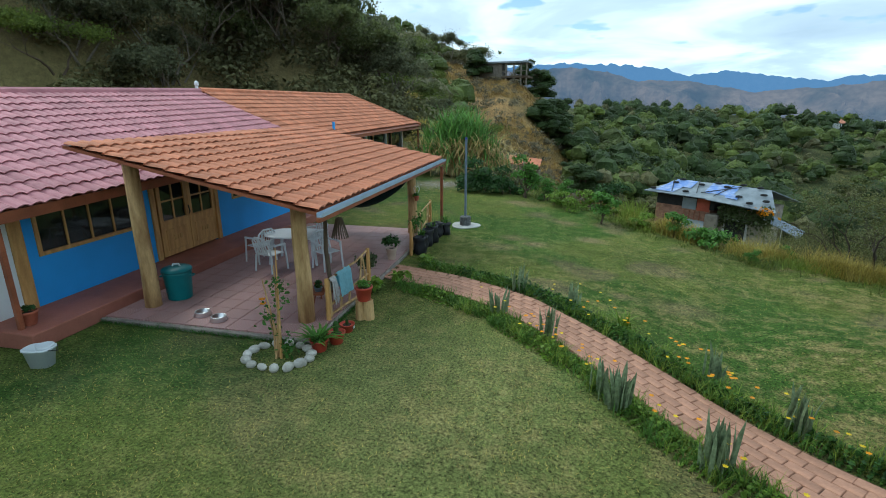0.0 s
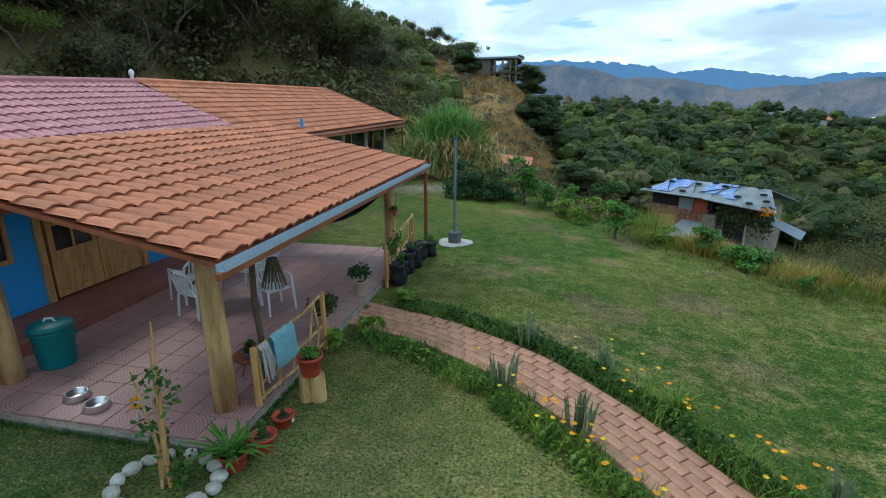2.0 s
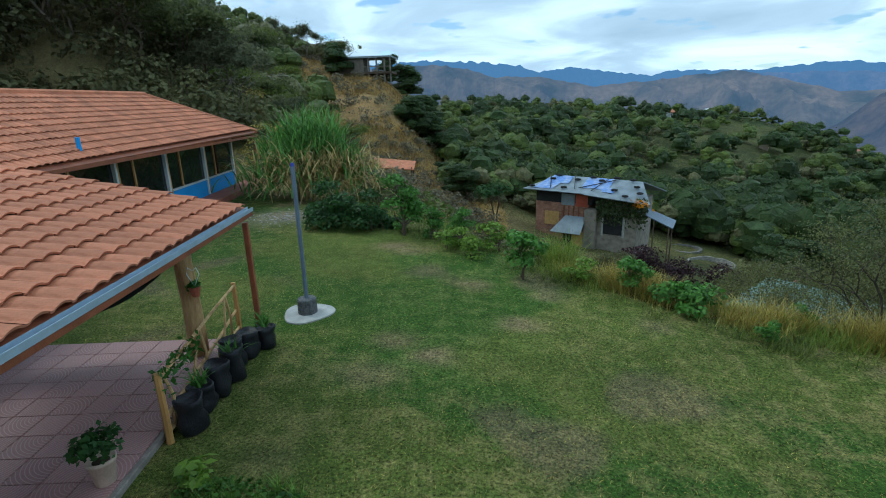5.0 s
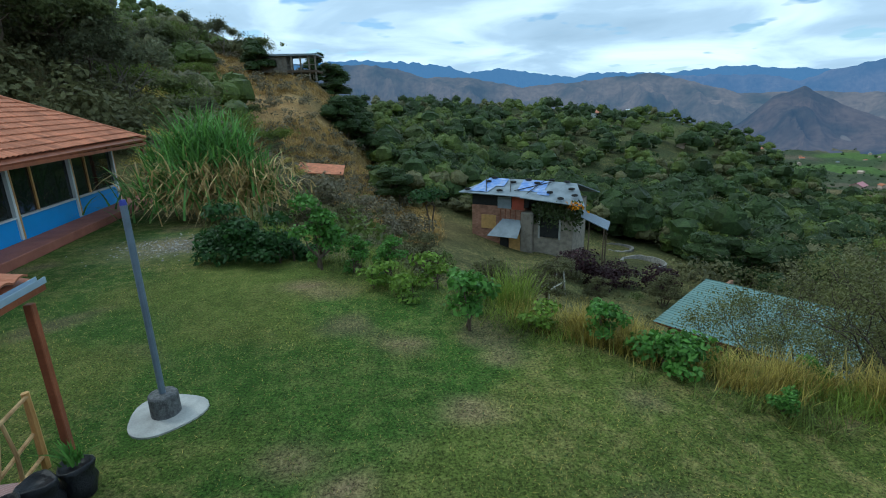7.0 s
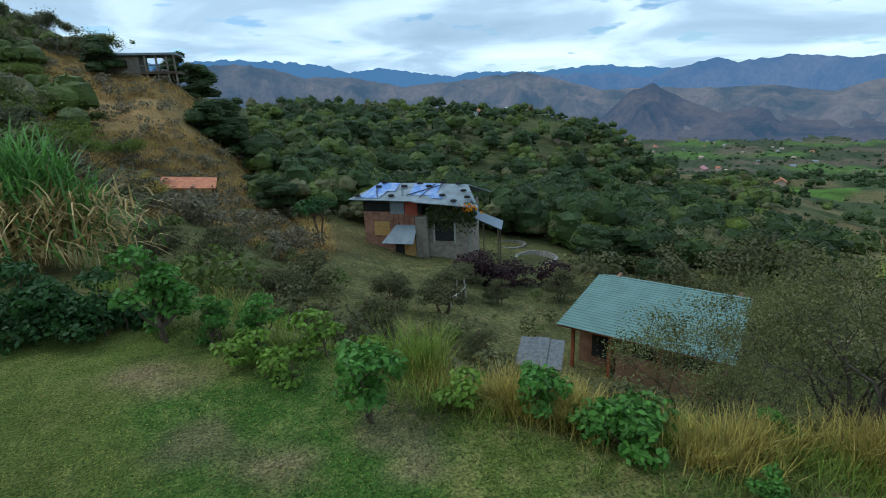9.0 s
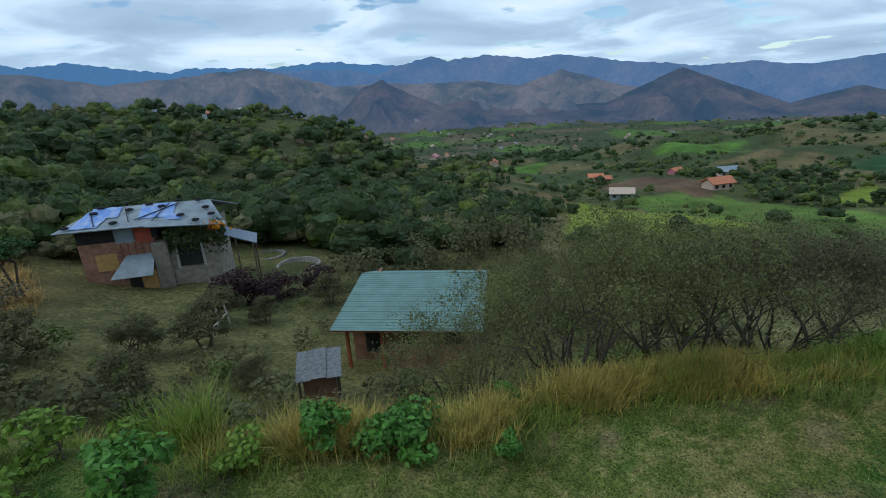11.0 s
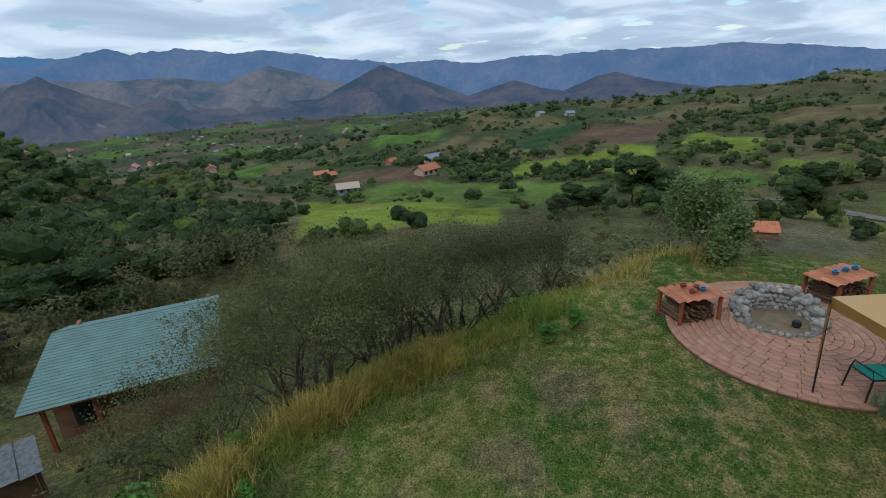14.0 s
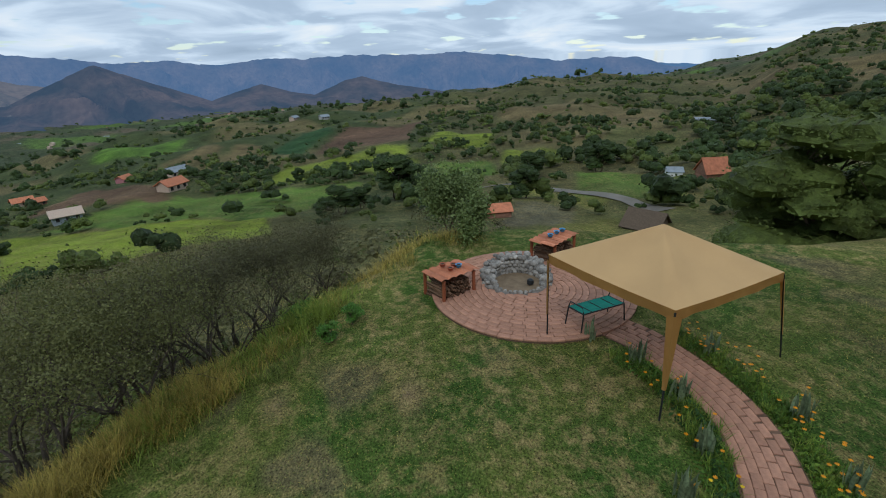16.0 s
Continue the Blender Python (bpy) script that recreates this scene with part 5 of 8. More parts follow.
# pots along the railing
fern = pot("potted_fern", -2.77, 9.66, height(-2.77, 9.66), 0.15, 0.2, M_REDPOT, "leafy green plant in a red pot on the grass", "potted plant")
sprout(fern, 21, 0.17, 60, 0.34, 0.06, 0.7, M_FERN, "leaves", 0.05, 4, 0.9)
c1 = pot("potted_cactus", -2.62, 9.97, height(-2.62, 9.97), 0.15, 0.2, M_REDPOT, "cactus in a red pot on the grass", "potted plant")
bm = bmesh.new()
lathe(bm, [(0.03, 0.16), (0.045, 0.2), (0.045, 0.34), (0.03, 0.38), (0.0, 0.39)], 9)
part("cactus", bm, M_LEAFMID, c1)
c2 = pot("potted_cactus", -2.62, 10.41, height(-2.62, 10.41), 0.13, 0.15, M_REDPOT, "small cactus in a red pot with a white sticker", "potted plant")
bm = bmesh.new()
lathe(bm, [(0.02, 0.12), (0.03, 0.15), (0.028, 0.22), (0.0, 0.24)], 8)
part("cactus", bm, M_LEAFMID, c2)
part("sticker", boxes((0.122, -0.025, 0.07, 0.128, 0.025, 0.115)), M_WHITE, c2)
stump = thing("log_stump", -2.52, 10.98, height(-2.52, 10.98), 10, "split log stump that carries a red pot", "stump")
for dx_ in (-0.075, 0.08):
    bm = bmesh.new()
    tube(bm, [(dx_, 0, 0), (dx_, 0.005, 0.2), (dx_ * 0.9, 0, 0.37)], [0.1, 0.093, 0.095], 9)
    part("log", bm, M_LOG, stump)
rp = pot("potted_plant", -2.52, 10.98, height(-2.52, 10.98) + 0.37, 0.165, 0.27, M_REDPOT, "bushy green herb in a red pot on a stump", "potted plant")
bushy(rp, 22, 0.2, 0.15, 0.22, 260, 0.035, M_FERN)
M_CREAM = material("cream_clay_pot", (0.55, 0.42, 0.33), 0.8, 0.2, 5, 50, 0.3)
for k, (x, y, mat) in enumerate(((-3.14, 14.39, M_LEAFDARK), (-3.2, 12.75, M_LEAFLIME))):
    q = pot("potted_bush", x, y, 0.088, 0.14, 0.3, M_CREAM, "round leafy bush in a cream clay pot on the porch", "potted plant")
    bushy(q, 23 + k, 0.22, 0.27, 0.38, 420, 0.05, mat if k == 0 else M_LEAFOLIVE)
low = thing("plant_stand", -3.55, 11.35, 0.088, 0, "low dark wooden plant stand with pots", "stand")
bm = bmesh.new()
lathe(bm, [(0.26, 0.24), (0.28, 0.245), (0.28, 0.27), (0.27, 0.275)], 18)
part("top", bm, M_REDWOOD, low)
for a in range(3):
    bm = bmesh.new()
    tube(bm, [(0.2 * math.cos(a * 2.1), 0.2 * math.sin(a * 2.1), 0), (0.12 * math.cos(a * 2.1), 0.12 * math.sin(a * 2.1), 0.24)], 0.018, 6)
    part("leg", bm, M_REDWOOD, low)
for k, (dx_, dy_) in enumerate(((-0.1, 0.08), (0.1, 0.06), (0.0, -0.12))):
    q = pot("small_pot", -3.55 + dx_, 11.35 + dy_, 0.365, 0.085, 0.09, (M_TERRA, M_CREAM, M_POLE)[k], "small succulent pot on the plant stand", "flower pot")
    bushy(q, 30 + k, 0.06, 0.08, 0.08, 50, 0.035, M_LEAFMID)
lamp = thing("driftwood_hanging", -3.2, 10.95, 0.088, 0, "dark driftwood branch with a hanging stick lampshade", "ornament")
bm = bmesh.new()
tube(bm, [(0, 0, 0), (0.04, 0.03, 0.6), (-0.02, 0.05, 1.2), (0.03, 0.02, 1.9), (0.0, 0.0, 2.3)], [0.045, 0.04, 0.04, 0.035, 0.03], 7)
part("branch", bm, M_BARK, lamp)
for k in range(20):
    a = 6.283 * k / 20
    bm = bmesh.new()
    tube(bm, [(0.25 + 0.05 * math.cos(a), 0.1 + 0.05 * math.sin(a), 1.78), (0.25 + 0.15 * math.cos(a), 0.1 + 0.15 * math.sin(a), 1.42)], 0.009, 4)
    part("shade_stick", bm, M_BARK, lamp)

hammock = thing("hammock", 0, 0, 0, 0, "dark green hammock slung under the porch roof", "hammock")
bm = bmesh.new()
prev = None
for i in range(15):
    s = i / 14
    p = Vector((-3.55, 17.2, 1.64)).lerp(Vector((-7.1, 17.1, 1.95)), s)
    sag = 1.0 * math.sin(math.pi * s) ** 0.85
    w = 0.03 + 0.42 * math.sin(math.pi * s) ** 0.8
    row = [bm.verts.new((p.x, p.y + q * w * 0.8, p.z - sag * (1 - 0.55 * q * q))) for q in (-1, -0.5, 0, 0.5, 1)]
    if prev:
        for q in range(4):
            bm.faces.new((prev[q], prev[q + 1], row[q + 1], row[q]))
    prev = row
bmesh.ops.solidify(bm, geom=bm.faces[:], thickness=0.01)
part("cloth", bm, material("dark_green_cloth", (0.012, 0.035, 0.035), 0.9, 0.3, 6, 60, 0.3), hammock, smooth=True)
hook = thing("hanging_planter", -3.22, 17.05, 1.45, 0, "small hanging planter with a wire heart on the post", "planter")
bm = bmesh.new()
lathe(bm, [(0.05, -0.35), (0.08, -0.22), (0.08, -0.2), (0.06, -0.2)], 10)
part("pot", bm, M_TERRA, hook)
bushy(hook, 33, -0.26, 0.12, 0.16, 120, 0.04, M_LEAF)
bm = bmesh.new()
tube(bm, [(0, 0, -0.2), (0.09, 0, 0.0), (0.06, 0, 0.1), (0.0, 0, 0.05), (-0.06, 0, 0.1), (-0.09, 0, 0.0), (0, 0, -0.19)], 0.007, 5)
part("wire", bm, M_WPLASTIC, hook)

for k, (x, y, s) in enumerate(((-2.66, 15.33, 1.05), (-2.72, 15.75, 0.9), (-2.66, 16.12, 1.1), (-2.6, 16.5, 1.15), (-2.72, 16.85, 1.1), (-2.62, 17.2, 1.0), (-2.45, 17.5, 0.85))):
    bag = thing("grow_bag", x, y, height(x, y) - 0.01, k * 50, "slumped black plastic grow bag by the railing", "grow bag", "grow bags along the railing")
    rg = np.random.RandomState(k)
    bm = bmesh.new()
    lathe(bm, [(0.13, 0), (0.165, 0.05), (0.175, 0.18), (0.14, 0.28), (0.155, 0.36), (0.165, 0.44), (0.15, 0.45), (0.12, 0.40)], 14)
    for v in bm.verts:
        f = 1 + 0.14 * math.sin(3 * math.atan2(v.co.y, v.co.x) + v.co.z * 9 + k)
        v.co = Vector((v.co.x * f, v.co.y * f, v.co.z * s))
    part("bag", bm, M_RUBBER, bag, smooth=True)
    if k in (1, 3, 6):
        sprout(bag, 40 + k, 0.38, 26, 0.3, 0.04, 0.5, M_FERN, "leaves", 0.04)

# ring of stones with a staked shrub
for k in range(15):
    a = 6.283 * k / 15
    x, y = -3.28 + 0.50 * math.cos(a), 9.3 + 0.40 * math.sin(a)
    st = thing("stone", x, y, height(x, y) + 0.045, 47 * k, "pale rounded river stone in a ring round the shrub", "stone", "ring of stones")
    rg = np.random.RandomState(100 + k)
    bm = bmesh.new()
    bmesh.ops.create_icosphere(bm, subdivisions=2, radius=0.085)
    sc = rg.uniform(0.75, 1.2, 3)
    for v in bm.verts:
        d = 1 + 0.14 * math.sin(21 * v.co.x + k) + 0.12 * math.sin(25 * v.co.y + 2 * k) * math.cos(19 * v.co.z)
        v.co = Vector((v.co.x * sc[0] * d, v.co.y * sc[1] * d, v.co.z * 0.75 * sc[2] * d))
    part("rock", bm, M_STONE, st)
shrub = thing("staked_shrub", -3.27, 9.28, height(-3.27, 9.28), 0, "thin leggy shrub with orange flowers in the stone ring", "shrub")
for k, (tx, ty, tz) in enumerate(((0.05, 0.1, 1.75), (-0.12, -0.05, 1.3), (0.1, -0.08, 1.05), (0.02, 0.06, 1.5), (-0.2, 0.1, 0.8))):
    bm = bmesh.new()
    tube(bm, [(0.04 * math.cos(k), 0.04 * math.sin(k), -0.03), (tx * 0.5 + 0.03, ty * 0.4, tz * 0.5), (tx, ty, tz)], [0.02, 0.015, 0.008], 6)
    part("stem", bm, M_LOG if k else M_WOOD, shrub)
rng = np.random.RandomState(55)
cs, = [np.concatenate([rng.normal(0, 0.075, (30, 3)) + np.array(p) for p in ((0.08, 0.1, 1.0), (-0.12, 0.0, 0.75), (0.1, -0.05, 1.25), (0.12, 0.1, 0.25), (-0.05, 0.05, 0.5), (0.2, 0.0, 0.15))])]
nn = rng.normal(size=cs.shape); nn /= np.linalg.norm(nn, axis=1, keepdims=True)
fast_mesh("leaves", leaf_quads(cs, nn, np.full(len(cs), 0.05), rng), len(cs), M_LEAF, shrub)["kind"] = "stuff"
for p in ((-0.2, 0.02, 0.95), (-0.16, -0.03, 0.9)):
    bm = bmesh.new()
    for k in range(6):
        a = k * 1.05
        tube(bm, [Vector(p), Vector(p) + Vector((0.05 * math.cos(a), 0.05 * math.sin(a), 0.015))], [0.014, 0.008], 4)
    part("flower", bm, M_ORANGE, shrub)

# flagpole in its plinth
mast = thing("flagpole", -2.06, 18.81, 0, 0, "grey steel flagpole in a stone plinth on the lawn", "pole")
bm = bmesh.new()
lathe(bm, [(0.47, -0.05), (0.47, 0.025), (0.44, 0.032), (0.0, 0.034)], 30)
for v in bm.verts:
    k = 1 + 0.09 * math.sin(3 * math.atan2(v.co.y, v.co.x) + 1)
    v.co.x, v.co.y = v.co.x * k, v.co.y * k
part("footing", bm, M_CONCRETE, mast, "irregular concrete pad")
bm = bmesh.new()
lathe(bm, [(0.18, 0.02), (0.18, 0.30), (0.165, 0.32), (0.05, 0.325)], 20)
part("plinth", bm, material("dark_pebble_concrete", (0.16, 0.16, 0.16), 0.9, 0.5, 18, 50, 0.9), mast, "dark pebbled plinth")
bm = bmesh.new()
tube(bm, [(0, 0, 0.3), (0, 0, 2.8)], 0.04, 10)
part("pipe", bm, M_POLE, mast)
bm = bmesh.new()
tube(bm, [(0, 0, 2.8), (0, 0, 2.86)], [0.043, 0.03], 10)
part("cap", bm, material("blue_plastic", (0.05, 0.06, 0.35), 0.4, 0.1, 5, 50, 0.05), mast, "blue plastic cap")

# ---- brick path ----
CENTRE = [(-2.9, 13.7), (-2.3, 13.5), (-1.4, 13.2), (-0.1, 12.4), (0.8, 11.6), (1.5, 10.9), (2.25, 10.0), (2.85, 9.25), (3.4, 8.65), (3.9, 8.15), (4.55, 7.6), (5.35, 7.15), (6.27, 6.98), (7.26, 6.93), (8.06, 6.98), (8.72, 7.2)]


def along_path(step):
    """Evenly spaced points and ways on the path's centre line."""
    pts = []
    c = [Vector((*p, 0)) for p in CENTRE]
    dense = []
    for i in range(len(c) - 1):
        p0, p1, p2, p3 = c[max(i - 1, 0)], c[i], c[i + 1], c[min(i + 2, len(c) - 1)]
        for k in range(20):
            t = k / 20
            dense.append(0.5 * ((2 * p1) + (p2 - p0) * t + (2 * p0 - 5 * p1 + 4 * p2 - p3) * t * t + (3 * p1 - p0 - 3 * p2 + p3) * t ** 3))
    dense.append(c[-1])
    run, want = 0.0, 0.0
    for a, b in zip(dense, dense[1:]):
        ln = (b - a).length
        while want <= run + ln:
            pts.append((a.lerp(b, (want - run) / ln), (b - a).normalized()))
            want += step
        run += ln
    return pts


path = thing("path", 0, 0, 0, 0, "winding garden path of worn red clay pavers", "path", kind="structure")
verts, faces = [], []
for p, w in along_path(0.25):
    s = Vector((w.y, -w.x, 0))
    for o in (-0.5, 0.5):
        q = p + s * o
        verts.append((q.x, q.y, height(q.x, q.y) + 0.012))
n0 = len(verts) // 2
faces = [(2 * i, 2 * i + 1, 2 * i + 3, 2 * i + 2) for i in range(n0 - 1)]
mesh("bed", verts, faces, M_SAND, path)
brick_me = []
for k in range(3):
    bm = bmesh.new()
    box(bm, -0.137, -0.074, -0.02, 0.137, 0.074, 0.02, bevel=0.008)
    ob = part("brick", bm, M_BRICK, path)
    brick_me.append(ob)
rng = random.Random(12)
count = 0
rest = bmesh.new()
rows = along_path(0.283)
for i, (p, w) in enumerate(rows):
    s = Vector((w.y, -w.x, 0))
    ang = math.degrees(math.atan2(w.y, w.x))
    for k in range(6):
        o = (k - 2.5) * 0.156
        q = p + s * o + w * (0.14 if k % 2 else 0)
        z = height(q.x, q.y) + 0.014 + rng.uniform(-0.002, 0.003)
        m = pose(q.x, q.y, z, rng.uniform(-0.5, 0.5) + math.degrees(math.atan2(height(q.x - s.x * 0.1, q.y - s.y * 0.1) - height(q.x + s.x * 0.1, q.y + s.y * 0.1), 0.2)), rng.uniform(-0.6, 0.6) - math.degrees(math.atan2(height(q.x + w.x * 0.15, q.y + w.y * 0.15) - height(q.x - w.x * 0.15, q.y - w.y * 0.15), 0.3)), ang + rng.uniform(-0.8, 0.8))
        if count < 3:
            ob = brick_me[count]
        elif count < 300:
            ob = new("brick", brick_me[count % 3].data)
            ob.parent = path
        else:
            ob = None
            geom = bmesh.ops.create_cube(rest, size=1)
            bmesh.ops.transform(rest, matrix=m @ Matrix.Diagonal((0.274, 0.148, 0.04, 1)), verts=geom["verts"])
        if ob:
            ob.matrix_basis = m
        count += 1
part("bricks_rest", rest, M_BRICK, path)["kind"] = "stuff"

# low planting along both sides, with flowers and snake plants
def border(seed, side, a, b, n, leaf, mat, label, w0=0.52, w1=0.95, tall=0.16):
    rng = np.random.RandomState(seed)
    rows = along_path(0.1)
    rows = rows[int(a * len(rows)):int(b * len(rows))]
    idx = rng.randint(0, len(rows), n)
    P = np.array([tuple(r[0]) for r in rows])[idx]
    W = np.array([tuple(r[1]) for r in rows])[idx]
    S = np.stack([W[:, 1], -W[:, 0]], 1) * side
    o = rng.uniform(w0, w1 + 0.12 * np.sin(idx * 0.21), n)
    x, y = P[:, 0] + S[:, 0] * o, P[:, 1] + S[:, 1] * o
    hump = tall * (0.5 + 0.7 * wave(x, y, 3.0, seed)) * np.clip(1 - np.abs(o - (w0 + w1) / 2) / (w1 - w0) * 1.5, 0.1, 1)
    z = land(x, y) + rng.uniform(0.0, 1, n) * hump + 0.01
    nn = rng.normal(size=(n, 3)) * 0.6 + np.array([0, 0, 0.8]); nn /= np.linalg.norm(nn, axis=1, keepdims=True)
    ob = fast_mesh("border_plants", leaf_quads(np.stack([x, y, z], 1), nn, np.full(n, leaf), rng), n, mat)
    return tagged(ob, label, "plants", kind="stuff")


border(91, -1, 0.03, 0.93, 9000, 0.035, M_BORDERDEEP, "low green border plants beside the brick path", tall=0.2)
border(92, 1, 0.05, 0.93, 8000, 0.035, M_BORDER, "low bright green border plants beside the brick path", tall=0.15)
border(93, -1, 0.1, 0.9, 2500, 0.05, M_LEAFDARK, "dark green border leaves beside the brick path", tall=0.24)
border(94, 1, 0.1, 0.9, 1800, 0.05, M_LEAFLIME, "lime border leaves beside the brick path", tall=0.18)


def border_tufts(seed, side, a, b, n, length, mat, label, w0=0.5, w1=1.0):
    """Feathery upright growth between the border plants."""
    rng = np.random.RandomState(seed)
    rows = along_path(0.1)
    rows = rows[int(a * len(rows)):int(b * len(rows))]
    idx = np.repeat(rng.randint(0, len(rows), n), 14)
    o = np.repeat(rng.uniform(w0, w1, n), 14) + rng.normal(0, 0.035, n * 14)
    P = np.array([tuple(r[0]) for r in rows])[idx] + rng.normal(0, 0.035, (n * 14, 3))
    W = np.array([tuple(r[1]) for r in rows])[idx]
    x, y = P[:, 0] + W[:, 1] * side * o, P[:, 1] - W[:, 0] * side * o
    v, nq = blades(rng, np.stack([x, y, land(x, y)], 1), length, 0.012, 0.45, 2)
    tagged(fast_mesh("border_grass", v, nq, mat), label, "plants", kind="stuff")


border_tufts(191, -1, 0.05, 0.95, 240, 0.24, M_BORDER, "feathery green growth in the path border")
border_tufts(192, 1, 0.05, 0.95, 260, 0.22, M_BORDERDEEP, "feathery green growth in the path border")
border_tufts(193, 1, 0.2, 0.95, 110, 0.26, M_LIMEGRASS, "yellow-green tufts in the path border")
border_tufts(194, -1, 0.3, 0.95, 80, 0.28, M_LIMEGRASS, "yellow-green tufts in the path border")


def snake_plant(x, y, n, tall, seed):
    ob = thing("snake_plant", x, y, height(x, y) - 0.02, seed * 40, "clump of upright grey-green snake plant leaves by the path", "plant", "snake plants along the path")
    rg = random.Random(seed)
    for k in range(n):
        a, r = rg.uniform(0, 6.283), rg.uniform(0, 0.17)
        h, w, lean = tall * rg.uniform(0.55, 1.1), rg.uniform(0.030, 0.046), rg.uniform(-0.12, 0.22)
        bm = bmesh.new()
        prev = None
        ca, sa, tw = math.cos(a), math.sin(a), rg.uniform(0, 3.1)
        for i in range(5):
            s = i / 4
            ww = w * (1 - s ** 3) * (0.75 + 0.5 * s) + 0.001
            cx, cy = r * ca + lean * h * s * s * ca, r * sa + lean * h * s * s * sa
            row = [bm.verts.new((cx + q * ww * math.cos(tw), cy + q * ww * math.sin(tw), h * s)) for q in (-1, 1)]
            row.insert(1, bm.verts.new((cx - 0.35 * ww * math.sin(tw), cy + 0.35 * ww * math.cos(tw), h * s)))
            if prev:
                for q in range(2):
                    bm.faces.new((prev[q], prev[q + 1], row[q + 1], row[q]))
            prev = row
        part("leaf", bm, M_SNAKE, ob)
    return ob


for k, (x, y, n, t) in enumerate(((0.15, 13.05, 16, 0.5), (-0.1, 11.68, 14, 0.48), (0.76, 10.9, 18, 0.55), (1.27, 12.45, 10, 0.45), (1.75, 9.28, 26, 0.55), (2.68, 8.26, 24, 0.6), (3.27, 10.42, 14, 0.5), (3.85, 9.2, 22, 0.62), (5.33, 8.15, 18, 0.5), (6.22, 7.72, 20, 0.5), (7.42, 7.58, 22, 0.45), (7.17, 6.14, 16, 0.5), (5.32, 6.14, 16, 0.5), (4.11, 6.7, 16, 0.5), (4.79, 8.96, 18, 0.5), (8.49, 7.91, 8, 0.45), (1.55, 9.5, 10, 0.5))):
    snake_plant(x, y, n, t * 1.15, k + 1)


def flowers(seed, spots, label, mat=None, size=1.0):
    rng = np.random.RandomState(seed)
    vs = []
    for x, y in spots:
        z = height(x, y) + rng.uniform(0.18, 0.42)
        for p in range(7):
            a = 6.283 * p / 7
            d = np.array([math.cos(a), math.sin(a), 0.15])
            e = np.array([-math.sin(a), math.cos(a), 0.0])
            c = np.array([x, y, z])
            vs += [c, c + (d * 0.020 - e * 0.012) * size, c + d * 0.038 * size, c + (d * 0.020 + e * 0.012) * size]
    ob = fast_mesh("flower_heads", np.array(vs), len(vs) // 4, mat or M_ORANGE)
    return tagged(ob, label, "flowers", kind="stuff")


def path_spots(seed, n, side, a, b, w0, w1):
    rng = np.random.RandomState(seed)
    rows = along_path(0.1)
    out = []
    for k in range(n):
        p, w = rows[int(rng.uniform(a, b) * (len(rows) - 1))]
        o = rng.uniform(w0, w1) * side
        out.append((p.x + w.y * o, p.y - w.x * o))
    return out


flowers(95, path_spots(95, 22, 1, 0.22, 0.62, 0.5, 0.85), "orange marigold heads on the border by the path")
flowers(96, path_spots(96, 52, -1, 0.3, 0.95, 0.55, 1.15), "orange marigold heads on the border by the path")
flowers(97, path_spots(97, 26, 1, 0.62, 0.95, 0.55, 1.05), "orange marigold heads on the border by the path")
flowers(98, path_spots(98, 20, 1, 0.2, 0.66, 0.5, 0.95), "yellow daisy heads among the border plants", M_YELLOWPETAL, 0.9)
flowers(99, path_spots(99, 24, -1, 0.2, 0.66, 0.55, 1.3), "yellow daisy heads among the border plants", M_YELLOWPETAL, 0.9)
flowers(100, path_spots(100, 36, 1, 0.66, 0.96, 0.6, 1.3), "orange daisy heads by the path under the tent", M_ORANGE, 1.0)
lime = thing("lime_plant", 2.1, 11.75, height(2.1, 11.75), 0, "spiky yellow-green plant beside the path", "plant")
sprout(lime, 98, 0, 40, 0.5, 0.045, 0.5, M_LEAFLIME, "leaves", 0.05)
for k, (x, y) in enumerate(((-2.45, 13.0), (-2.2, 14.4), (-2.75, 12.3))):
    hosta = thing("variegated_plant", x, y, height(x, y), 0, "pale variegated leafy plant by the porch", "plant")
    bushy(hosta, 110 + k, 0, 0.25, 0.3, 90, 0.09, M_LEAFLIME)
rng = np.random.RandomState(120)
verts, faces = [], []
for k in range(380):
    x, y, s = rng.normal(-4.9, 0.9), rng.normal(27.7, 0.65), rng.uniform(0.012, 0.045)
    z = height(x, y)
    b = len(verts)
    for dx_, dy_, dz_ in ((1, 0, 0), (0, 1, 0), (-1, 0.2, 0), (0, -1, 0), (0.1, 0.1, 0.8)):
        verts.append((x + s * dx_ * rng.uniform(0.7, 1.2), y + s * dy_ * rng.uniform(0.7, 1.2), z + s * dz_ * rng.uniform(0.6, 1)))
    faces += [(b, b + 1, b + 4), (b + 1, b + 2, b + 4), (b + 2, b + 3, b + 4), (b + 3, b, b + 4)]
tagged(mesh("gravel", verts, faces, M_PITSTONE), "patch of grey gravel and rubble in the grass", "gravel", kind="stuff")

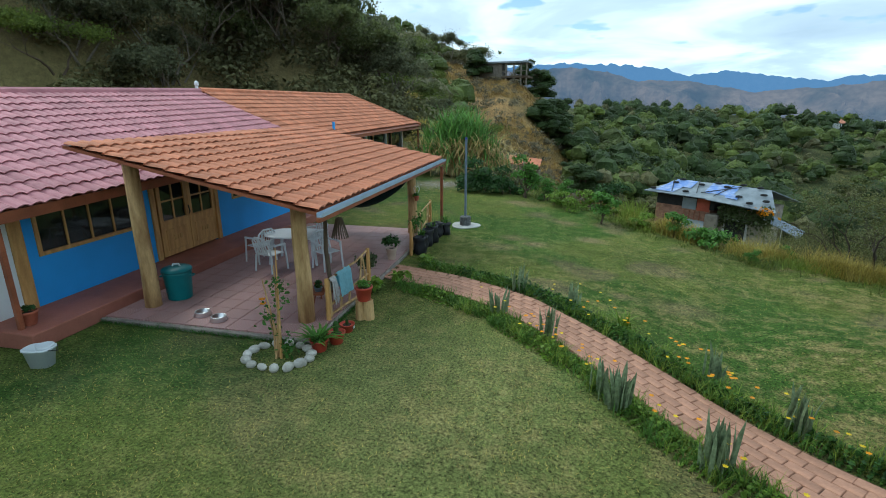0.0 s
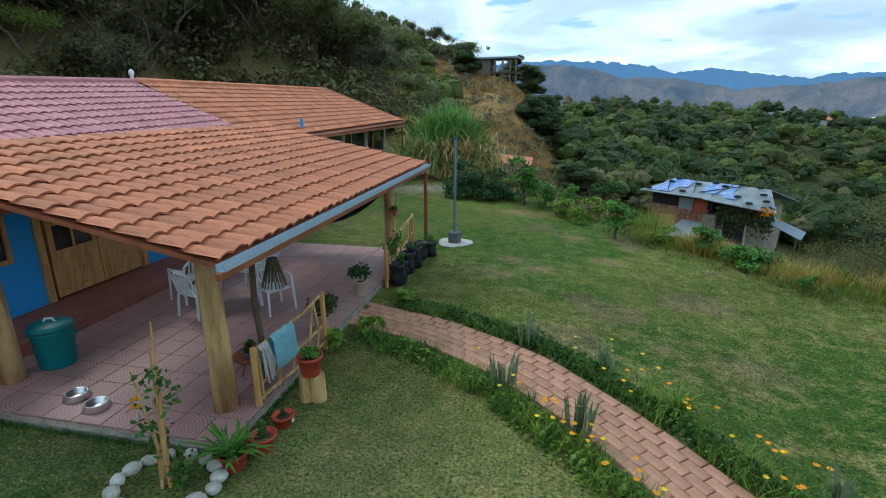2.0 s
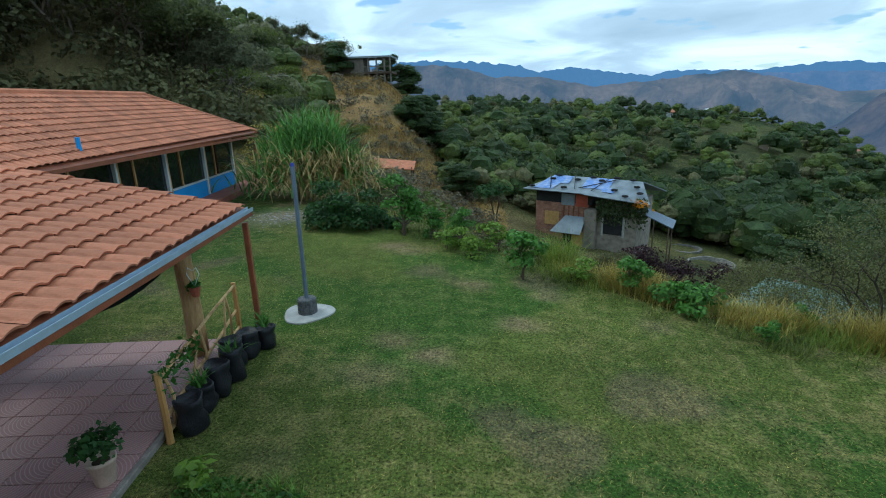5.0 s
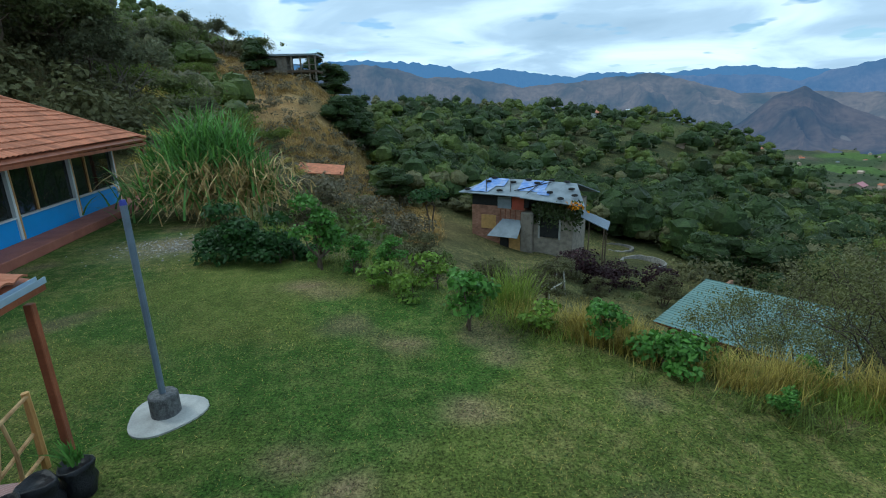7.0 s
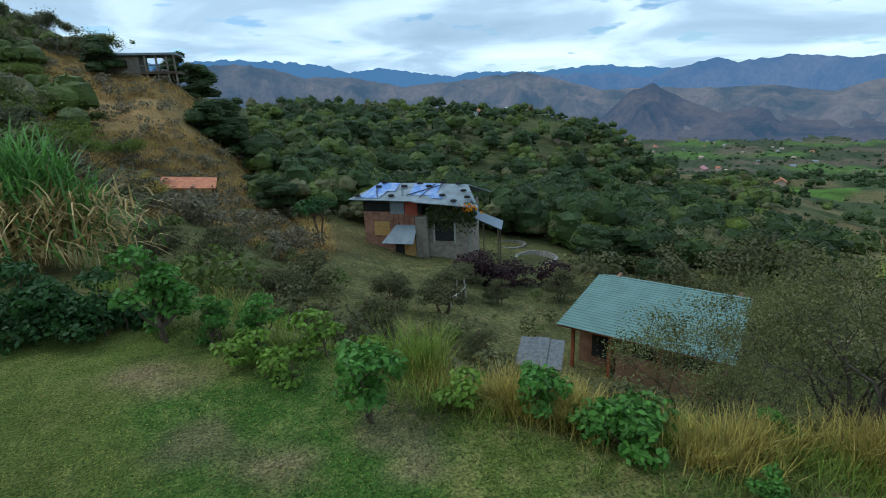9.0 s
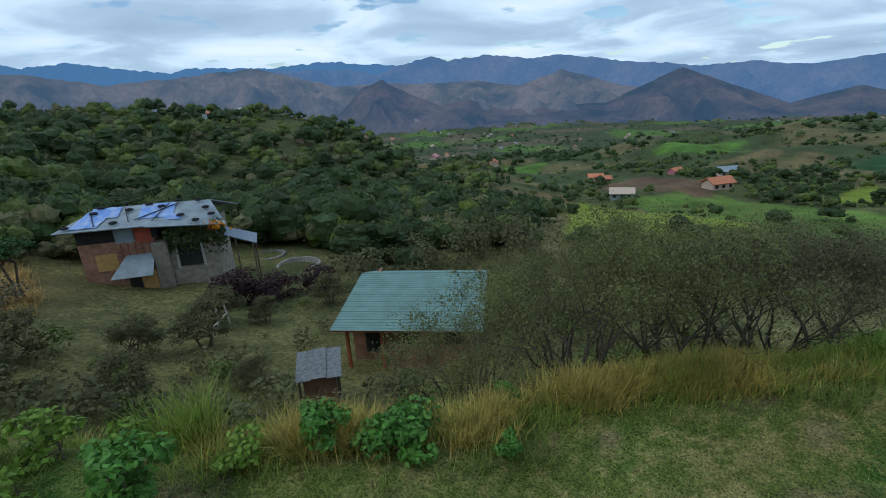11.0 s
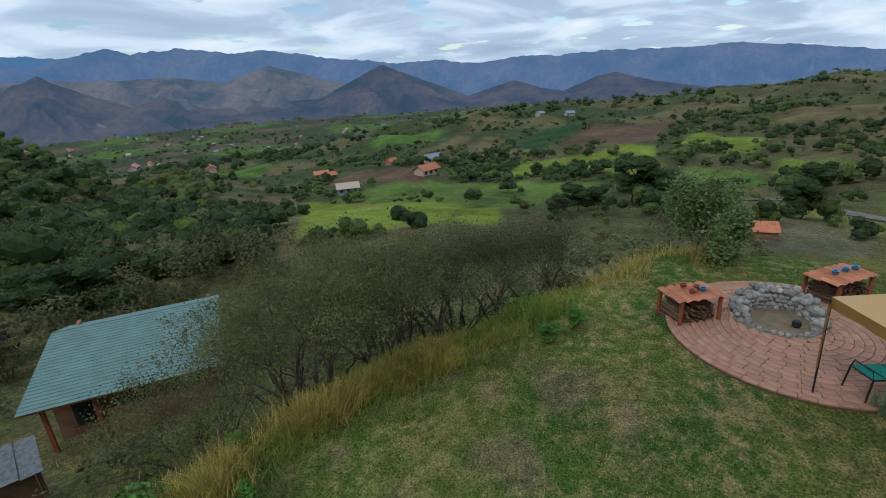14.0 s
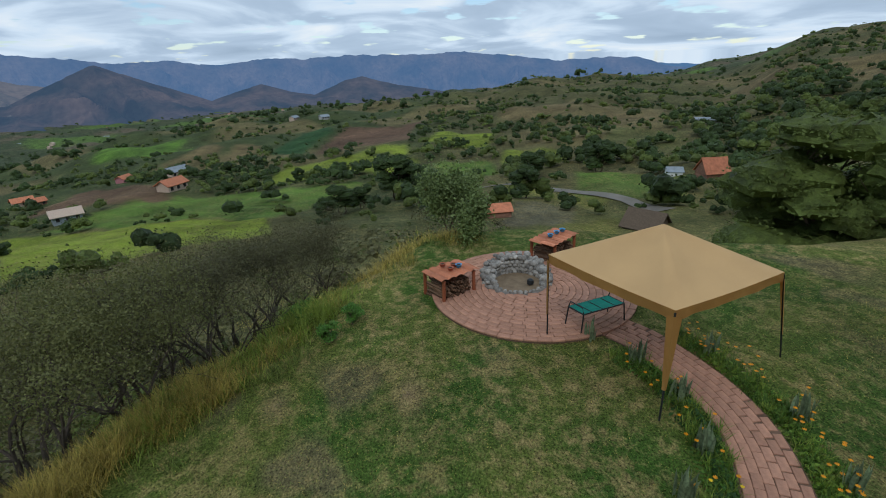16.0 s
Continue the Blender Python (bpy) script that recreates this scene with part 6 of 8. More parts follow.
# ---- fire-pit terrace ----
TX, TY, TR, PX, PY = 10.95, 7.9, 2.5, 11.4, 8.06
TZ = 0.1
terrace = thing("terrace", 0, 0, 0, 0, "round terrace of worn red clay pavers beside the lawn", "terrace", kind="structure")
bm = bmesh.new()
lathe(bm, [(TR, -0.4), (TR, 0.0), (0.01, 0.002)], 48, (TX, TY, TZ))
part("bed", bm, M_SAND, terrace)
rng = random.Random(21)
count, rest = 0, bmesh.new()
specs = []
r = TR - 0.07
ring_no = 0
while r > 0.12:
    n0 = max(4, int(2 * math.pi * r / 0.275))
    for k in range(n0):
        a = 2 * math.pi * (k + 0.5 * (ring_no % 2)) / n0
        x, y = TX + r * math.cos(a), TY + r * math.sin(a)
        if math.hypot(x - PX, y - PY) < 0.72:
            continue
        specs.append((x, y, math.degrees(a) + 90, ring_no))
    r -= 0.158
    ring_no += 1
specs.sort(key=lambda q: q[0] + 0.3 * abs(q[1] - TY))
for x, y, a, rn in specs:
    m = pose(x, y, TZ + 0.008 + rng.uniform(-0.003, 0.004), rng.uniform(-0.8, 0.8), rng.uniform(-0.8, 0.8), a + rng.uniform(-2, 2))
    if count < 300:
        ob = new("brick", brick_me[count % 3].data)
        ob.parent = terrace
        ob.matrix_basis = m
    else:
        geom = bmesh.ops.create_cube(rest, size=1)
        bmesh.ops.transform(rest, matrix=m @ Matrix.Diagonal((0.272, 0.146, 0.04, 1)), verts=geom["verts"])
    count += 1
part("bricks_rest", rest, M_BRICK, terrace)["kind"] = "stuff"

pit = thing("fire_pit", PX, PY, TZ, 0, "round fire pit of grey rubble stone with a raised back wall", "fire pit")
bm = bmesh.new()
lathe(bm, [(0.62, -0.1), (0.62, 0.012), (0.01, 0.02)], 24)
part("ash_floor", bm, material("sandy_ash", (0.22, 0.16, 0.10), 0.95, 0.3, 5, 50, 0.6), pit)
rng = random.Random(31)
stones = []
for k in range(3):
    bm = bmesh.new()
    bmesh.ops.create_icosphere(bm, subdivisions=2, radius=0.1)
    for v in bm.verts:
        d = 1 + 0.16 * math.sin(24 * v.co.x + 2 * k) + 0.14 * math.cos(27 * v.co.y + k) * math.sin(22 * v.co.z + k)
        v.co = Vector((v.co.x * 1.15 * d, v.co.y * 0.9 * d, v.co.z * 0.85 * d))
    me = bpy.data.meshes.new("stone")
    bm.to_mesh(me); bm.free()
    me.materials.append(M_PITSTONE)
    stones.append(me)
back_a = math.radians(-20)


def rim_tall(a):
    return 0.03 + 0.40 * (0.5 + 0.5 * math.cos(a - back_a)) ** 1.6


bm = bmesh.new()
core = []
for k in range(40):
    a = 2 * math.pi * k / 40
    h_, w_ = rim_tall(a), 0.08 + 0.45 * rim_tall(a)
    core.append([bm.verts.new((r * math.cos(a), r * math.sin(a), z)) for r, z in ((0.64, -0.05), (0.66, h_), (0.66 + w_, h_ * 0.92), (0.72 + w_, -0.05))])
for k in range(40):
    for j in range(3):
        bm.faces.new((core[k][j], core[(k + 1) % 40][j], core[(k + 1) % 40][j + 1], core[k][j + 1]))
part("mortar", bm, material("grey_mortar", (0.22, 0.20, 0.175), 0.95, 0.3, 6, 50, 0.6), pit)
for layer in range(5):
    n0 = 34
    for k in range(n0):
        a = 2 * math.pi * (k + 0.5 * (layer % 2)) / n0
        h_ = rim_tall(a)
        if layer * 0.095 > h_:
            continue
        top_layer = (layer + 1) * 0.095 > h_
        w_ = 0.08 + 0.45 * h_
        spots_ = [0.655, 0.70 + w_] + ([0.68 + w_ * 0.5] if top_layer and h_ > 0.1 else [])
        if h_ < 0.08:
            spots_ = [0.69]
        for rr in spots_:
            ob = new("stone", stones[rng.randrange(3)])
            ob.parent = pit
            zz = 0.03 + layer * 0.095 + (0.02 if top_layer else 0)
            ob.matrix_basis = pose(rr * math.cos(a), rr * math.sin(a), zz + rng.uniform(-0.012, 0.012), rng.uniform(-20, 20), rng.uniform(-20, 20), rng.uniform(0, 360)) @ Matrix.Scale(rng.uniform(0.62, 0.95) * (0.72 if h_ < 0.08 else 1), 4)
bm = bmesh.new()
lathe(bm, [(0.05, 0.0), (0.09, 0.04), (0.08, 0.14), (0.03, 0.17)], 9, (-0.28, -0.22, 0.02))
part("charred_log", bm, M_BLACK, pit)


def wood_stand(cx, cy, turn, sx, sy, h, seed, label):
    z = height(cx, cy)
    ob = thing("firewood_stand", cx, cy, z, turn, label, "shelter", "firewood shelters")
    for px_ in (-1, 1):
        for py_ in (-1, 1):
            bm = bmesh.new()
            tube(bm, [(px_ * sx * 0.46, py_ * sy * 0.46, -0.05), (px_ * sx * 0.45, py_ * sy * 0.45, h - 0.03)], 0.045, 7)
            part("leg", bm, M_REDWOOD, ob)
    for py_ in (-1, 1):
        part("beam", boxes((-sx * 0.5, py_ * sy * 0.45 - 0.03, h - 0.06, sx * 0.5, py_ * sy * 0.45 + 0.03, h - 0.005)), M_REDWOOD, ob)
    fr = roof_frame((-sx * 0.55, -sy * 0.5 - 0.05, h + 0.02), (1, 0, -0.03), (0, 1, 0))
    tiles_joined("roof_tiles", fr, max(2, round(sx * 1.1 / TILE_L)), round((sy + 0.1) / TILE_W), M_TILE, ob, seed=seed)
    rg = random.Random(seed)
    logs = bmesh.new()
    for k in range(170):
        y0, z0 = rg.uniform(-sy * 0.42, sy * 0.42), rg.uniform(0.03, h * 0.72)
        x0 = rg.uniform(-sx * 0.12, sx * 0.12)
        tube(logs, [(x0 - sx * 0.36, y0, z0), (x0 + sx * 0.36, y0 + rg.uniform(-0.06, 0.06), z0 + rg.uniform(-0.04, 0.04))], rg.uniform(0.018, 0.038), 5)
    part("firewood", logs, M_FIREWOOD, ob)["kind"] = "stuff"
    return ob


w1 = wood_stand(11.6, 9.85, -65, 0.82, 1.05, 0.62, 1, "low clay-tiled shelter over stacked firewood")
w1.matrix_basis = pose(11.6, 9.85, height(11.6, 9.85), 0, 0, 19)
wood_stand(12.6, 6.29, 28, 0.82, 1.2, 0.64, 2, "clay-tiled shelter over stacked firewood by the fire pit")
M_BLUEPOT = material("blue_glazed_pot", (0.06, 0.28, 0.55), 0.3, 0.15, 5, 50, 0.05)
for k, (x, y, dz, mat) in enumerate(((11.52, 9.63, 0.71, M_BLUEPOT), (11.42, 9.88, 0.71, M_TERRA), (11.72, 9.98, 0.71, M_TERRA), (11.62, 9.73, 0.71, M_TERRA), (12.45, 6.49, 0.73, M_BLUEPOT), (12.6, 6.19, 0.73, M_BLUEPOT), (12.7, 5.94, 0.73, M_BLUEPOT))):
    q = pot("clay_bowl", x, y, height(x, y) + dz, 0.085, 0.08, mat, "small glazed bowl on the tiled shelter" if mat is M_BLUEPOT else "small clay bowl on the tiled shelter", "bowl")

bench = thing("bench", 8.91, 7.48, TZ + 0.015, 0, "low black metal bench with teal woven cord seat", "bench")
U, V = Vector((0.09, -1.08, 0)), Vector((0.43, 0.08, 0))
o = -(U + V) / 2
H = Vector((0, 0, 0.42))
cs = [o, o + U, o + U + V, o + V]
for k in range(4):
    bm = bmesh.new()
    tube(bm, [cs[k] * 1.08, cs[k] + H], 0.016, 6)
    part("leg", bm, M_BLACK, bench)
    bm = bmesh.new()
    tube(bm, [cs[k] + H, cs[(k + 1) % 4] + H], 0.016, 6)
    part("rail", bm, M_BLACK, bench)
for sgn in (0, 1):
    a = o + (U if sgn else Vector((0, 0, 0)))
    bm = bmesh.new()
    tube(bm, [a + H, a + H + V * 0.1 + Vector((0, 0, 0.14)), a + H + V * 0.9 + Vector((0, 0, 0.14)), a + H + V], 0.013, 6)
    part("armrest", bm, M_BLACK, bench)
M_CORD = material("teal_plastic_cord", (0.01, 0.33, 0.24), 0.5, 0.15, 10, 60, 0.2)
for k in range(26):
    s = (k + 0.5) / 26
    bm = bmesh.new()
    tube(bm, [o + U * s + H, o + U * s + V * 0.5 + H - Vector((0, 0, 0.015)), o + U * s + V + H], 0.0195, 5)
    part("cord", bm, M_CORD, bench)
for k in (5, 12, 20):
    s = k / 26
    bm = bmesh.new()
    tube(bm, [o + U * s + H + Vector((0, 0, 0.012)), o + U * s + V * 0.5 + H + Vector((0, 0, 0.012)), o + U * s + V + H + Vector((0, 0, 0.012))], 0.009, 5)
    part("strap", bm, M_BLACK, bench)

# ---- gazebo tent ----
tent = thing("gazebo_tent", 0, 0, 0, 0, "tan pop-up gazebo tent with a mustard valance on the lawn", "tent")
tops = [Vector((8.72, 8.85, 2.0)), Vector((6.05, 8.31, 2.0)), Vector((6.41, 5.64, 2.0)), Vector((9.04, 6.23, 2.0))]
feet = [Vector((8.86, 8.69, 0)), Vector((6.01, 8.33, 0)), Vector((6.55, 4.98, 0)), Vector((9.27, 5.75, 0))]
peak = sum(tops, Vector()) / 4 + Vector((0.02, 0, 0.74))
bm = bmesh.new()
N = 10
for a, b in zip(tops, tops[1:] + tops[:1]):
    grid = []
    for i in range(N + 1):
        s = i / N
        row = []
        for j in range(N + 1):
            t = j / N
            e = a.lerp(b, t)
            q = e.lerp(peak, s)
            q.z -= 0.06 * math.sin(math.pi * s) * math.sin(math.pi * t) + 0.03 * (1 - s) * math.sin(math.pi * t)
            row.append(bm.verts.new(q))
        grid.append(row)
    for i in range(N):
        for j in range(N):
            bm.faces.new((grid[i][j], grid[i][j + 1], grid[i + 1][j + 1], grid[i + 1][j]))
bmesh.ops.remove_doubles(bm, verts=bm.verts[:], dist=0.002)
bmesh.ops.recalc_face_normals(bm, faces=bm.faces[:])
part("canopy", bm, M_CANVAS, tent, smooth=True)
for a, b in zip(tops, tops[1:] + tops[:1]):
    bm = bmesh.new()
    prev = None
    for j in range(13):
        t = j / 12
        q = a.lerp(b, t)
        q.z -= 0.03 * math.sin(math.pi * t)
        n_ = (b - a).cross(Vector((0, 0, 1))).normalized() * 0.012 * math.sin(j * 2.2)
        row = [bm.verts.new(q), bm.verts.new(q + n_ - Vector((0, 0, 0.17 + 0.012 * math.sin(j * 1.7))))]
        if prev:
            bm.faces.new((prev[0], row[0], row[1], prev[1]))
        prev = row
    bmesh.ops.solidify(bm, geom=bm.faces[:], thickness=0.006)
    part("valance", bm, M_VALANCE, tent)
for f, t in zip(feet, tops):
    z = height(f.x, f.y)
    f = Vector((f.x, f.y, z - 0.01))
    bm = bmesh.new()
    tube(bm, [f, t - Vector((0, 0, 0.04))], 0.017, 6)
    part("leg", bm, M_BLACK, tent, "thin black steel leg")
    # canvas sleeve that tapers down the leg
    mid_ = (tops[0] + tops[2]) / 2
    inn = Vector((mid_.x - t.x, mid_.y - t.y, 0)).normalized()
    sd = Vector((-inn.y, inn.x, 0))
    bm = bmesh.new()
    low_ = f.lerp(t, 0.30)
    ring_a = [bm.verts.new(t + sd * 0.11 + inn * 0.02 - Vector((0, 0, 0.1))), bm.verts.new(t - inn * 0.025 - Vector((0, 0, 0.1))), bm.verts.new(t - sd * 0.11 + inn * 0.02 - Vector((0, 0, 0.1)))]
    ring_b = [bm.verts.new(low_ + sd * 0.035), bm.verts.new(low_ - inn * 0.025), bm.verts.new(low_ - sd * 0.035)]
    for k in range(2):
        bm.faces.new((ring_a[k], ring_a[k + 1], ring_b[k + 1], ring_b[k]))
    bmesh.ops.solidify(bm, geom=bm.faces[:], thickness=0.006)
    part("leg_sleeve", bm, M_VALANCE, tent)

# ---- brick house in the hollow ----
def brickwork(m, scale):
    nt = m.node_tree
    bs = nt.nodes["Principled BSDF"]
    br = nt.nodes.new("ShaderNodeTexBrick")
    br.inputs["Scale"].default_value = scale
    br.inputs["Mortar Size"].default_value = 0.012
    br.inputs["Color1"].default_value, br.inputs["Color2"].default_value, br.inputs["Mortar"].default_value = (1, 1, 1, 1), (0.7, 0.66, 0.62, 1), (0.75, 0.72, 0.68, 1)
    tc = nt.nodes.new("ShaderNodeTexCoord")
    mp = nt.nodes.new("ShaderNodeMapping")
    mp.inputs["Rotation"].default_value = (radians(90), 0, 0)
    nt.links.new(tc.outputs["Object"], mp.inputs[0])
    nt.links.new(mp.outputs[0], br.inputs["Vector"])
    mx = nt.nodes.new("ShaderNodeMixRGB")
    mx.blend_type = "MULTIPLY"
    mx.inputs[0].default_value = 1.0
    nt.links.new(bs.inputs["Base Color"].links[0].from_socket, mx.inputs[1])
    nt.links.new(br.outputs[0], mx.inputs[2])
    nt.links.new(mx.outputs[0], bs.inputs["Base Color"])


brickwork(M_HBRICK, 1.6)
bh = thing("brick_house", 12.2, 68.0, -6.0, -36.9, "weathered two-storey brick and stone house with a patched sheet roof", "house")
part("wall", boxes((0.8, 0.8, -8.5, 7.2, 7.5, -1.5)), M_HBRICK, bh, "rough red brick lower wall")
part("wall", boxes((0.82, 0.82, -1.49, 7.6, 7.5, -0.1)), M_DARK, bh, "dark timber upper wall")
part("panel", boxes((5.7, 0.7, -1.75, 7.1, 0.81, -0.35)), material("faded_red_cloth", (0.42, 0.10, 0.06), 0.9, 0.2, 2, 20, 0.2), bh, "faded red hanging panel")
part("panel", boxes((4.0, 0.7, -1.7, 5.6, 0.81, -0.4)), M_FIBRO, bh)
part("stone_pier", boxes((6.9, 0.2, -8.5, 8.3, 1.6, -1.9), bevel=0.1), M_HSTONE, bh, "rubble stone pier")
part("wall", boxes((8.31, 0.9, -8.5, 12.6, 7.4, -0.9)), M_HSTONE, bh, "plastered rubble stone wall")
part("window", boxes((9.0, 0.78, -4.6, 11.1, 0.89, -2.3)), M_DARK, bh)
for u0, u1, z0, z1 in ((8.8, 9.0, -4.8, -2.1), (11.1, 11.3, -4.8, -2.1), (9.0, 11.1, -2.3, -2.1)):
    part("window_frame", boxes((u0, 0.74, z0, u1, 0.9, z1)), M_CONCRETE, bh)
part("shutter", boxes((2.0, 0.72, -4.2, 3.8, 0.79, -2.6)), M_PALEWOOD, bh, "new pine shutter")
part("door", boxes((5.6, 0.3, -6.4, 7.3, 0.42, -4.5)), M_PALEWOOD, bh, "new pine boarding")
part("awning_wall", boxes((4.5, 0.3, -6.6, 5.5, 0.4, -4.6)), M_DARK, bh)
slab("awning", ((3.4, -1.0, -4.6), (7.0, -1.0, -4.6), (7.0, 0.75, -2.9), (4.6, 0.75, -2.9)), 0.06, M_FIBRO, bh)["label"] = "grey sheet awning"
for k in range(5):
    part("window_bar", boxes((4.3 + 0.6 * k, 0.7, -3.0, 4.36 + 0.6 * k, 0.78, -1.8)), M_REDWOOD, bh)
slab("roof_sheet", ((-0.6, 0, 0.0), (7.0, -0.3, -0.05), (7.0, 3.6, 1.25), (2.2, 3.6, 1.2)), 0.1, M_FIBRO, bh)
slab("roof_sheet", ((7.01, -0.5, -0.1), (13.9, 0.2, -0.75), (12.2, 3.6, 1.1), (7.01, 3.6, 1.25)), 0.1, M_FIBRO, bh)
slab("roof_sheet", ((12.3, 3.6, 1.1), (2.2, 3.61, 1.2), (-0.6, 8.4, -0.3), (13.9, 8.4, -0.5)), 0.1, M_FIBRO, bh)
def on_roof(u, v):
    return -0.02 + 0.345 * (v + 0.1) - (0.09 * max(0, u - 7.5) * max(0, 1 - v / 3.6))
for k, (u0, u1, v0, v1) in enumerate(((0.6, 2.9, 0.2, 3.0), (1.9, 4.4, 1.6, 3.4), (6.2, 9.2, 0.9, 3.3), (8.6, 9.9, 0.5, 1.4))):
    bm = bmesh.new()
    grid = [[bm.verts.new((u0 + (u1 - u0) * i / 6 + (0.35 * (v0 + (v1 - v0) * j / 6) if k == 0 else 0), v0 + (v1 - v0) * j / 6, on_roof(u0 + (u1 - u0) * i / 6, v0 + (v1 - v0) * j / 6) + 0.1 + 0.03 * math.sin(i * 2 + j * 3 + k))) for j in range(7)] for i in range(7)]
    for i in range(6):
        for j in range(6):
            bm.faces.new((grid[i][j], grid[i + 1][j], grid[i + 1][j + 1], grid[i][j + 1]))
    part("tarpaulin", bm, M_TARP, bh, "wrinkled blue tarpaulin")
for k, (u, v) in enumerate(((0.4, 0.4), (2.2, 2.4), (2.6, 3.3), (4.3, 0.5), (5.2, 2.5), (6.8, 3.2), (8.0, 2.6), (9.4, 3.4), (9.9, 1.0), (11.2, 3.2), (12.0, 2.0), (12.6, 1.0), (11.3, 0.2))):
    bm = bmesh.new()
    n0, ringsn = 14, 8
    vs = [[bm.verts.new((u + (0.26 + 0.1 * math.cos(b)) * math.cos(a), v + (0.26 + 0.1 * math.cos(b)) * math.sin(a), on_roof(u, v) + 0.2 + 0.1 * math.sin(b))) for b in (2 * math.pi * j / ringsn for j in range(ringsn))] for a in (2 * math.pi * i / n0 for i in range(n0))]
    for i in range(n0):
        for j in range(ringsn):
            bm.faces.new((vs[i][j], vs[(i + 1) % n0][j], vs[(i + 1) % n0][(j + 1) % ringsn], vs[i][(j + 1) % ringsn]))
    part("tyre", bm, M_TYRE, bh)
for k, (u0, v0, u1, v1) in enumerate(((1.6, 3.3, 2.8, 0.2), (4.6, 3.4, 5.6, 0.4), (7.6, 0.2, 8.6, 3.0), (6.0, 0.6, 9.4, 2.9))):
    bm = bmesh.new()
    tube(bm, [(u0, v0, on_roof(u0, v0) + 0.2), (u1, v1, on_roof(u1, v1) + 0.2)], 0.05, 5)
    part("weight_bar", bm, M_BLACK, bh)
slab("lean_to", ((12.7, 0.8, -1.7), (16.4, -0.2, -2.9), (16.2, 2.4, -2.6), (12.7, 3.0, -1.5)), 0.08, M_POLE, bh)["label"] = "dull grey sheet lean-to roof"
for u, v, z in ((16.0, -0.05, -2.9), (15.9, 2.2, -2.7), (14.4, 0.4, -2.3)):
    bm = bmesh.new()
    tube(bm, [(u, v, -8.0), (u, v, z)], 0.08, 6)
    part("post", bm, M_BARK, bh)
rng = np.random.RandomState(131)
ivy = np.stack([rng.uniform(8.2, 13.6, 1300), rng.normal(0.75, 0.25, 1300), rng.uniform(-2.4, -0.3, 1300) - 1.5 * rng.uniform(0, 1, 1300) ** 4], 1)
nn = rng.normal(size=ivy.shape) * 0.6 + np.array([0, -0.8, 0.2]); nn /= np.linalg.norm(nn, axis=1, keepdims=True)
fast_mesh("creeper", leaf_quads(ivy, nn, np.full(1300, 0.22), rng), 1300, M_LEAFOLIVE, bh, "dark creeper under the eave")
fl = np.stack([rng.normal(13.0, 0.5, 90), rng.normal(0.3, 0.2, 90), rng.normal(-0.75, 0.2, 90)], 1)
nn = rng.normal(size=fl.shape); nn /= np.linalg.norm(nn, axis=1, keepdims=True)
fast_mesh("orange_blossom", leaf_quads(fl, nn, np.full(90, 0.2), rng), 90, M_ORANGE, bh)
# stone-rimmed beds beside the house
for x, y, r in ((34.0, 71.5, 1.9), (33.0, 63.5, 2.4)):
    bed = thing("stone_bed", x, y, height(x, y), 0, "round garden bed rimmed with pale stones", "garden bed")
    bm = bmesh.new()
    lathe(bm, [(r + 0.2, -0.6), (r + 0.2, 0.18), (r - 0.1, 0.22), (r - 0.2, -0.5)], 22)
    for v in bm.verts:
        v.co.x *= 1 + 0.05 * math.sin(v.co.y * 9); v.co.z *= 1 + 0.3 * math.sin(v.co.x * 7)
    part("rim", bm, M_PITSTONE, bed)
for x, y in ((36, 78), (31, 76)):
    pl = thing("fence_post", x, y, height(x, y), 0, "thin pale post in the yard", "post")
    bm = bmesh.new()
    tube(bm, [(0, 0, -0.2), (0, 0, 3.2)], 0.07, 6)
    part("stake", bm, M_STONE, pl)
arch = thing("wooden_frame", 15.0, 46.2, height(15, 46.2), 30, "grey weathered wooden frame standing in the hollow", "frame")
for a, b in (((-1, 0, 0), (-1.1, 0, 2.0)), ((1, 0, 0), (0.9, 0.2, 2.2)), ((-1, 0, 1.0), (1, 0.1, 1.2)), ((-0.9, 0.9, 0), (-0.9, 0.9, 1.6)), ((0.9, 0.9, 0), (1.0, 0.9, 1.7)), ((-0.9, 0.9, 1.0), (0.95, 0.9, 1.0))):
    bm = bmesh.new()
    tube(bm, [a, b], 0.06, 5)
    part("pole", bm, M_STONE, arch)

# ---- green-roofed barn and shed ----
barn = thing("barn", 16.8, 36.0, -8.4, -58, "adobe barn with a pale green ribbed sheet roof", "barn")
L_, D_, R_ = 8.3, 7.2, 0.72
verts, faces, n0 = [], [], 24
for i in range(n0 + 1):
    s = i / n0
    z = R_ * s
    for u in (-0.3, L_ + 0.3):
        verts.append((u, D_ * s, z))
        verts.append((u, D_ * s, z + 0.022))
for i in range(n0):
    a, b = 4 * i, 4 * (i + 1)
    faces += [(a + 1, b, b + 2, a + 3), (b, b + 1, b + 3, b + 2)]
mesh("roof_sheet", verts, faces, M_TEALROOF, barn, "pale green ribbed roof sheets")
slab("roof_sheet", ((-0.3, D_, R_ + 0.05), (L_ + 0.3, D_, R_ + 0.05), (L_ + 0.3, D_ + 3.4, -0.4), (-0.3, D_ + 3.4, -0.4)), 0.05, M_TEALROOF, barn)
slab("ceiling_board", ((-0.25, 0.05, -0.06), (L_ + 0.25, 0.05, -0.06), (L_ + 0.25, D_, R_ - 0.06), (-0.25, D_, R_ - 0.06)), 0.05, M_REDWOOD, barn)
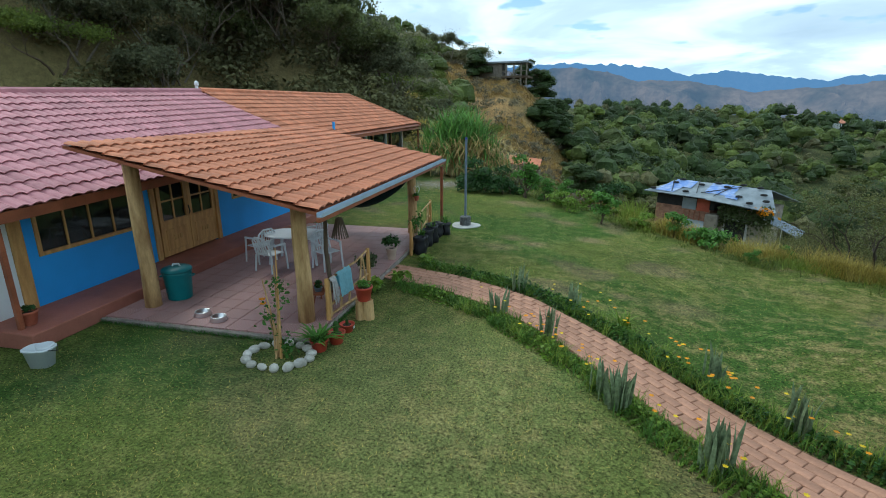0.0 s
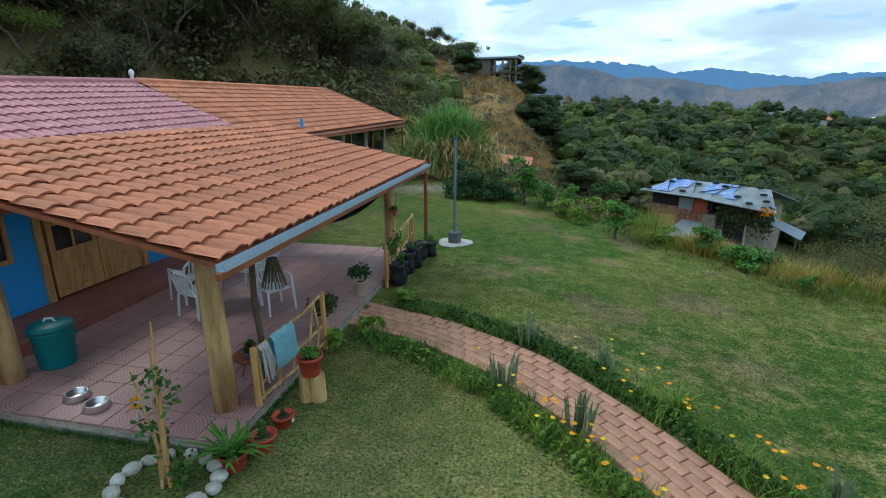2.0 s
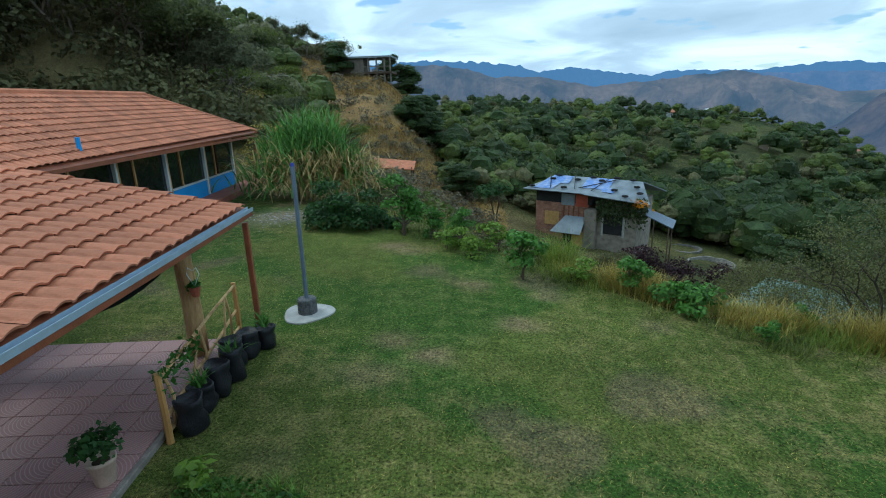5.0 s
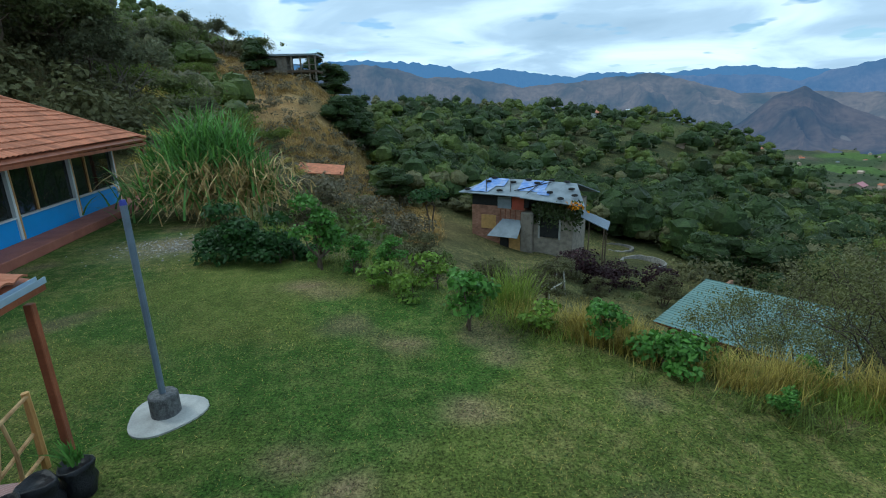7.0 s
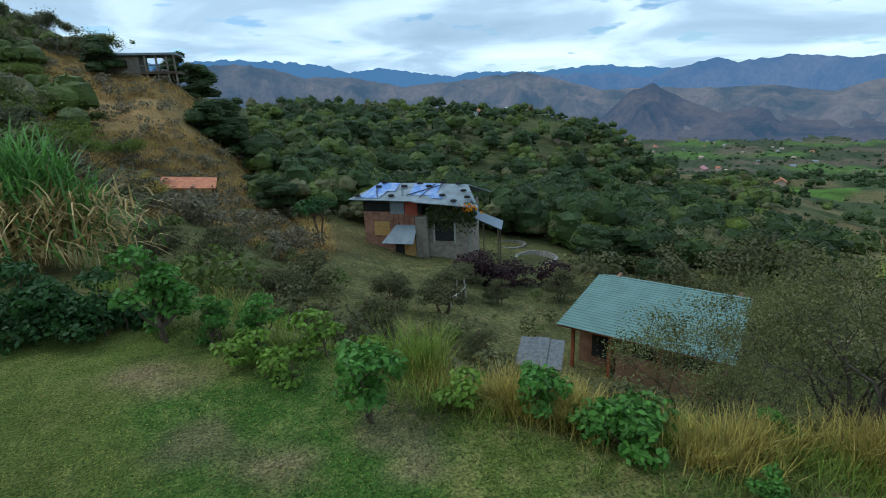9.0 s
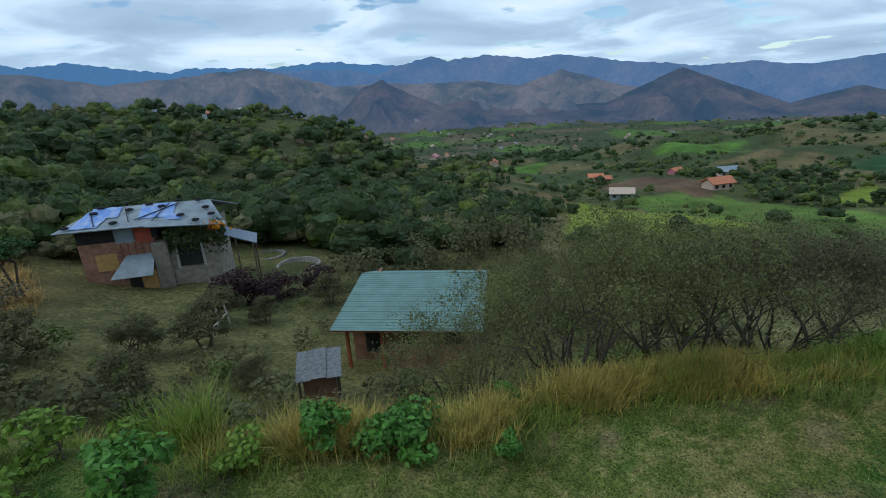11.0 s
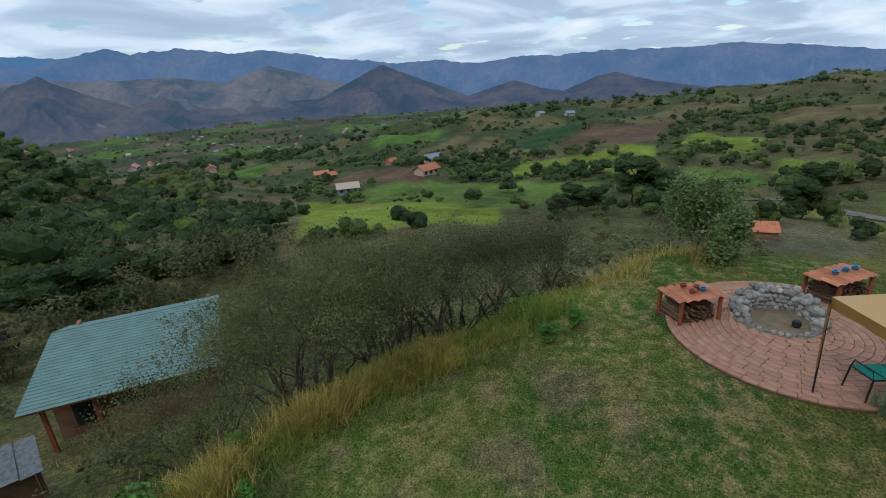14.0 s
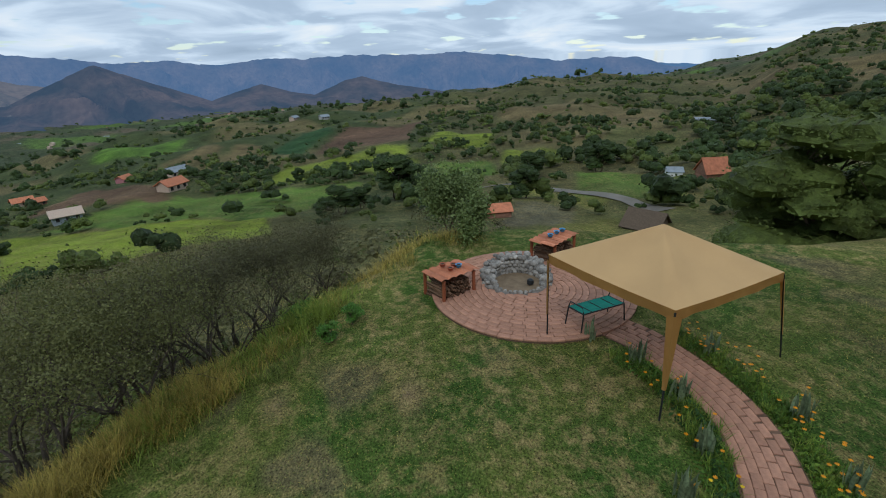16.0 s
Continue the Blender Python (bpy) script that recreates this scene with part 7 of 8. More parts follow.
part("wall", boxes((0.3, 2.2, -5, L_ - 0.3, 2.4, 0.12), (0.3, 2.4, -5, 0.5, 10, 0.1), (L_ - 0.5, 2.4, -5, L_ - 0.3, 10, 0.1)), M_ADOBE, barn, "brown adobe wall")
part("low_wall", boxes((3.0, 0.5, -5, L_ - 0.3, 0.7, -1.2)), M_ADOBE, barn)
for u in (0.5, 2.6, 5.2, L_ - 0.5):
    part("post", boxes((u - 0.09, 0.5, -5, u + 0.09, 0.68, -0.0)), M_REDWOOD, barn)
for u in (1.6, 4.0, 6.6):
    part("doorway", boxes((u - 0.5, 2.14, -2.6, u + 0.5, 2.19, -0.5)), M_DARK, barn)
shed = thing("shed", 13.1, 32.5, height(13.1, 32.5) + 0.35, -40, "small brown shed with a grey slate roof", "shed")
part("wall", boxes((-0.75, -0.7, -1, 0.75, 0.7, 1.55)), M_ADOBE, shed)
part("doorway", boxes((0.755, -0.3, 0.0, 0.78, 0.35, 1.35)), M_DARK, shed)
for k in range(3):
    slab("roof_sheet", ((-1.05 + 0.7 * k, -1.0, 1.5 + 0.06 * (k % 2)), (-0.36 + 0.7 * k, -1.0, 1.5 + 0.06 * (k % 2)), (-0.36 + 0.7 * k, 1.0, 1.95 + 0.06 * (k % 2)), (-1.05 + 0.7 * k, 1.0, 1.95 + 0.06 * (k % 2))), 0.04, M_SLATE, shed)
for u, v in ((-0.9, -0.85), (0.9, -0.85)):
    part("post", boxes((u - 0.05, v - 0.05, -1, u + 0.05, v + 0.05, 1.5)), M_BARK, shed)


def cottage(x, y, z, turn, w, d, h, wall_mat, roof_mat, label, name="house", rise=0.35, windows=3):
    ob = thing(name, x, y, z, turn, label, name.replace("_", " "))
    part("wall", boxes((-w / 2, -d / 2, -h, w / 2, d / 2, h)), wall_mat, ob)
    e = 0.08 * w
    for s in (-1, 1):
        slab("roof", ((-w / 2 - e, s * (d / 2 + e), h * 0.96), (w / 2 + e, s * (d / 2 + e), h * 0.96), (w / 2 + e, 0, h + rise * d), (-w / 2 - e, 0, h + rise * d)), 0.03 * w, roof_mat, ob)
    for s in (-1, 1):
        mesh("gable", [(s * w / 2, -d / 2, h), (s * w / 2, d / 2, h), (s * w / 2, 0, h + rise * d * 0.92)], [(0, 1, 2)], wall_mat, ob)
    for k in range(windows):
        u = (k + 0.5) / windows * w - w / 2
        part("window", boxes((u - 0.06 * w, -d / 2 - 0.02 * w, h * 0.35, u + 0.06 * w, -d / 2 - 0.002, h * 0.8)), M_DARK, ob)
    return ob


ORANGE = "small white house with an orange tile roof across the valley"
for x, y, w, lab, wm, rm in ((106, 230, 9, "house with an orange roof on the far ridge", M_WHITE, M_TILE), (121, 224, 8, "long pale shed beside the ridge house", M_FIBRO, M_WHITE), (54, 208, 7, "house with a faded orange roof among trees", M_HBRICK, M_TILE), (62, 190, 5, "small grey-roofed hut among trees", M_CREAM, M_FIBRO), (110.4, 169.8, 4.5, ORANGE, M_CREAM, M_PINK), (137, 184, 6.5, ORANGE, M_HBRICK, M_TILE), (148, 178, 6, ORANGE, M_CREAM, M_TILE), (246, 74.5, 7, ORANGE, M_PINK, M_TILE), (185, 46, 9.5, ORANGE, M_CREAM, M_TILE), (240, 110.5, 8, ORANGE, M_CREAM, M_TILE), (224, 100, 7, ORANGE, M_HBRICK, M_TILE), (157, 68.2, 8, "low pale greenhouse roof in the fields", M_FIBRO, M_CREAM), (238, 52.4, 9.5, "grey sheet-roofed farm shed in the fields", M_CREAM, M_FIBRO), (389, 336, 14, ORANGE, M_CREAM, M_TILE), (452, -36, 9, "pale farm building on the hillside", M_CONCRETE, M_FIBRO), (427, 293, 14, ORANGE, M_CREAM, M_TILE), (878, 753, 30, ORANGE, M_CREAM, M_PINK), (474, -12, 9, "pale farm building on the hillside", M_CREAM, M_FIBRO)):
    cottage(x, y, height(x, y), 20 + (x * 7 + y * 3) % 50 - 90 * (y < 120), 0.85 * w, w * 0.55, w * 0.26, wm, rm, lab)
rngt = random.Random(77)
for k in range(55):
    a, far = radians(rngt.gauss(62, 14)), rngt.uniform(1100, 2300)
    x, y = 1.5 + far * math.sin(a), 14 + far * math.cos(a)
    w = rngt.uniform(8, 14)
    cottage(x, y, height(x, y), rngt.uniform(0, 180), w, w * 0.7, w * 0.35, M_CREAM, rngt.choice((M_CREAM, M_TILE, M_FIBRO)), "tiny pale house in the valley town", windows=0)
cottage(61.9, -54.7, height(61.9, -54.7), 75, 3.8, 3.4, 0.9, M_HBRICK, M_TILE, "orange steep-roofed chalet on the hillside", rise=0.7)
cottage(71, -55.7, height(71, -55.7), 60, 2.6, 2.2, 0.9, M_WHITE, M_FIBRO, "small grey hut by the track")
cottage(123.5, -120.3, height(123.5, -120.3), 45, 9, 4, 1.2, M_STONE, M_FIBRO, "long stone shed on the hillside", rise=0.1)
cottage(52.5, -11.2, height(52.5, -11.2), 80, 2.8, 2.2, 0.9, M_HBRICK, M_TILE, "brick cottage with an orange roof below the lawn")
cottage(87, -14.5, height(87, -14.5), 70, 4.4, 3.2, 1.1, M_PALEWOOD, M_TILE, "open shelter with an orange roof below the lawn")
cottage(40.4, -22.6, height(40.4, -22.6) - 0.3, 25, 3.6, 3.4, 0.5, M_BARK, M_BARK, "low dark thatched shelter below the lawn", name="shelter", rise=0.5, windows=0)
track = [(46, -30.5), (48, -31), (55, -32.5), (62, -32), (71, -32.5), (80, -31), (92, -24), (110, -20)]
track = [tuple(np.interp(k / 8, range(len(track)), [q[c] for q in track]) for c in (0, 1)) for k in range(8 * len(track) - 7)]
verts, faces = [], []
for i, (x, y) in enumerate(track):
    x1, y1 = track[min(i + 1, len(track) - 1)]
    x0, y0 = track[max(i - 1, 0)]
    ln = math.hypot(x1 - x0, y1 - y0)
    for o in (-1.3, 1.3):
        px_, py_ = x - (y1 - y0) / ln * o, y + (x1 - x0) / ln * o
        verts.append((px_, py_, height(px_, py_) + 0.12))
faces = [(2 * i, 2 * i + 1, 2 * i + 3, 2 * i + 2) for i in range(len(track) - 1)]
tagged(mesh("road", verts, faces, material("grey_gravel_track", (0.21, 0.19, 0.16), 0.95, 0.3, 0.3, 6, 0.4)), "pale grey gravel track below the hillside", "road", kind="structure")
cabin = thing("cabin", -12, 119, height(-12, 119), -8, "flat-roofed grey timber cabin on the hilltop", "cabin")
part("wall", boxes((-6, -2.5, -2, 0.5, 2.5, 2.6)), M_HSTONE, cabin)
part("roof", boxes((-6.6, -3.2, 2.61, 6.4, 3, 2.95)), M_FIBRO, cabin)
for u in (1.5, 3.2, 4.8, 6.0):
    part("post", boxes((u - 0.14, -2.9, -2, u + 0.14, -2.6, 2.6)), M_HSTONE, cabin)
part("rail", boxes((0.5, -2.88, 0.9, 6.1, -2.74, 1.05)), M_HSTONE, cabin)
part("deck", boxes((0.52, -3, -0.4, 6.3, 2.5, 0)), M_BARK, cabin)
for u in (-4.5, -2):
    part("window", boxes((u - 0.6, -2.56, 0.8, u + 0.6, -2.51, 1.9)), M_DARK, cabin)
orr = thing("shelter", -3.8, 71.0, height(-3.8, 71.0), -5, "open shelter with an orange sheet roof in the gully", "shelter")
slab("roof", ((-2.6, -1.1, 1.7), (2.6, -1.1, 1.25), (2.6, 1.5, 2.0), (-2.6, 1.5, 2.5)), 0.1, M_TILE, orr)
for u, v in ((-2.3, -0.8), (2.3, -0.8), (2.3, 1.2), (-2.3, 1.2)):
    part("post", boxes((u - 0.08, v - 0.08, -1, u + 0.08, v + 0.08, 1.5)), M_BARK, orr)


# young fruit trees and bushes along the edge of the lawn
SAP = "young green fruit sapling with glossy leaves at the lawn's edge"
s1 = tree("sapling", 2.45, 20.8, 1.6, 0.55, SAP, "sapling", M_FERN, 11, 0.075, 900, 9, 0.15, 2, 0.5, low=0.22, group="saplings along the lawn edge")
s2 = tree("sapling", -0.4, 24.5, 2.1, 0.8, SAP, "sapling", M_FERN, 12, 0.08, 1500, 12, 0.15, 2, 0.42, low=0.25, group="saplings along the lawn edge")
for x, y, turn, sc, src in ((4.66, 19.92, 40, 0.75, s1), (1.15, 23.5, 200, 0.6, s2), (0.45, 24.0, 120, 0.55, s2), (10.79, 13.0, 80, 0.5, s1), (11.26, 12.35, 300, 0.48, s1), (7.4, 18.4, 30, 0.4, s2), (6.2, 17.7, 210, 0.4, s1)):
    again(src, x, y, turn, sc)
LIME = "lime-green young sapling among tall grass"
s3 = tree("sapling", 3.63, 20.6, 0.75, 0.42, LIME, "sapling", M_LEAFLIME, 13, 0.06, 420, 7, 0.15, 2, 0.5, low=0.25)
for x, y, turn, sc in ((2.15, 22.9, 50, 1.25), (1.5, 22.3, 150, 1.0), (0.8, 22.9, 250, 1.1), (2.9, 22.1, 10, 0.9)):
    again(s3, x, y, turn, sc)
b1 = tree("bush", -2.55, 26.1, 1.7, 1.3, "dense dark green bush beside the lawn", "bush", M_LEAFDARK, 14, 0.085, 3000, 10, 0.15, 3, 0.42, low=0.25)
again(b1, -1.4, 25.4, 100, 0.8)
again(b1, -3.2, 27.6, 200, 0.75)
b2 = tree("bush", 5.4, 19.05, 0.95, 0.75, "low spreading green bush at the lawn's edge", "bush", M_FERN, 15, 0.075, 1200, 8, 0.12, 3, 0.45, low=0.3)
again(b2, 12.59, 13.4, 120, 0.8)

# thorn trees on the slope below the lawn
THORN = "thorny grey-olive scrub tree with bare tangled stems"
thorns = [acacia("thorn_tree", 9.5, 18.1, 4.1, 2.6, THORN, "tree", M_THORN, 31, 4, 0.028, 15000, 4, 0.019, M_DARKBARK, "thorn trees on the slope", bole=1.4, tier=0.04),
          acacia("thorn_tree", 10.6, 16.8, 3.9, 2.5, THORN, "tree", M_THORN, 32, 5, 0.028, 15000, 4, 0.016, M_DARKBARK, "thorn trees on the slope", bole=1.4, tier=0.04),
          acacia("thorn_tree", 12.2, 15.6, 3.7, 2.4, THORN, "tree", M_THORNDARK, 33, 4, 0.028, 16000, 4, 0.018, M_DARKBARK, "thorn trees on the slope", bole=1.3, tier=0.045)]
for k, (x, y, sc) in enumerate(((8.4, 19.9, 0.75), (11.7, 19.0, 1.2), (13.9, 14.2, 0.95), (10.2, 21.4, 1.2), (13.4, 17.2, 1.2), (15.4, 13.0, 0.95), (15.4, 15.6, 1.15))):
    again(thorns[k % 3], x, y, 37 * k, sc)

# feathery tree and others beyond the fire pit
acacia("pepper_tree", 16.1, 8.05, 2.3, 1.5, "feathery grey-green tree beyond the fire pit", "tree", M_FEATHER, 41, 5, 0.065, 15000, 3, 0.016, bole=-0.2, tier=0.13)
round_tree = tree("tree", 15.0, -8.5, 7.0, 4.6, "large dark round-crowned tree at the edge of the lawn", "tree", M_WOODMID, 42, 0.10, 12000, 34, 0.2, 3, 0.36, low=0.15, dense=True)
again(round_tree, 20.5, -15.5, 90, 1.0)
again(round_tree, 11.5, -13.5, 200, 0.95)

# trees round the brick house
broad = tree("tree", 36.8, 57.0, 6.0, 3.2, "dense dark green tree with a rounded crown", "tree", M_WOODDARK, 43, 0.13, 3600, 20, 0.2, 2, 0.36, low=0.3, dense=True)
for x, y, sc in ((96.3, -10, 1.75), (90, -14, 1.1), (84.1, 3.2, 0.95), (79, 6.5, 0.7), (88, -1, 0.8), (150, -5.6, 0.8), (160, 6, 0.8), (60, -8, 0.6), (66, -22, 0.9), (95, -40, 1.1), (88, -52, 1.2), (40.5, 56, 0.9), (32, 84, 1.1), (24, 88, 1.1), (5, 79, 1.0), (46, 78, 1.2), (38, 50, 0.6)):
    again(broad, x, y, x * 31 % 360, sc)
wine = tree("purple_bush", 20.2, 54.5, 3.0, 2.6, "wine-purple leafy bush by the brick house", "bush", M_PURPLE, 44, 0.2, 1800, 10, 0.1, 4, 0.45, low=0.25)
for x, y, sc in ((24.8, 54.6, 0.8), (28.6, 53.3, 0.85), (22.4, 53.6, 0.7)):
    again(wine, x, y, x * 17 % 360, sc)
tree("umbrella_tree", 7.6, 62.5, 5.2, 2.2, "slender twin-stemmed tree with a flat dark crown", "tree", M_LEAFDARK, 45, 0.2, 1100, 7, 0.6, 2, 0.5, low=0.8)
grey = tree("bush", 13.0, 44.5, 3.4, 2.6, "grey-green straggling bush in the hollow", "bush", M_WOODOLIVE, 46, 0.10, 4200, 18, 0.2, 4, 0.32, shell=0.2, low=0.3)
for x, y, sc in ((16.5, 49.5, 1.0), (9.5, 45, 0.9), (2.4, 41, 0.9), (-0.5, 43, 0.8), (19.5, 48.5, 0.7), (6.0, 36.0, 0.8), (11.5, 36, 0.6), (26, 49, 0.9), (30, 45, 0.9), (-3, 38, 0.8), (4.5, 47.5, 0.9), (32.5, 38, 0.9), (35, 33, 1.0), (29.5, 28, 0.9)):
    again(grey, x, y, x * 53 % 360, sc)

# hillside trees above the house
HILL = "trees on the hillside"
hill_a = acacia("tree", -26, 34, 6.0, 4.4, "grey-green umbrella-crowned hillside tree with bare limbs", "tree", M_HILLGREY, 51, 3, 0.15, 4600, 3, 0.020, M_PALEBARK, HILL)
hill_b = acacia("tree", -19, 45, 5.2, 4.2, "olive-green hillside thorn tree", "tree", M_HILLOLIVE, 52, 3, 0.15, 4600, 3, 0.020, M_BARK, HILL)
hill_c = acacia("tree", -10.5, 54, 3.6, 4.8, "wide flat-topped bright green hillside tree", "tree", M_HILLGREEN, 53, 3, 0.12, 5600, 3, 0.022, M_BARK, HILL)
hill_d = tree("tree", 1.5, 100, 8.0, 4.4, "dense dark green broadleaf tree on the ridge", "tree", M_WOODDARK, 54, 0.16, 3600, 20, 0.15, 2, 0.36, low=0.2, group=HILL, dense=True)
rng = random.Random(8)
spots = [(-10.5, 62, 1.0, hill_c), (-14.5, 58, 1.05, hill_c), (-1.5, 98, 0.95, hill_d), (4.5, 97, 0.9, hill_d), (7.5, 93, 0.8, hill_d), (10, 88, 0.7, hill_d), (13, 86, 0.65, hill_d), (-24, 122, 1.2, hill_a), (-19, 128, 1.2, hill_b), (-4, 124, 1.0, hill_d), (-8, 128, 0.9, hill_d), (1, 116, 0.95, hill_d), (-17, 116, 0.9, hill_d), (3, 85, 0.5, hill_d), (12, 94, 0.8, hill_d), (16, 97, 0.8, hill_d), (-9, 78, 0.55, hill_b), (-13, 84, 0.5, hill_b)]
for k in range(170):
    turn, far = (radians(rng.uniform(-63, -16)), rng.uniform(36, 120)) if k < 80 else (radians(rng.uniform(-64, -24)), rng.uniform(36, 72))
    x, y = 1.5 + far * math.sin(turn), 14 + far * math.cos(turn)
    if x > -18.5 and y < 43 or -16 < x < -4 and 62 < y < 110:
        continue
    spots.append((x, y, rng.uniform(0.7, 1.2), rng.choice((hill_a, hill_a, hill_b, hill_b, hill_c))))
for k, (x, y, sc, src) in enumerate(spots):
    again(src, x, y, 77 * k % 360, sc)
banana = thing("banana_plant", -19.5, 22.5, height(-19.5, 22.5) - 0.1, 0, "banana plant with broad torn leaves behind the house", "plant")
bm = bmesh.new()
tube(bm, [(0, 0, 0), (0.05, 0, 1.5), (0.1, 0, 2.8)], [0.16, 0.13, 0.08], 8)
part("stem", bm, M_LEAF, banana)
for k in range(9):
    bm = bmesh.new()
    a, ln = k * 0.71, 2.2
    prev = None
    for i in range(9):
        s = i / 8
        wd = 0.36 * math.sin(math.pi * min(1, s * 0.93 + 0.07)) ** 0.6
        r, z = ln * s * (1 - 0.12 * s), 2.7 + 1.5 * s - 2.3 * s * s
        px_, py_ = 0.1 + r * math.cos(a), r * math.sin(a)
        row = [bm.verts.new((px_ - wd * math.sin(a) * q, py_ + wd * math.cos(a) * q, z - abs(q) * 0.14)) for q in (-1, 0, 1)]
        if prev:
            for q in range(2):
                bm.faces.new((prev[q], prev[q + 1], row[q + 1], row[q]))
        prev = row
    part("leaf", bm, M_CANE, banana)


yellow_bush = tree("bush", -8.6, 37.6, 3.4, 1.5, "yellowing dry bush behind the sugar cane", "bush", M_DRYGRASS, 62, 0.07, 2200, 12, 0.15, 4, 0.4, shell=0.2, low=0.3)
again(yellow_bush, -14.0, 52.0, 40, 1.2)
again(yellow_bush, -6.0, 66.0, 140, 1.1)

# sugar cane
cane = thing("sugar_cane", -4.95, 32.6, height(-4.95, 32.6) - 0.05, 0, "tall clump of green sugar cane with straw-dry lower leaves", "plant")
rng = np.random.RandomState(61)
pts = np.stack([rng.normal(0, 1.15, 1500), rng.normal(0, 0.9, 1500), rng.uniform(0.7, 3.2, 1500)], 1)
pts[:, 2] *= np.clip(1.15 - 0.16 * np.hypot(pts[:, 0], pts[:, 1]) ** 1.5, 0.3, 1)
v, n = blades(rng, pts, 1.75, 0.075, 0.5, 4, 0.9)
fast_mesh("green_leaves", v, n, M_CANE, cane)
pts = np.stack([rng.normal(0.5, 1.15, 1000), rng.normal(-1.0, 0.55, 1000), rng.uniform(0.6, 2.1, 1000)], 1)
v, n = blades(rng, pts, 1.35, 0.065, 0.45, 4, 2.4)
fast_mesh("dry_leaves", v, n, M_CANEDRY, cane, "straw-dry hanging leaves")
for k in range(60):
    x, y = rng.normal(0, 0.95), rng.normal(0, 0.8)
    bm = bmesh.new()
    tube(bm, [(x, y, 0), (x * 1.1, y * 1.1, rng.uniform(1.8, 3.2))], [0.02, 0.014], 4, cap=False)
    part("stalk", bm, M_CANEDRY, cane)



# tall grass on the lip of the slope, in two colours
def lip_points(rng, n, a0, a1, d0, d1):
    turn = rng.uniform(a0, a1, n)
    far = np.interp(turn, EDGE_TURN, EDGE_FAR) + rng.uniform(d0, d1, n)
    x, y = 2 + far * np.sin(np.radians(turn)), 8 + far * np.cos(np.radians(turn))
    return x, y


def grass_stuff(name, label, mat, seed, tufts, per, a0, a1, d0, d1, length, width, lean, clump=0.12):
    rng = np.random.RandomState(seed)
    x, y = lip_points(rng, tufts, a0, a1, d0, d1)
    keep = rng.uniform(size=tufts) < np.clip(3.4 * (0.5 * wave(x, y, 0.8, seed) + 0.5 * wave(x, y, 2.1, seed + 1)) - 1.25, 0.05, 1)
    x, y = x[keep], y[keep]
    x, y = np.repeat(x, per) + rng.normal(0, clump, len(x) * per), np.repeat(y, per) + rng.normal(0, clump, len(y) * per)
    length = length * (0.5 + 1.0 * wave(x, y, 1.3, seed + 2)) if clump < 0.2 else length
    v, n = blades(rng, np.stack([x, y, land(x, y) - 0.02], 1), length, width, lean, 2)
    return tagged(fast_mesh(name, v, n, mat), label, "grass", kind="stuff")


grass_stuff("dry_grass", "straw-yellow tall grass along the lip of the slope", M_DRYGRASS, 71, 1500, 22, 6, 92, -0.7, 2.2, 0.46, 0.012, 0.5)
grass_stuff("dry_grass", "golden dry grass along the lip above the barn", M_DRYGRASS, 69, 1500, 24, 10, 46, -0.5, 2.4, 0.5, 0.013, 0.45)
grass_stuff("dry_grass", "golden grass on the lip beside the saplings", M_DRYGRASS, 68, 1500, 26, 14, 50, -0.7, 3.0, 0.52, 0.014, 0.42)
grass_stuff("tall_grass", "lime-green tall grass along the edge of the lawn", M_LIMEGRASS, 72, 1500, 22, -12, 70, -0.9, 1.8, 0.38, 0.012, 0.5)
grass_stuff("green_tufts", "rough green tufts at the edge of the lawn", M_GRASS, 70, 900, 22, -12, 92, -1.5, 1.5, 0.24, 0.012, 0.6)
grass_stuff("slope_grass", "dull green and straw grass on the slope", M_GRASS, 73, 1500, 18, -16, 110, 1.0, 16, 0.5, 0.02, 0.5, 0.25)
grass_stuff("slope_grass", "straw-coloured grass on the slope below the lawn", M_DRYGRASS, 74, 700, 16, -10, 110, 2.0, 22, 0.5, 0.02, 0.5, 0.25)
clump = thing("grass_clump", 3.55, 21.9, height(3.55, 21.9), 0, "big yellow-green tussock of tall grass", "grass")
rng = np.random.RandomState(75)
for cx, cy in ((0.0, 0.0), (0.25, 0.12), (-0.22, 0.16), (0.1, -0.24), (-0.18, -0.2)):
    pts = np.stack([rng.normal(cx, 0.13, 95), rng.normal(cy, 0.13, 95), np.zeros(95)], 1)
    v, n = blades(rng, pts, 1.15, 0.02, 0.35, 3)
    fast_mesh("tussock", v, n, M_LIMEGRASS, clump)


# grass along the edge of the porch slab
rng = np.random.RandomState(79)
ex = np.concatenate([rng.uniform(-7.2, -2.95, 2600), rng.normal(-2.95, 0.035, 2200)])
ey = np.concatenate([rng.normal(9.80, 0.035, 2600), rng.uniform(9.8, 12.6, 2200)])
v, n = blades(rng, np.stack([ex, ey, land(ex, ey) - 0.01], 1), 0.11, 0.011, 0.5, 2)
tagged(fast_mesh("edge_grass", v, n, M_LEAF), "longer dark grass against the porch slab", "grass", kind="stuff")
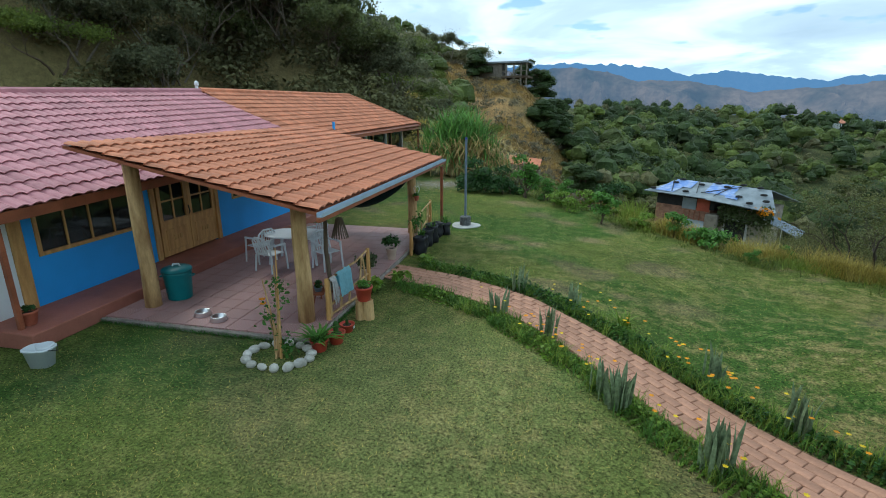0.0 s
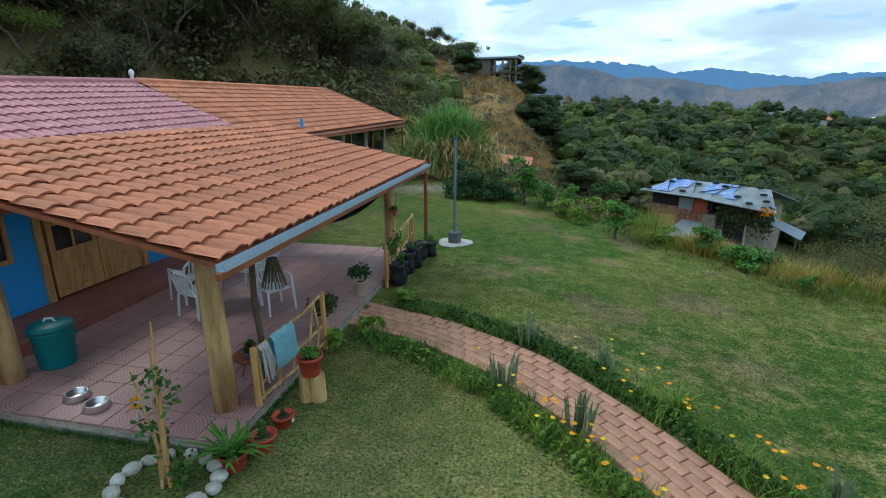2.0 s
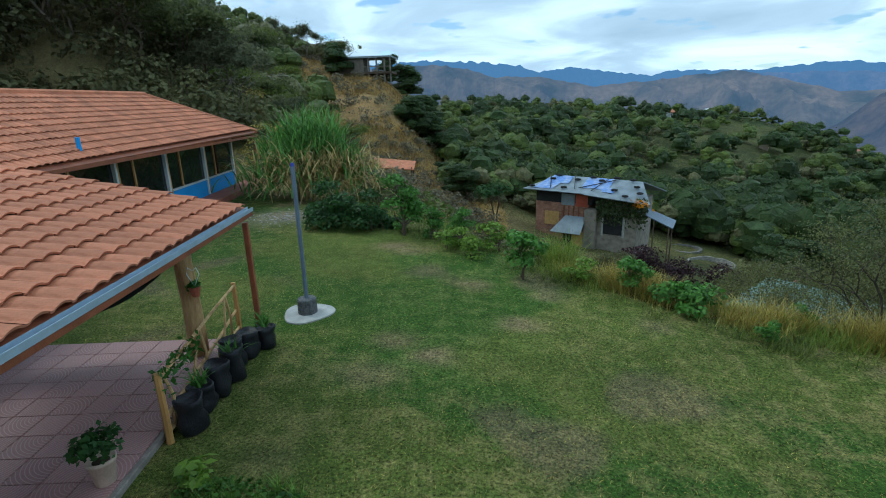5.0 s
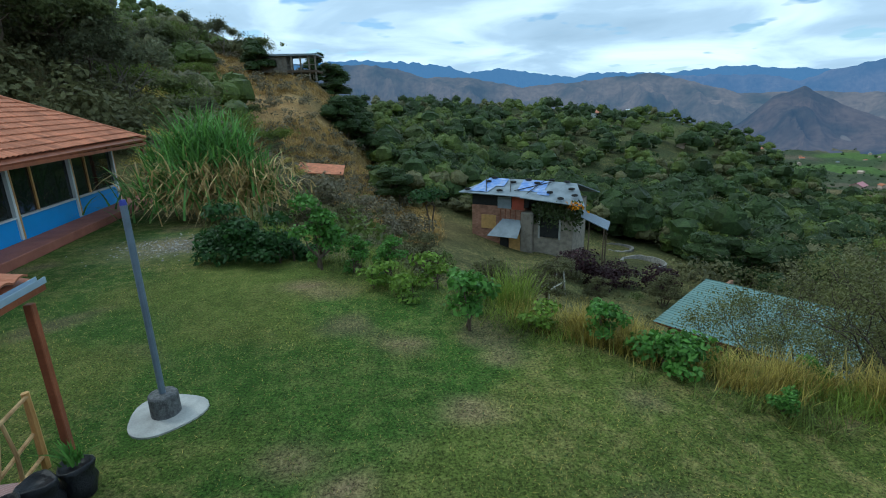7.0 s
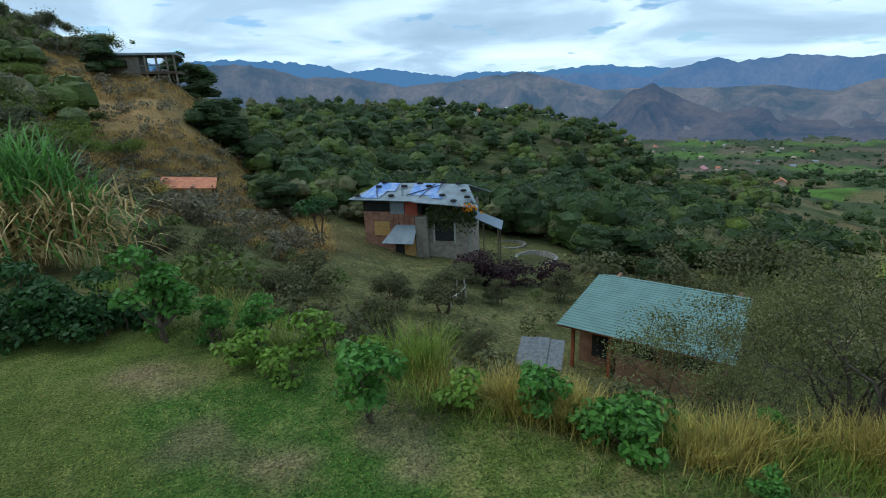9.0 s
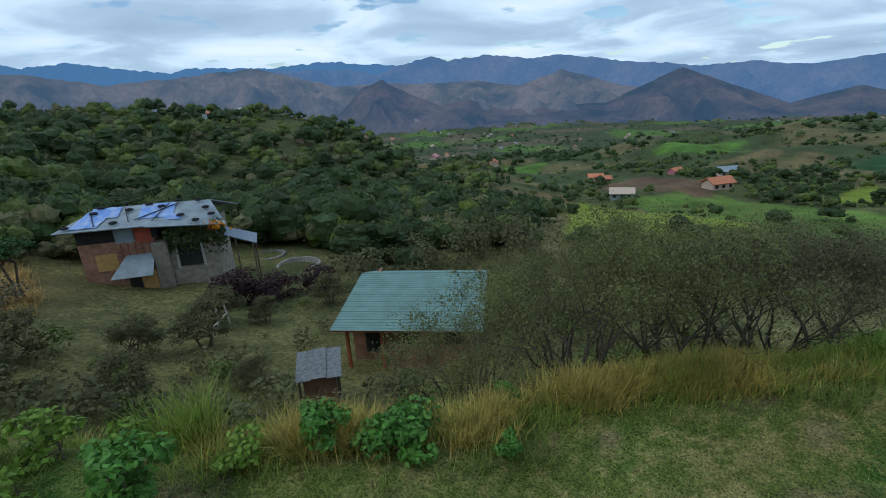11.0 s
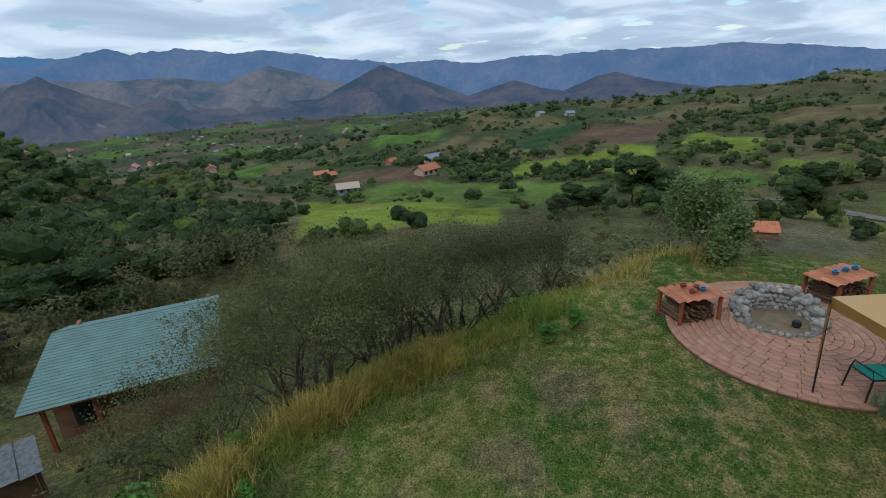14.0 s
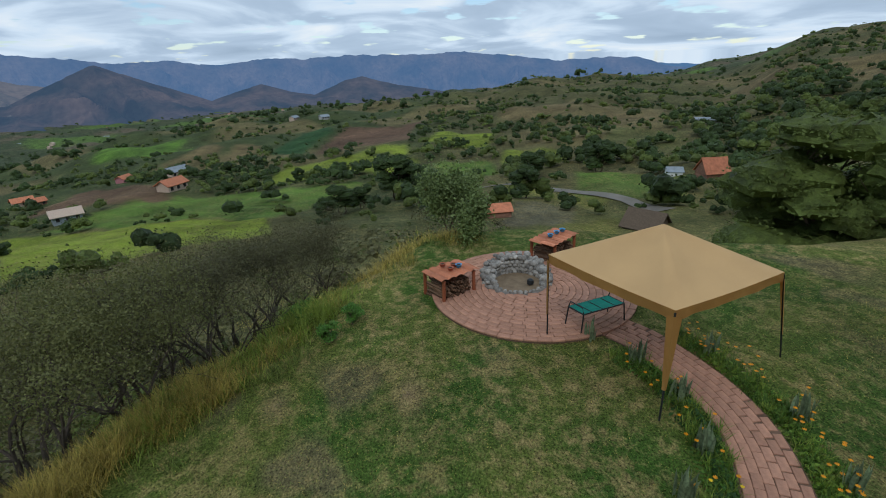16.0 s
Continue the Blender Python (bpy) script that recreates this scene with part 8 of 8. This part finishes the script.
# dry grass on the bank above the gully
rng = np.random.RandomState(80)
tt, ff = np.radians(rng.uniform(-26, 8, 5200)), rng.uniform(44, 122, 5200)
gx, gy = 1.5 + ff * np.sin(tt), 14 + ff * np.cos(tt)
ok = ~((gx > -17) & (gy < 39.5)) & (wave(gx, gy, 0.2, 2.0) > 0.35)
gx, gy = np.repeat(gx[ok], 16), np.repeat(gy[ok], 16)
gx, gy = gx + rng.normal(0, 0.35, len(gx)), gy + rng.normal(0, 0.35, len(gy))
v, n = blades(rng, np.stack([gx, gy, land(gx, gy) - 0.03], 1), 0.95, 0.06, 0.6, 2)
tagged(fast_mesh("bank_grass", v, n, M_BANKGRASS), "dry brown and yellow grass on the bank", "grass", kind="stuff")

# lawn blades near the camera's way
def lawn_blades(seed, n, length, width, mat, label, patchy):
    rng = np.random.RandomState(seed)
    x, y = rng.uniform(-8.5, 12, n), rng.uniform(1, 26, n)
    turn, far = np.degrees(np.arctan2(x - 2, y - 8)), np.hypot(x - 2, y - 8)
    ok = (far < np.interp(turn, EDGE_TURN, EDGE_FAR)) & ~((x > -8.3) & (x < -2.9) & (y > 9.7) & (y < 17.8)) & ~((x < -7.0) & (y < 20)) & (np.hypot(x - TX, y - TY) > TR) & (np.hypot(x + 2.06, y - 18.81) > 0.5)
    ok &= rng.uniform(size=n) < np.where(wave(x, y, patchy, seed) > 0.5, 1, 0.35)
    for p, w in along_path(0.2):
        ok &= np.hypot(x - p.x, y - p.y) > 0.5
    x, y = x[ok], y[ok]
    v, nq = blades(rng, np.stack([x, y, land(x, y) - 0.01], 1), length, width, 0.9, 1)
    tagged(fast_mesh("lawn_blades", v, nq, mat), label, "grass", kind="stuff")


lawn_blades(76, 240000, 0.05, 0.008, M_GRASS, "short uneven blades of lawn grass", 1.1)
lawn_blades(77, 120000, 0.045, 0.008, M_DRYGRASS, "short straw-dry blades in the lawn", 0.8)
lawn_blades(78, 60000, 0.055, 0.010, M_LEAFDARK, "dark green clover and weeds in the lawn", 0.6)


# ---- woods and scrub too many to count ----
def woods(name, label, mat, seed, spots, leaves_per, leaf_rel, solid=True):
    """spots: arrays x, y, tall; each a loose crown of a few masses reaching down to the ground."""
    rng = np.random.RandomState(seed)
    x, y, tall = spots
    n = len(x)
    z = land(x, y)
    m = 4
    lx = rng.normal(0, 0.24, (n, m)) * tall[:, None] + x[:, None]
    ly = rng.normal(0, 0.24, (n, m)) * tall[:, None] + y[:, None]
    lz = z[:, None] + tall[:, None] * rng.uniform(0.22, 0.58, (n, m))
    lr = tall[:, None] * rng.uniform(0.26, 0.42, (n, m))
    inner, k = np.zeros((0, 3)), 0
    if solid:
        inner, k = masses(rng, np.stack([lx, ly, lz], 2).reshape(-1, 3), lr.reshape(-1, 1) * np.array([0.72, 0.72, 0.70]), 8, 4)
    idx = np.repeat(np.arange(n), leaves_per)
    pick = rng.randint(0, m, len(idx))
    d = rng.normal(size=(len(idx), 3)); d /= np.linalg.norm(d, axis=1, keepdims=True)
    d[:, 2] = np.where(d[:, 2] < -0.3, -d[:, 2], d[:, 2])
    r = lr[idx, pick][:, None] * rng.uniform(0.72, 1.16, len(idx))[:, None]
    c = np.stack([lx[idx, pick], ly[idx, pick], lz[idx, pick]], 1) + d * r * np.array([1, 1, 0.95])
    nrm = d + np.array([0, 0, 0.35]) + rng.normal(size=d.shape) * 0.5
    nrm /= np.linalg.norm(nrm, axis=1, keepdims=True)
    v = np.concatenate([leaf_quads(c, nrm, leaf_rel * tall[idx] * 0.8, rng, 1.3), inner])
    return tagged(fast_mesh(name, v, len(idx) + k, mat), label, "trees", kind="stuff")


def polar_spots(seed, n, a0, a1, r0, r1, t0, t1, thin=lambda x, y, a, r: np.ones(len(x))):
    rng = np.random.RandomState(seed)
    a, r = rng.uniform(a0, a1, n), np.exp(rng.uniform(math.log(r0), math.log(r1), n))
    x, y = 1.5 + r * np.sin(np.radians(a)), 14 + r * np.cos(np.radians(a))
    keep = rng.uniform(size=n) < thin(x, y, a, r)
    return x[keep], y[keep], (t0 * 0.7 + (t1 * 1.25 - t0 * 0.7) * rng.uniform(0, 1, n) ** 1.8)[keep]


def clear_house(x, y, a, r):
    near = (np.hypot(x - 17, y - 63) < 15) | (np.hypot(x - 30, y - 66) < 12) | (np.hypot(x - 21, y - 34) < 8)
    keep = 0.45 + 0.55 * (wave(x, y, 0.06, 3.0) > 0.42)
    for crop, *corners in FAR_PLOTS:
        keep = np.where(inside(a, r, corners) > 0, 0.06, keep)
    return ~near * keep


def fields(x, y, a, r):
    """Thick along the bounds of the plots, thin inside them."""
    keep = 0.15 + 0.42 * (wave(x, y, 0.03, 2.0) > 0.62) + 0.26 * (a > 106)
    for crop, *corners in PLOTS:
        deep = inside(a, r, corners)
        keep = np.where(deep > 0.015, 0.003, np.where(deep > -0.012, 0.26 * (wave(x, y, 0.05, 0.4) > 0.45), keep))
    keep = np.where((a > 60) & (r < 118), keep * 0.2, keep)
    return np.where((a > 132) & (r > 150), np.maximum(keep, 0.15), keep)


woods("far_woods", "dark green woods on the far side of the hollow", M_WOODDARK, 81, polar_spots(81, 900, 3, 52, 72, 420, 3.2, 7.5, clear_house), 150, 0.046)
woods("far_woods", "mid-green woods on the far side of the hollow", M_WOODMID, 82, polar_spots(82, 850, 2, 56, 66, 420, 2.6, 6.5, clear_house), 150, 0.046)
woods("far_woods", "olive thorn woods on the far side of the hollow", M_WOODOLIVE, 94, polar_spots(94, 900, 2, 56, 62, 420, 2.0, 5.0, clear_house), 130, 0.046)
woods("far_woods", "yellow-green trees among the woods across the hollow", M_HILLGREEN, 95, polar_spots(95, 330, 2, 56, 66, 420, 2.4, 5.5, clear_house), 130, 0.046)
woods("hill_woods", "green scrub wood on the hillside", M_WOODMID, 83, polar_spots(83, 520, -64, -14, 60, 330, 3.0, 6.0), 120, 0.046)
woods("hill_woods", "olive scrub wood on the hillside", M_WOODOLIVE, 84, polar_spots(84, 900, -64, -9, 45, 330, 2.5, 5.5, lambda x, y, a, r: np.where((x > -17) & (y < 39.5) | (a > -16) & (r < 112), 0, 0.6)), 120, 0.046)
woods("hill_scrub", "dry brown scrub on the bank", M_LEAFGREY, 85, polar_spots(85, 1500, -34, 6, 42, 118, 0.8, 2.2, lambda x, y, a, r: np.where((x > -17) & (y < 39.5), 0, np.where((a > -17) & (r > 52), 0.5, 0.7))), 130, 0.13, solid=False)
woods("hill_scrub", "olive scrub on the slope behind the house", M_WOODOLIVE, 93, polar_spots(93, 700, -64, -18, 30, 70, 1.0, 3.2, lambda x, y, a, r: np.where((x > -17.2) & (y < 39.5), 0, 0.9)), 200, 0.11, solid=False)
woods("hedges", "dark hedges and trees between the fields", M_WOODDARK, 86, polar_spots(86, 9000, 42, 152, 60, 800, 1.8, 4.6, fields), 44, 0.08)
woods("hedges", "green hedges and trees between the fields", M_WOODMID, 87, polar_spots(87, 6000, 40, 152, 60, 800, 1.6, 4.2, fields), 44, 0.085)
woods("hollow_woods", "dark thicket of trees below the brick house", M_WOODDARK, 91, polar_spots(91, 330, 26, 57, 62, 135, 2.5, 5.0, clear_house), 150, 0.046)
woods("hollow_woods", "olive thicket of thorn scrub below the brick house", M_WOODOLIVE, 92, polar_spots(92, 430, 30, 62, 46, 130, 1.8, 4.2, clear_house), 180, 0.085, solid=False)
woods("valley_trees", "distant dark trees dotted over the valley", M_WOODDARK, 88, polar_spots(88, 6500, 2, 142, 500, 2500, 5, 11, lambda x, y, a, r: np.where((a > 108) & (r < 1500), 0.06, 0.3 + 0.7 * (wave(x, y, 0.006, 1.0) > 0.5))), 10, 0.15)
woods("slope_scrub", "low olive scrub on the slope below the lawn", M_WOODOLIVE, 89, polar_spots(89, 330, -12, 120, 14, 60, 0.7, 1.9, lambda x, y, a, r: np.where((np.hypot(x - 2, y - 8) - np.interp(np.degrees(np.arctan2(x - 2, y - 8)), EDGE_TURN, EDGE_FAR) > 3.5) & (np.hypot(x - 17, y - 63) > 14) & (np.hypot(x - 21, y - 34) > 7.5) & (np.hypot(x - 30, y - 66) > 11), 0.9, 0)), 200, 0.11, solid=False)
woods("slope_scrub", "low green scrub on the slope below the lawn", M_WOODMID, 90, polar_spots(90, 230, -12, 120, 14, 60, 0.6, 1.7, lambda x, y, a, r: np.where((np.hypot(x - 2, y - 8) - np.interp(np.degrees(np.arctan2(x - 2, y - 8)), EDGE_TURN, EDGE_FAR) > 3.5) & (np.hypot(x - 17, y - 63) > 14) & (np.hypot(x - 21, y - 34) > 7.5) & (np.hypot(x - 30, y - 66) > 11), 0.9, 0)), 200, 0.11, solid=False)
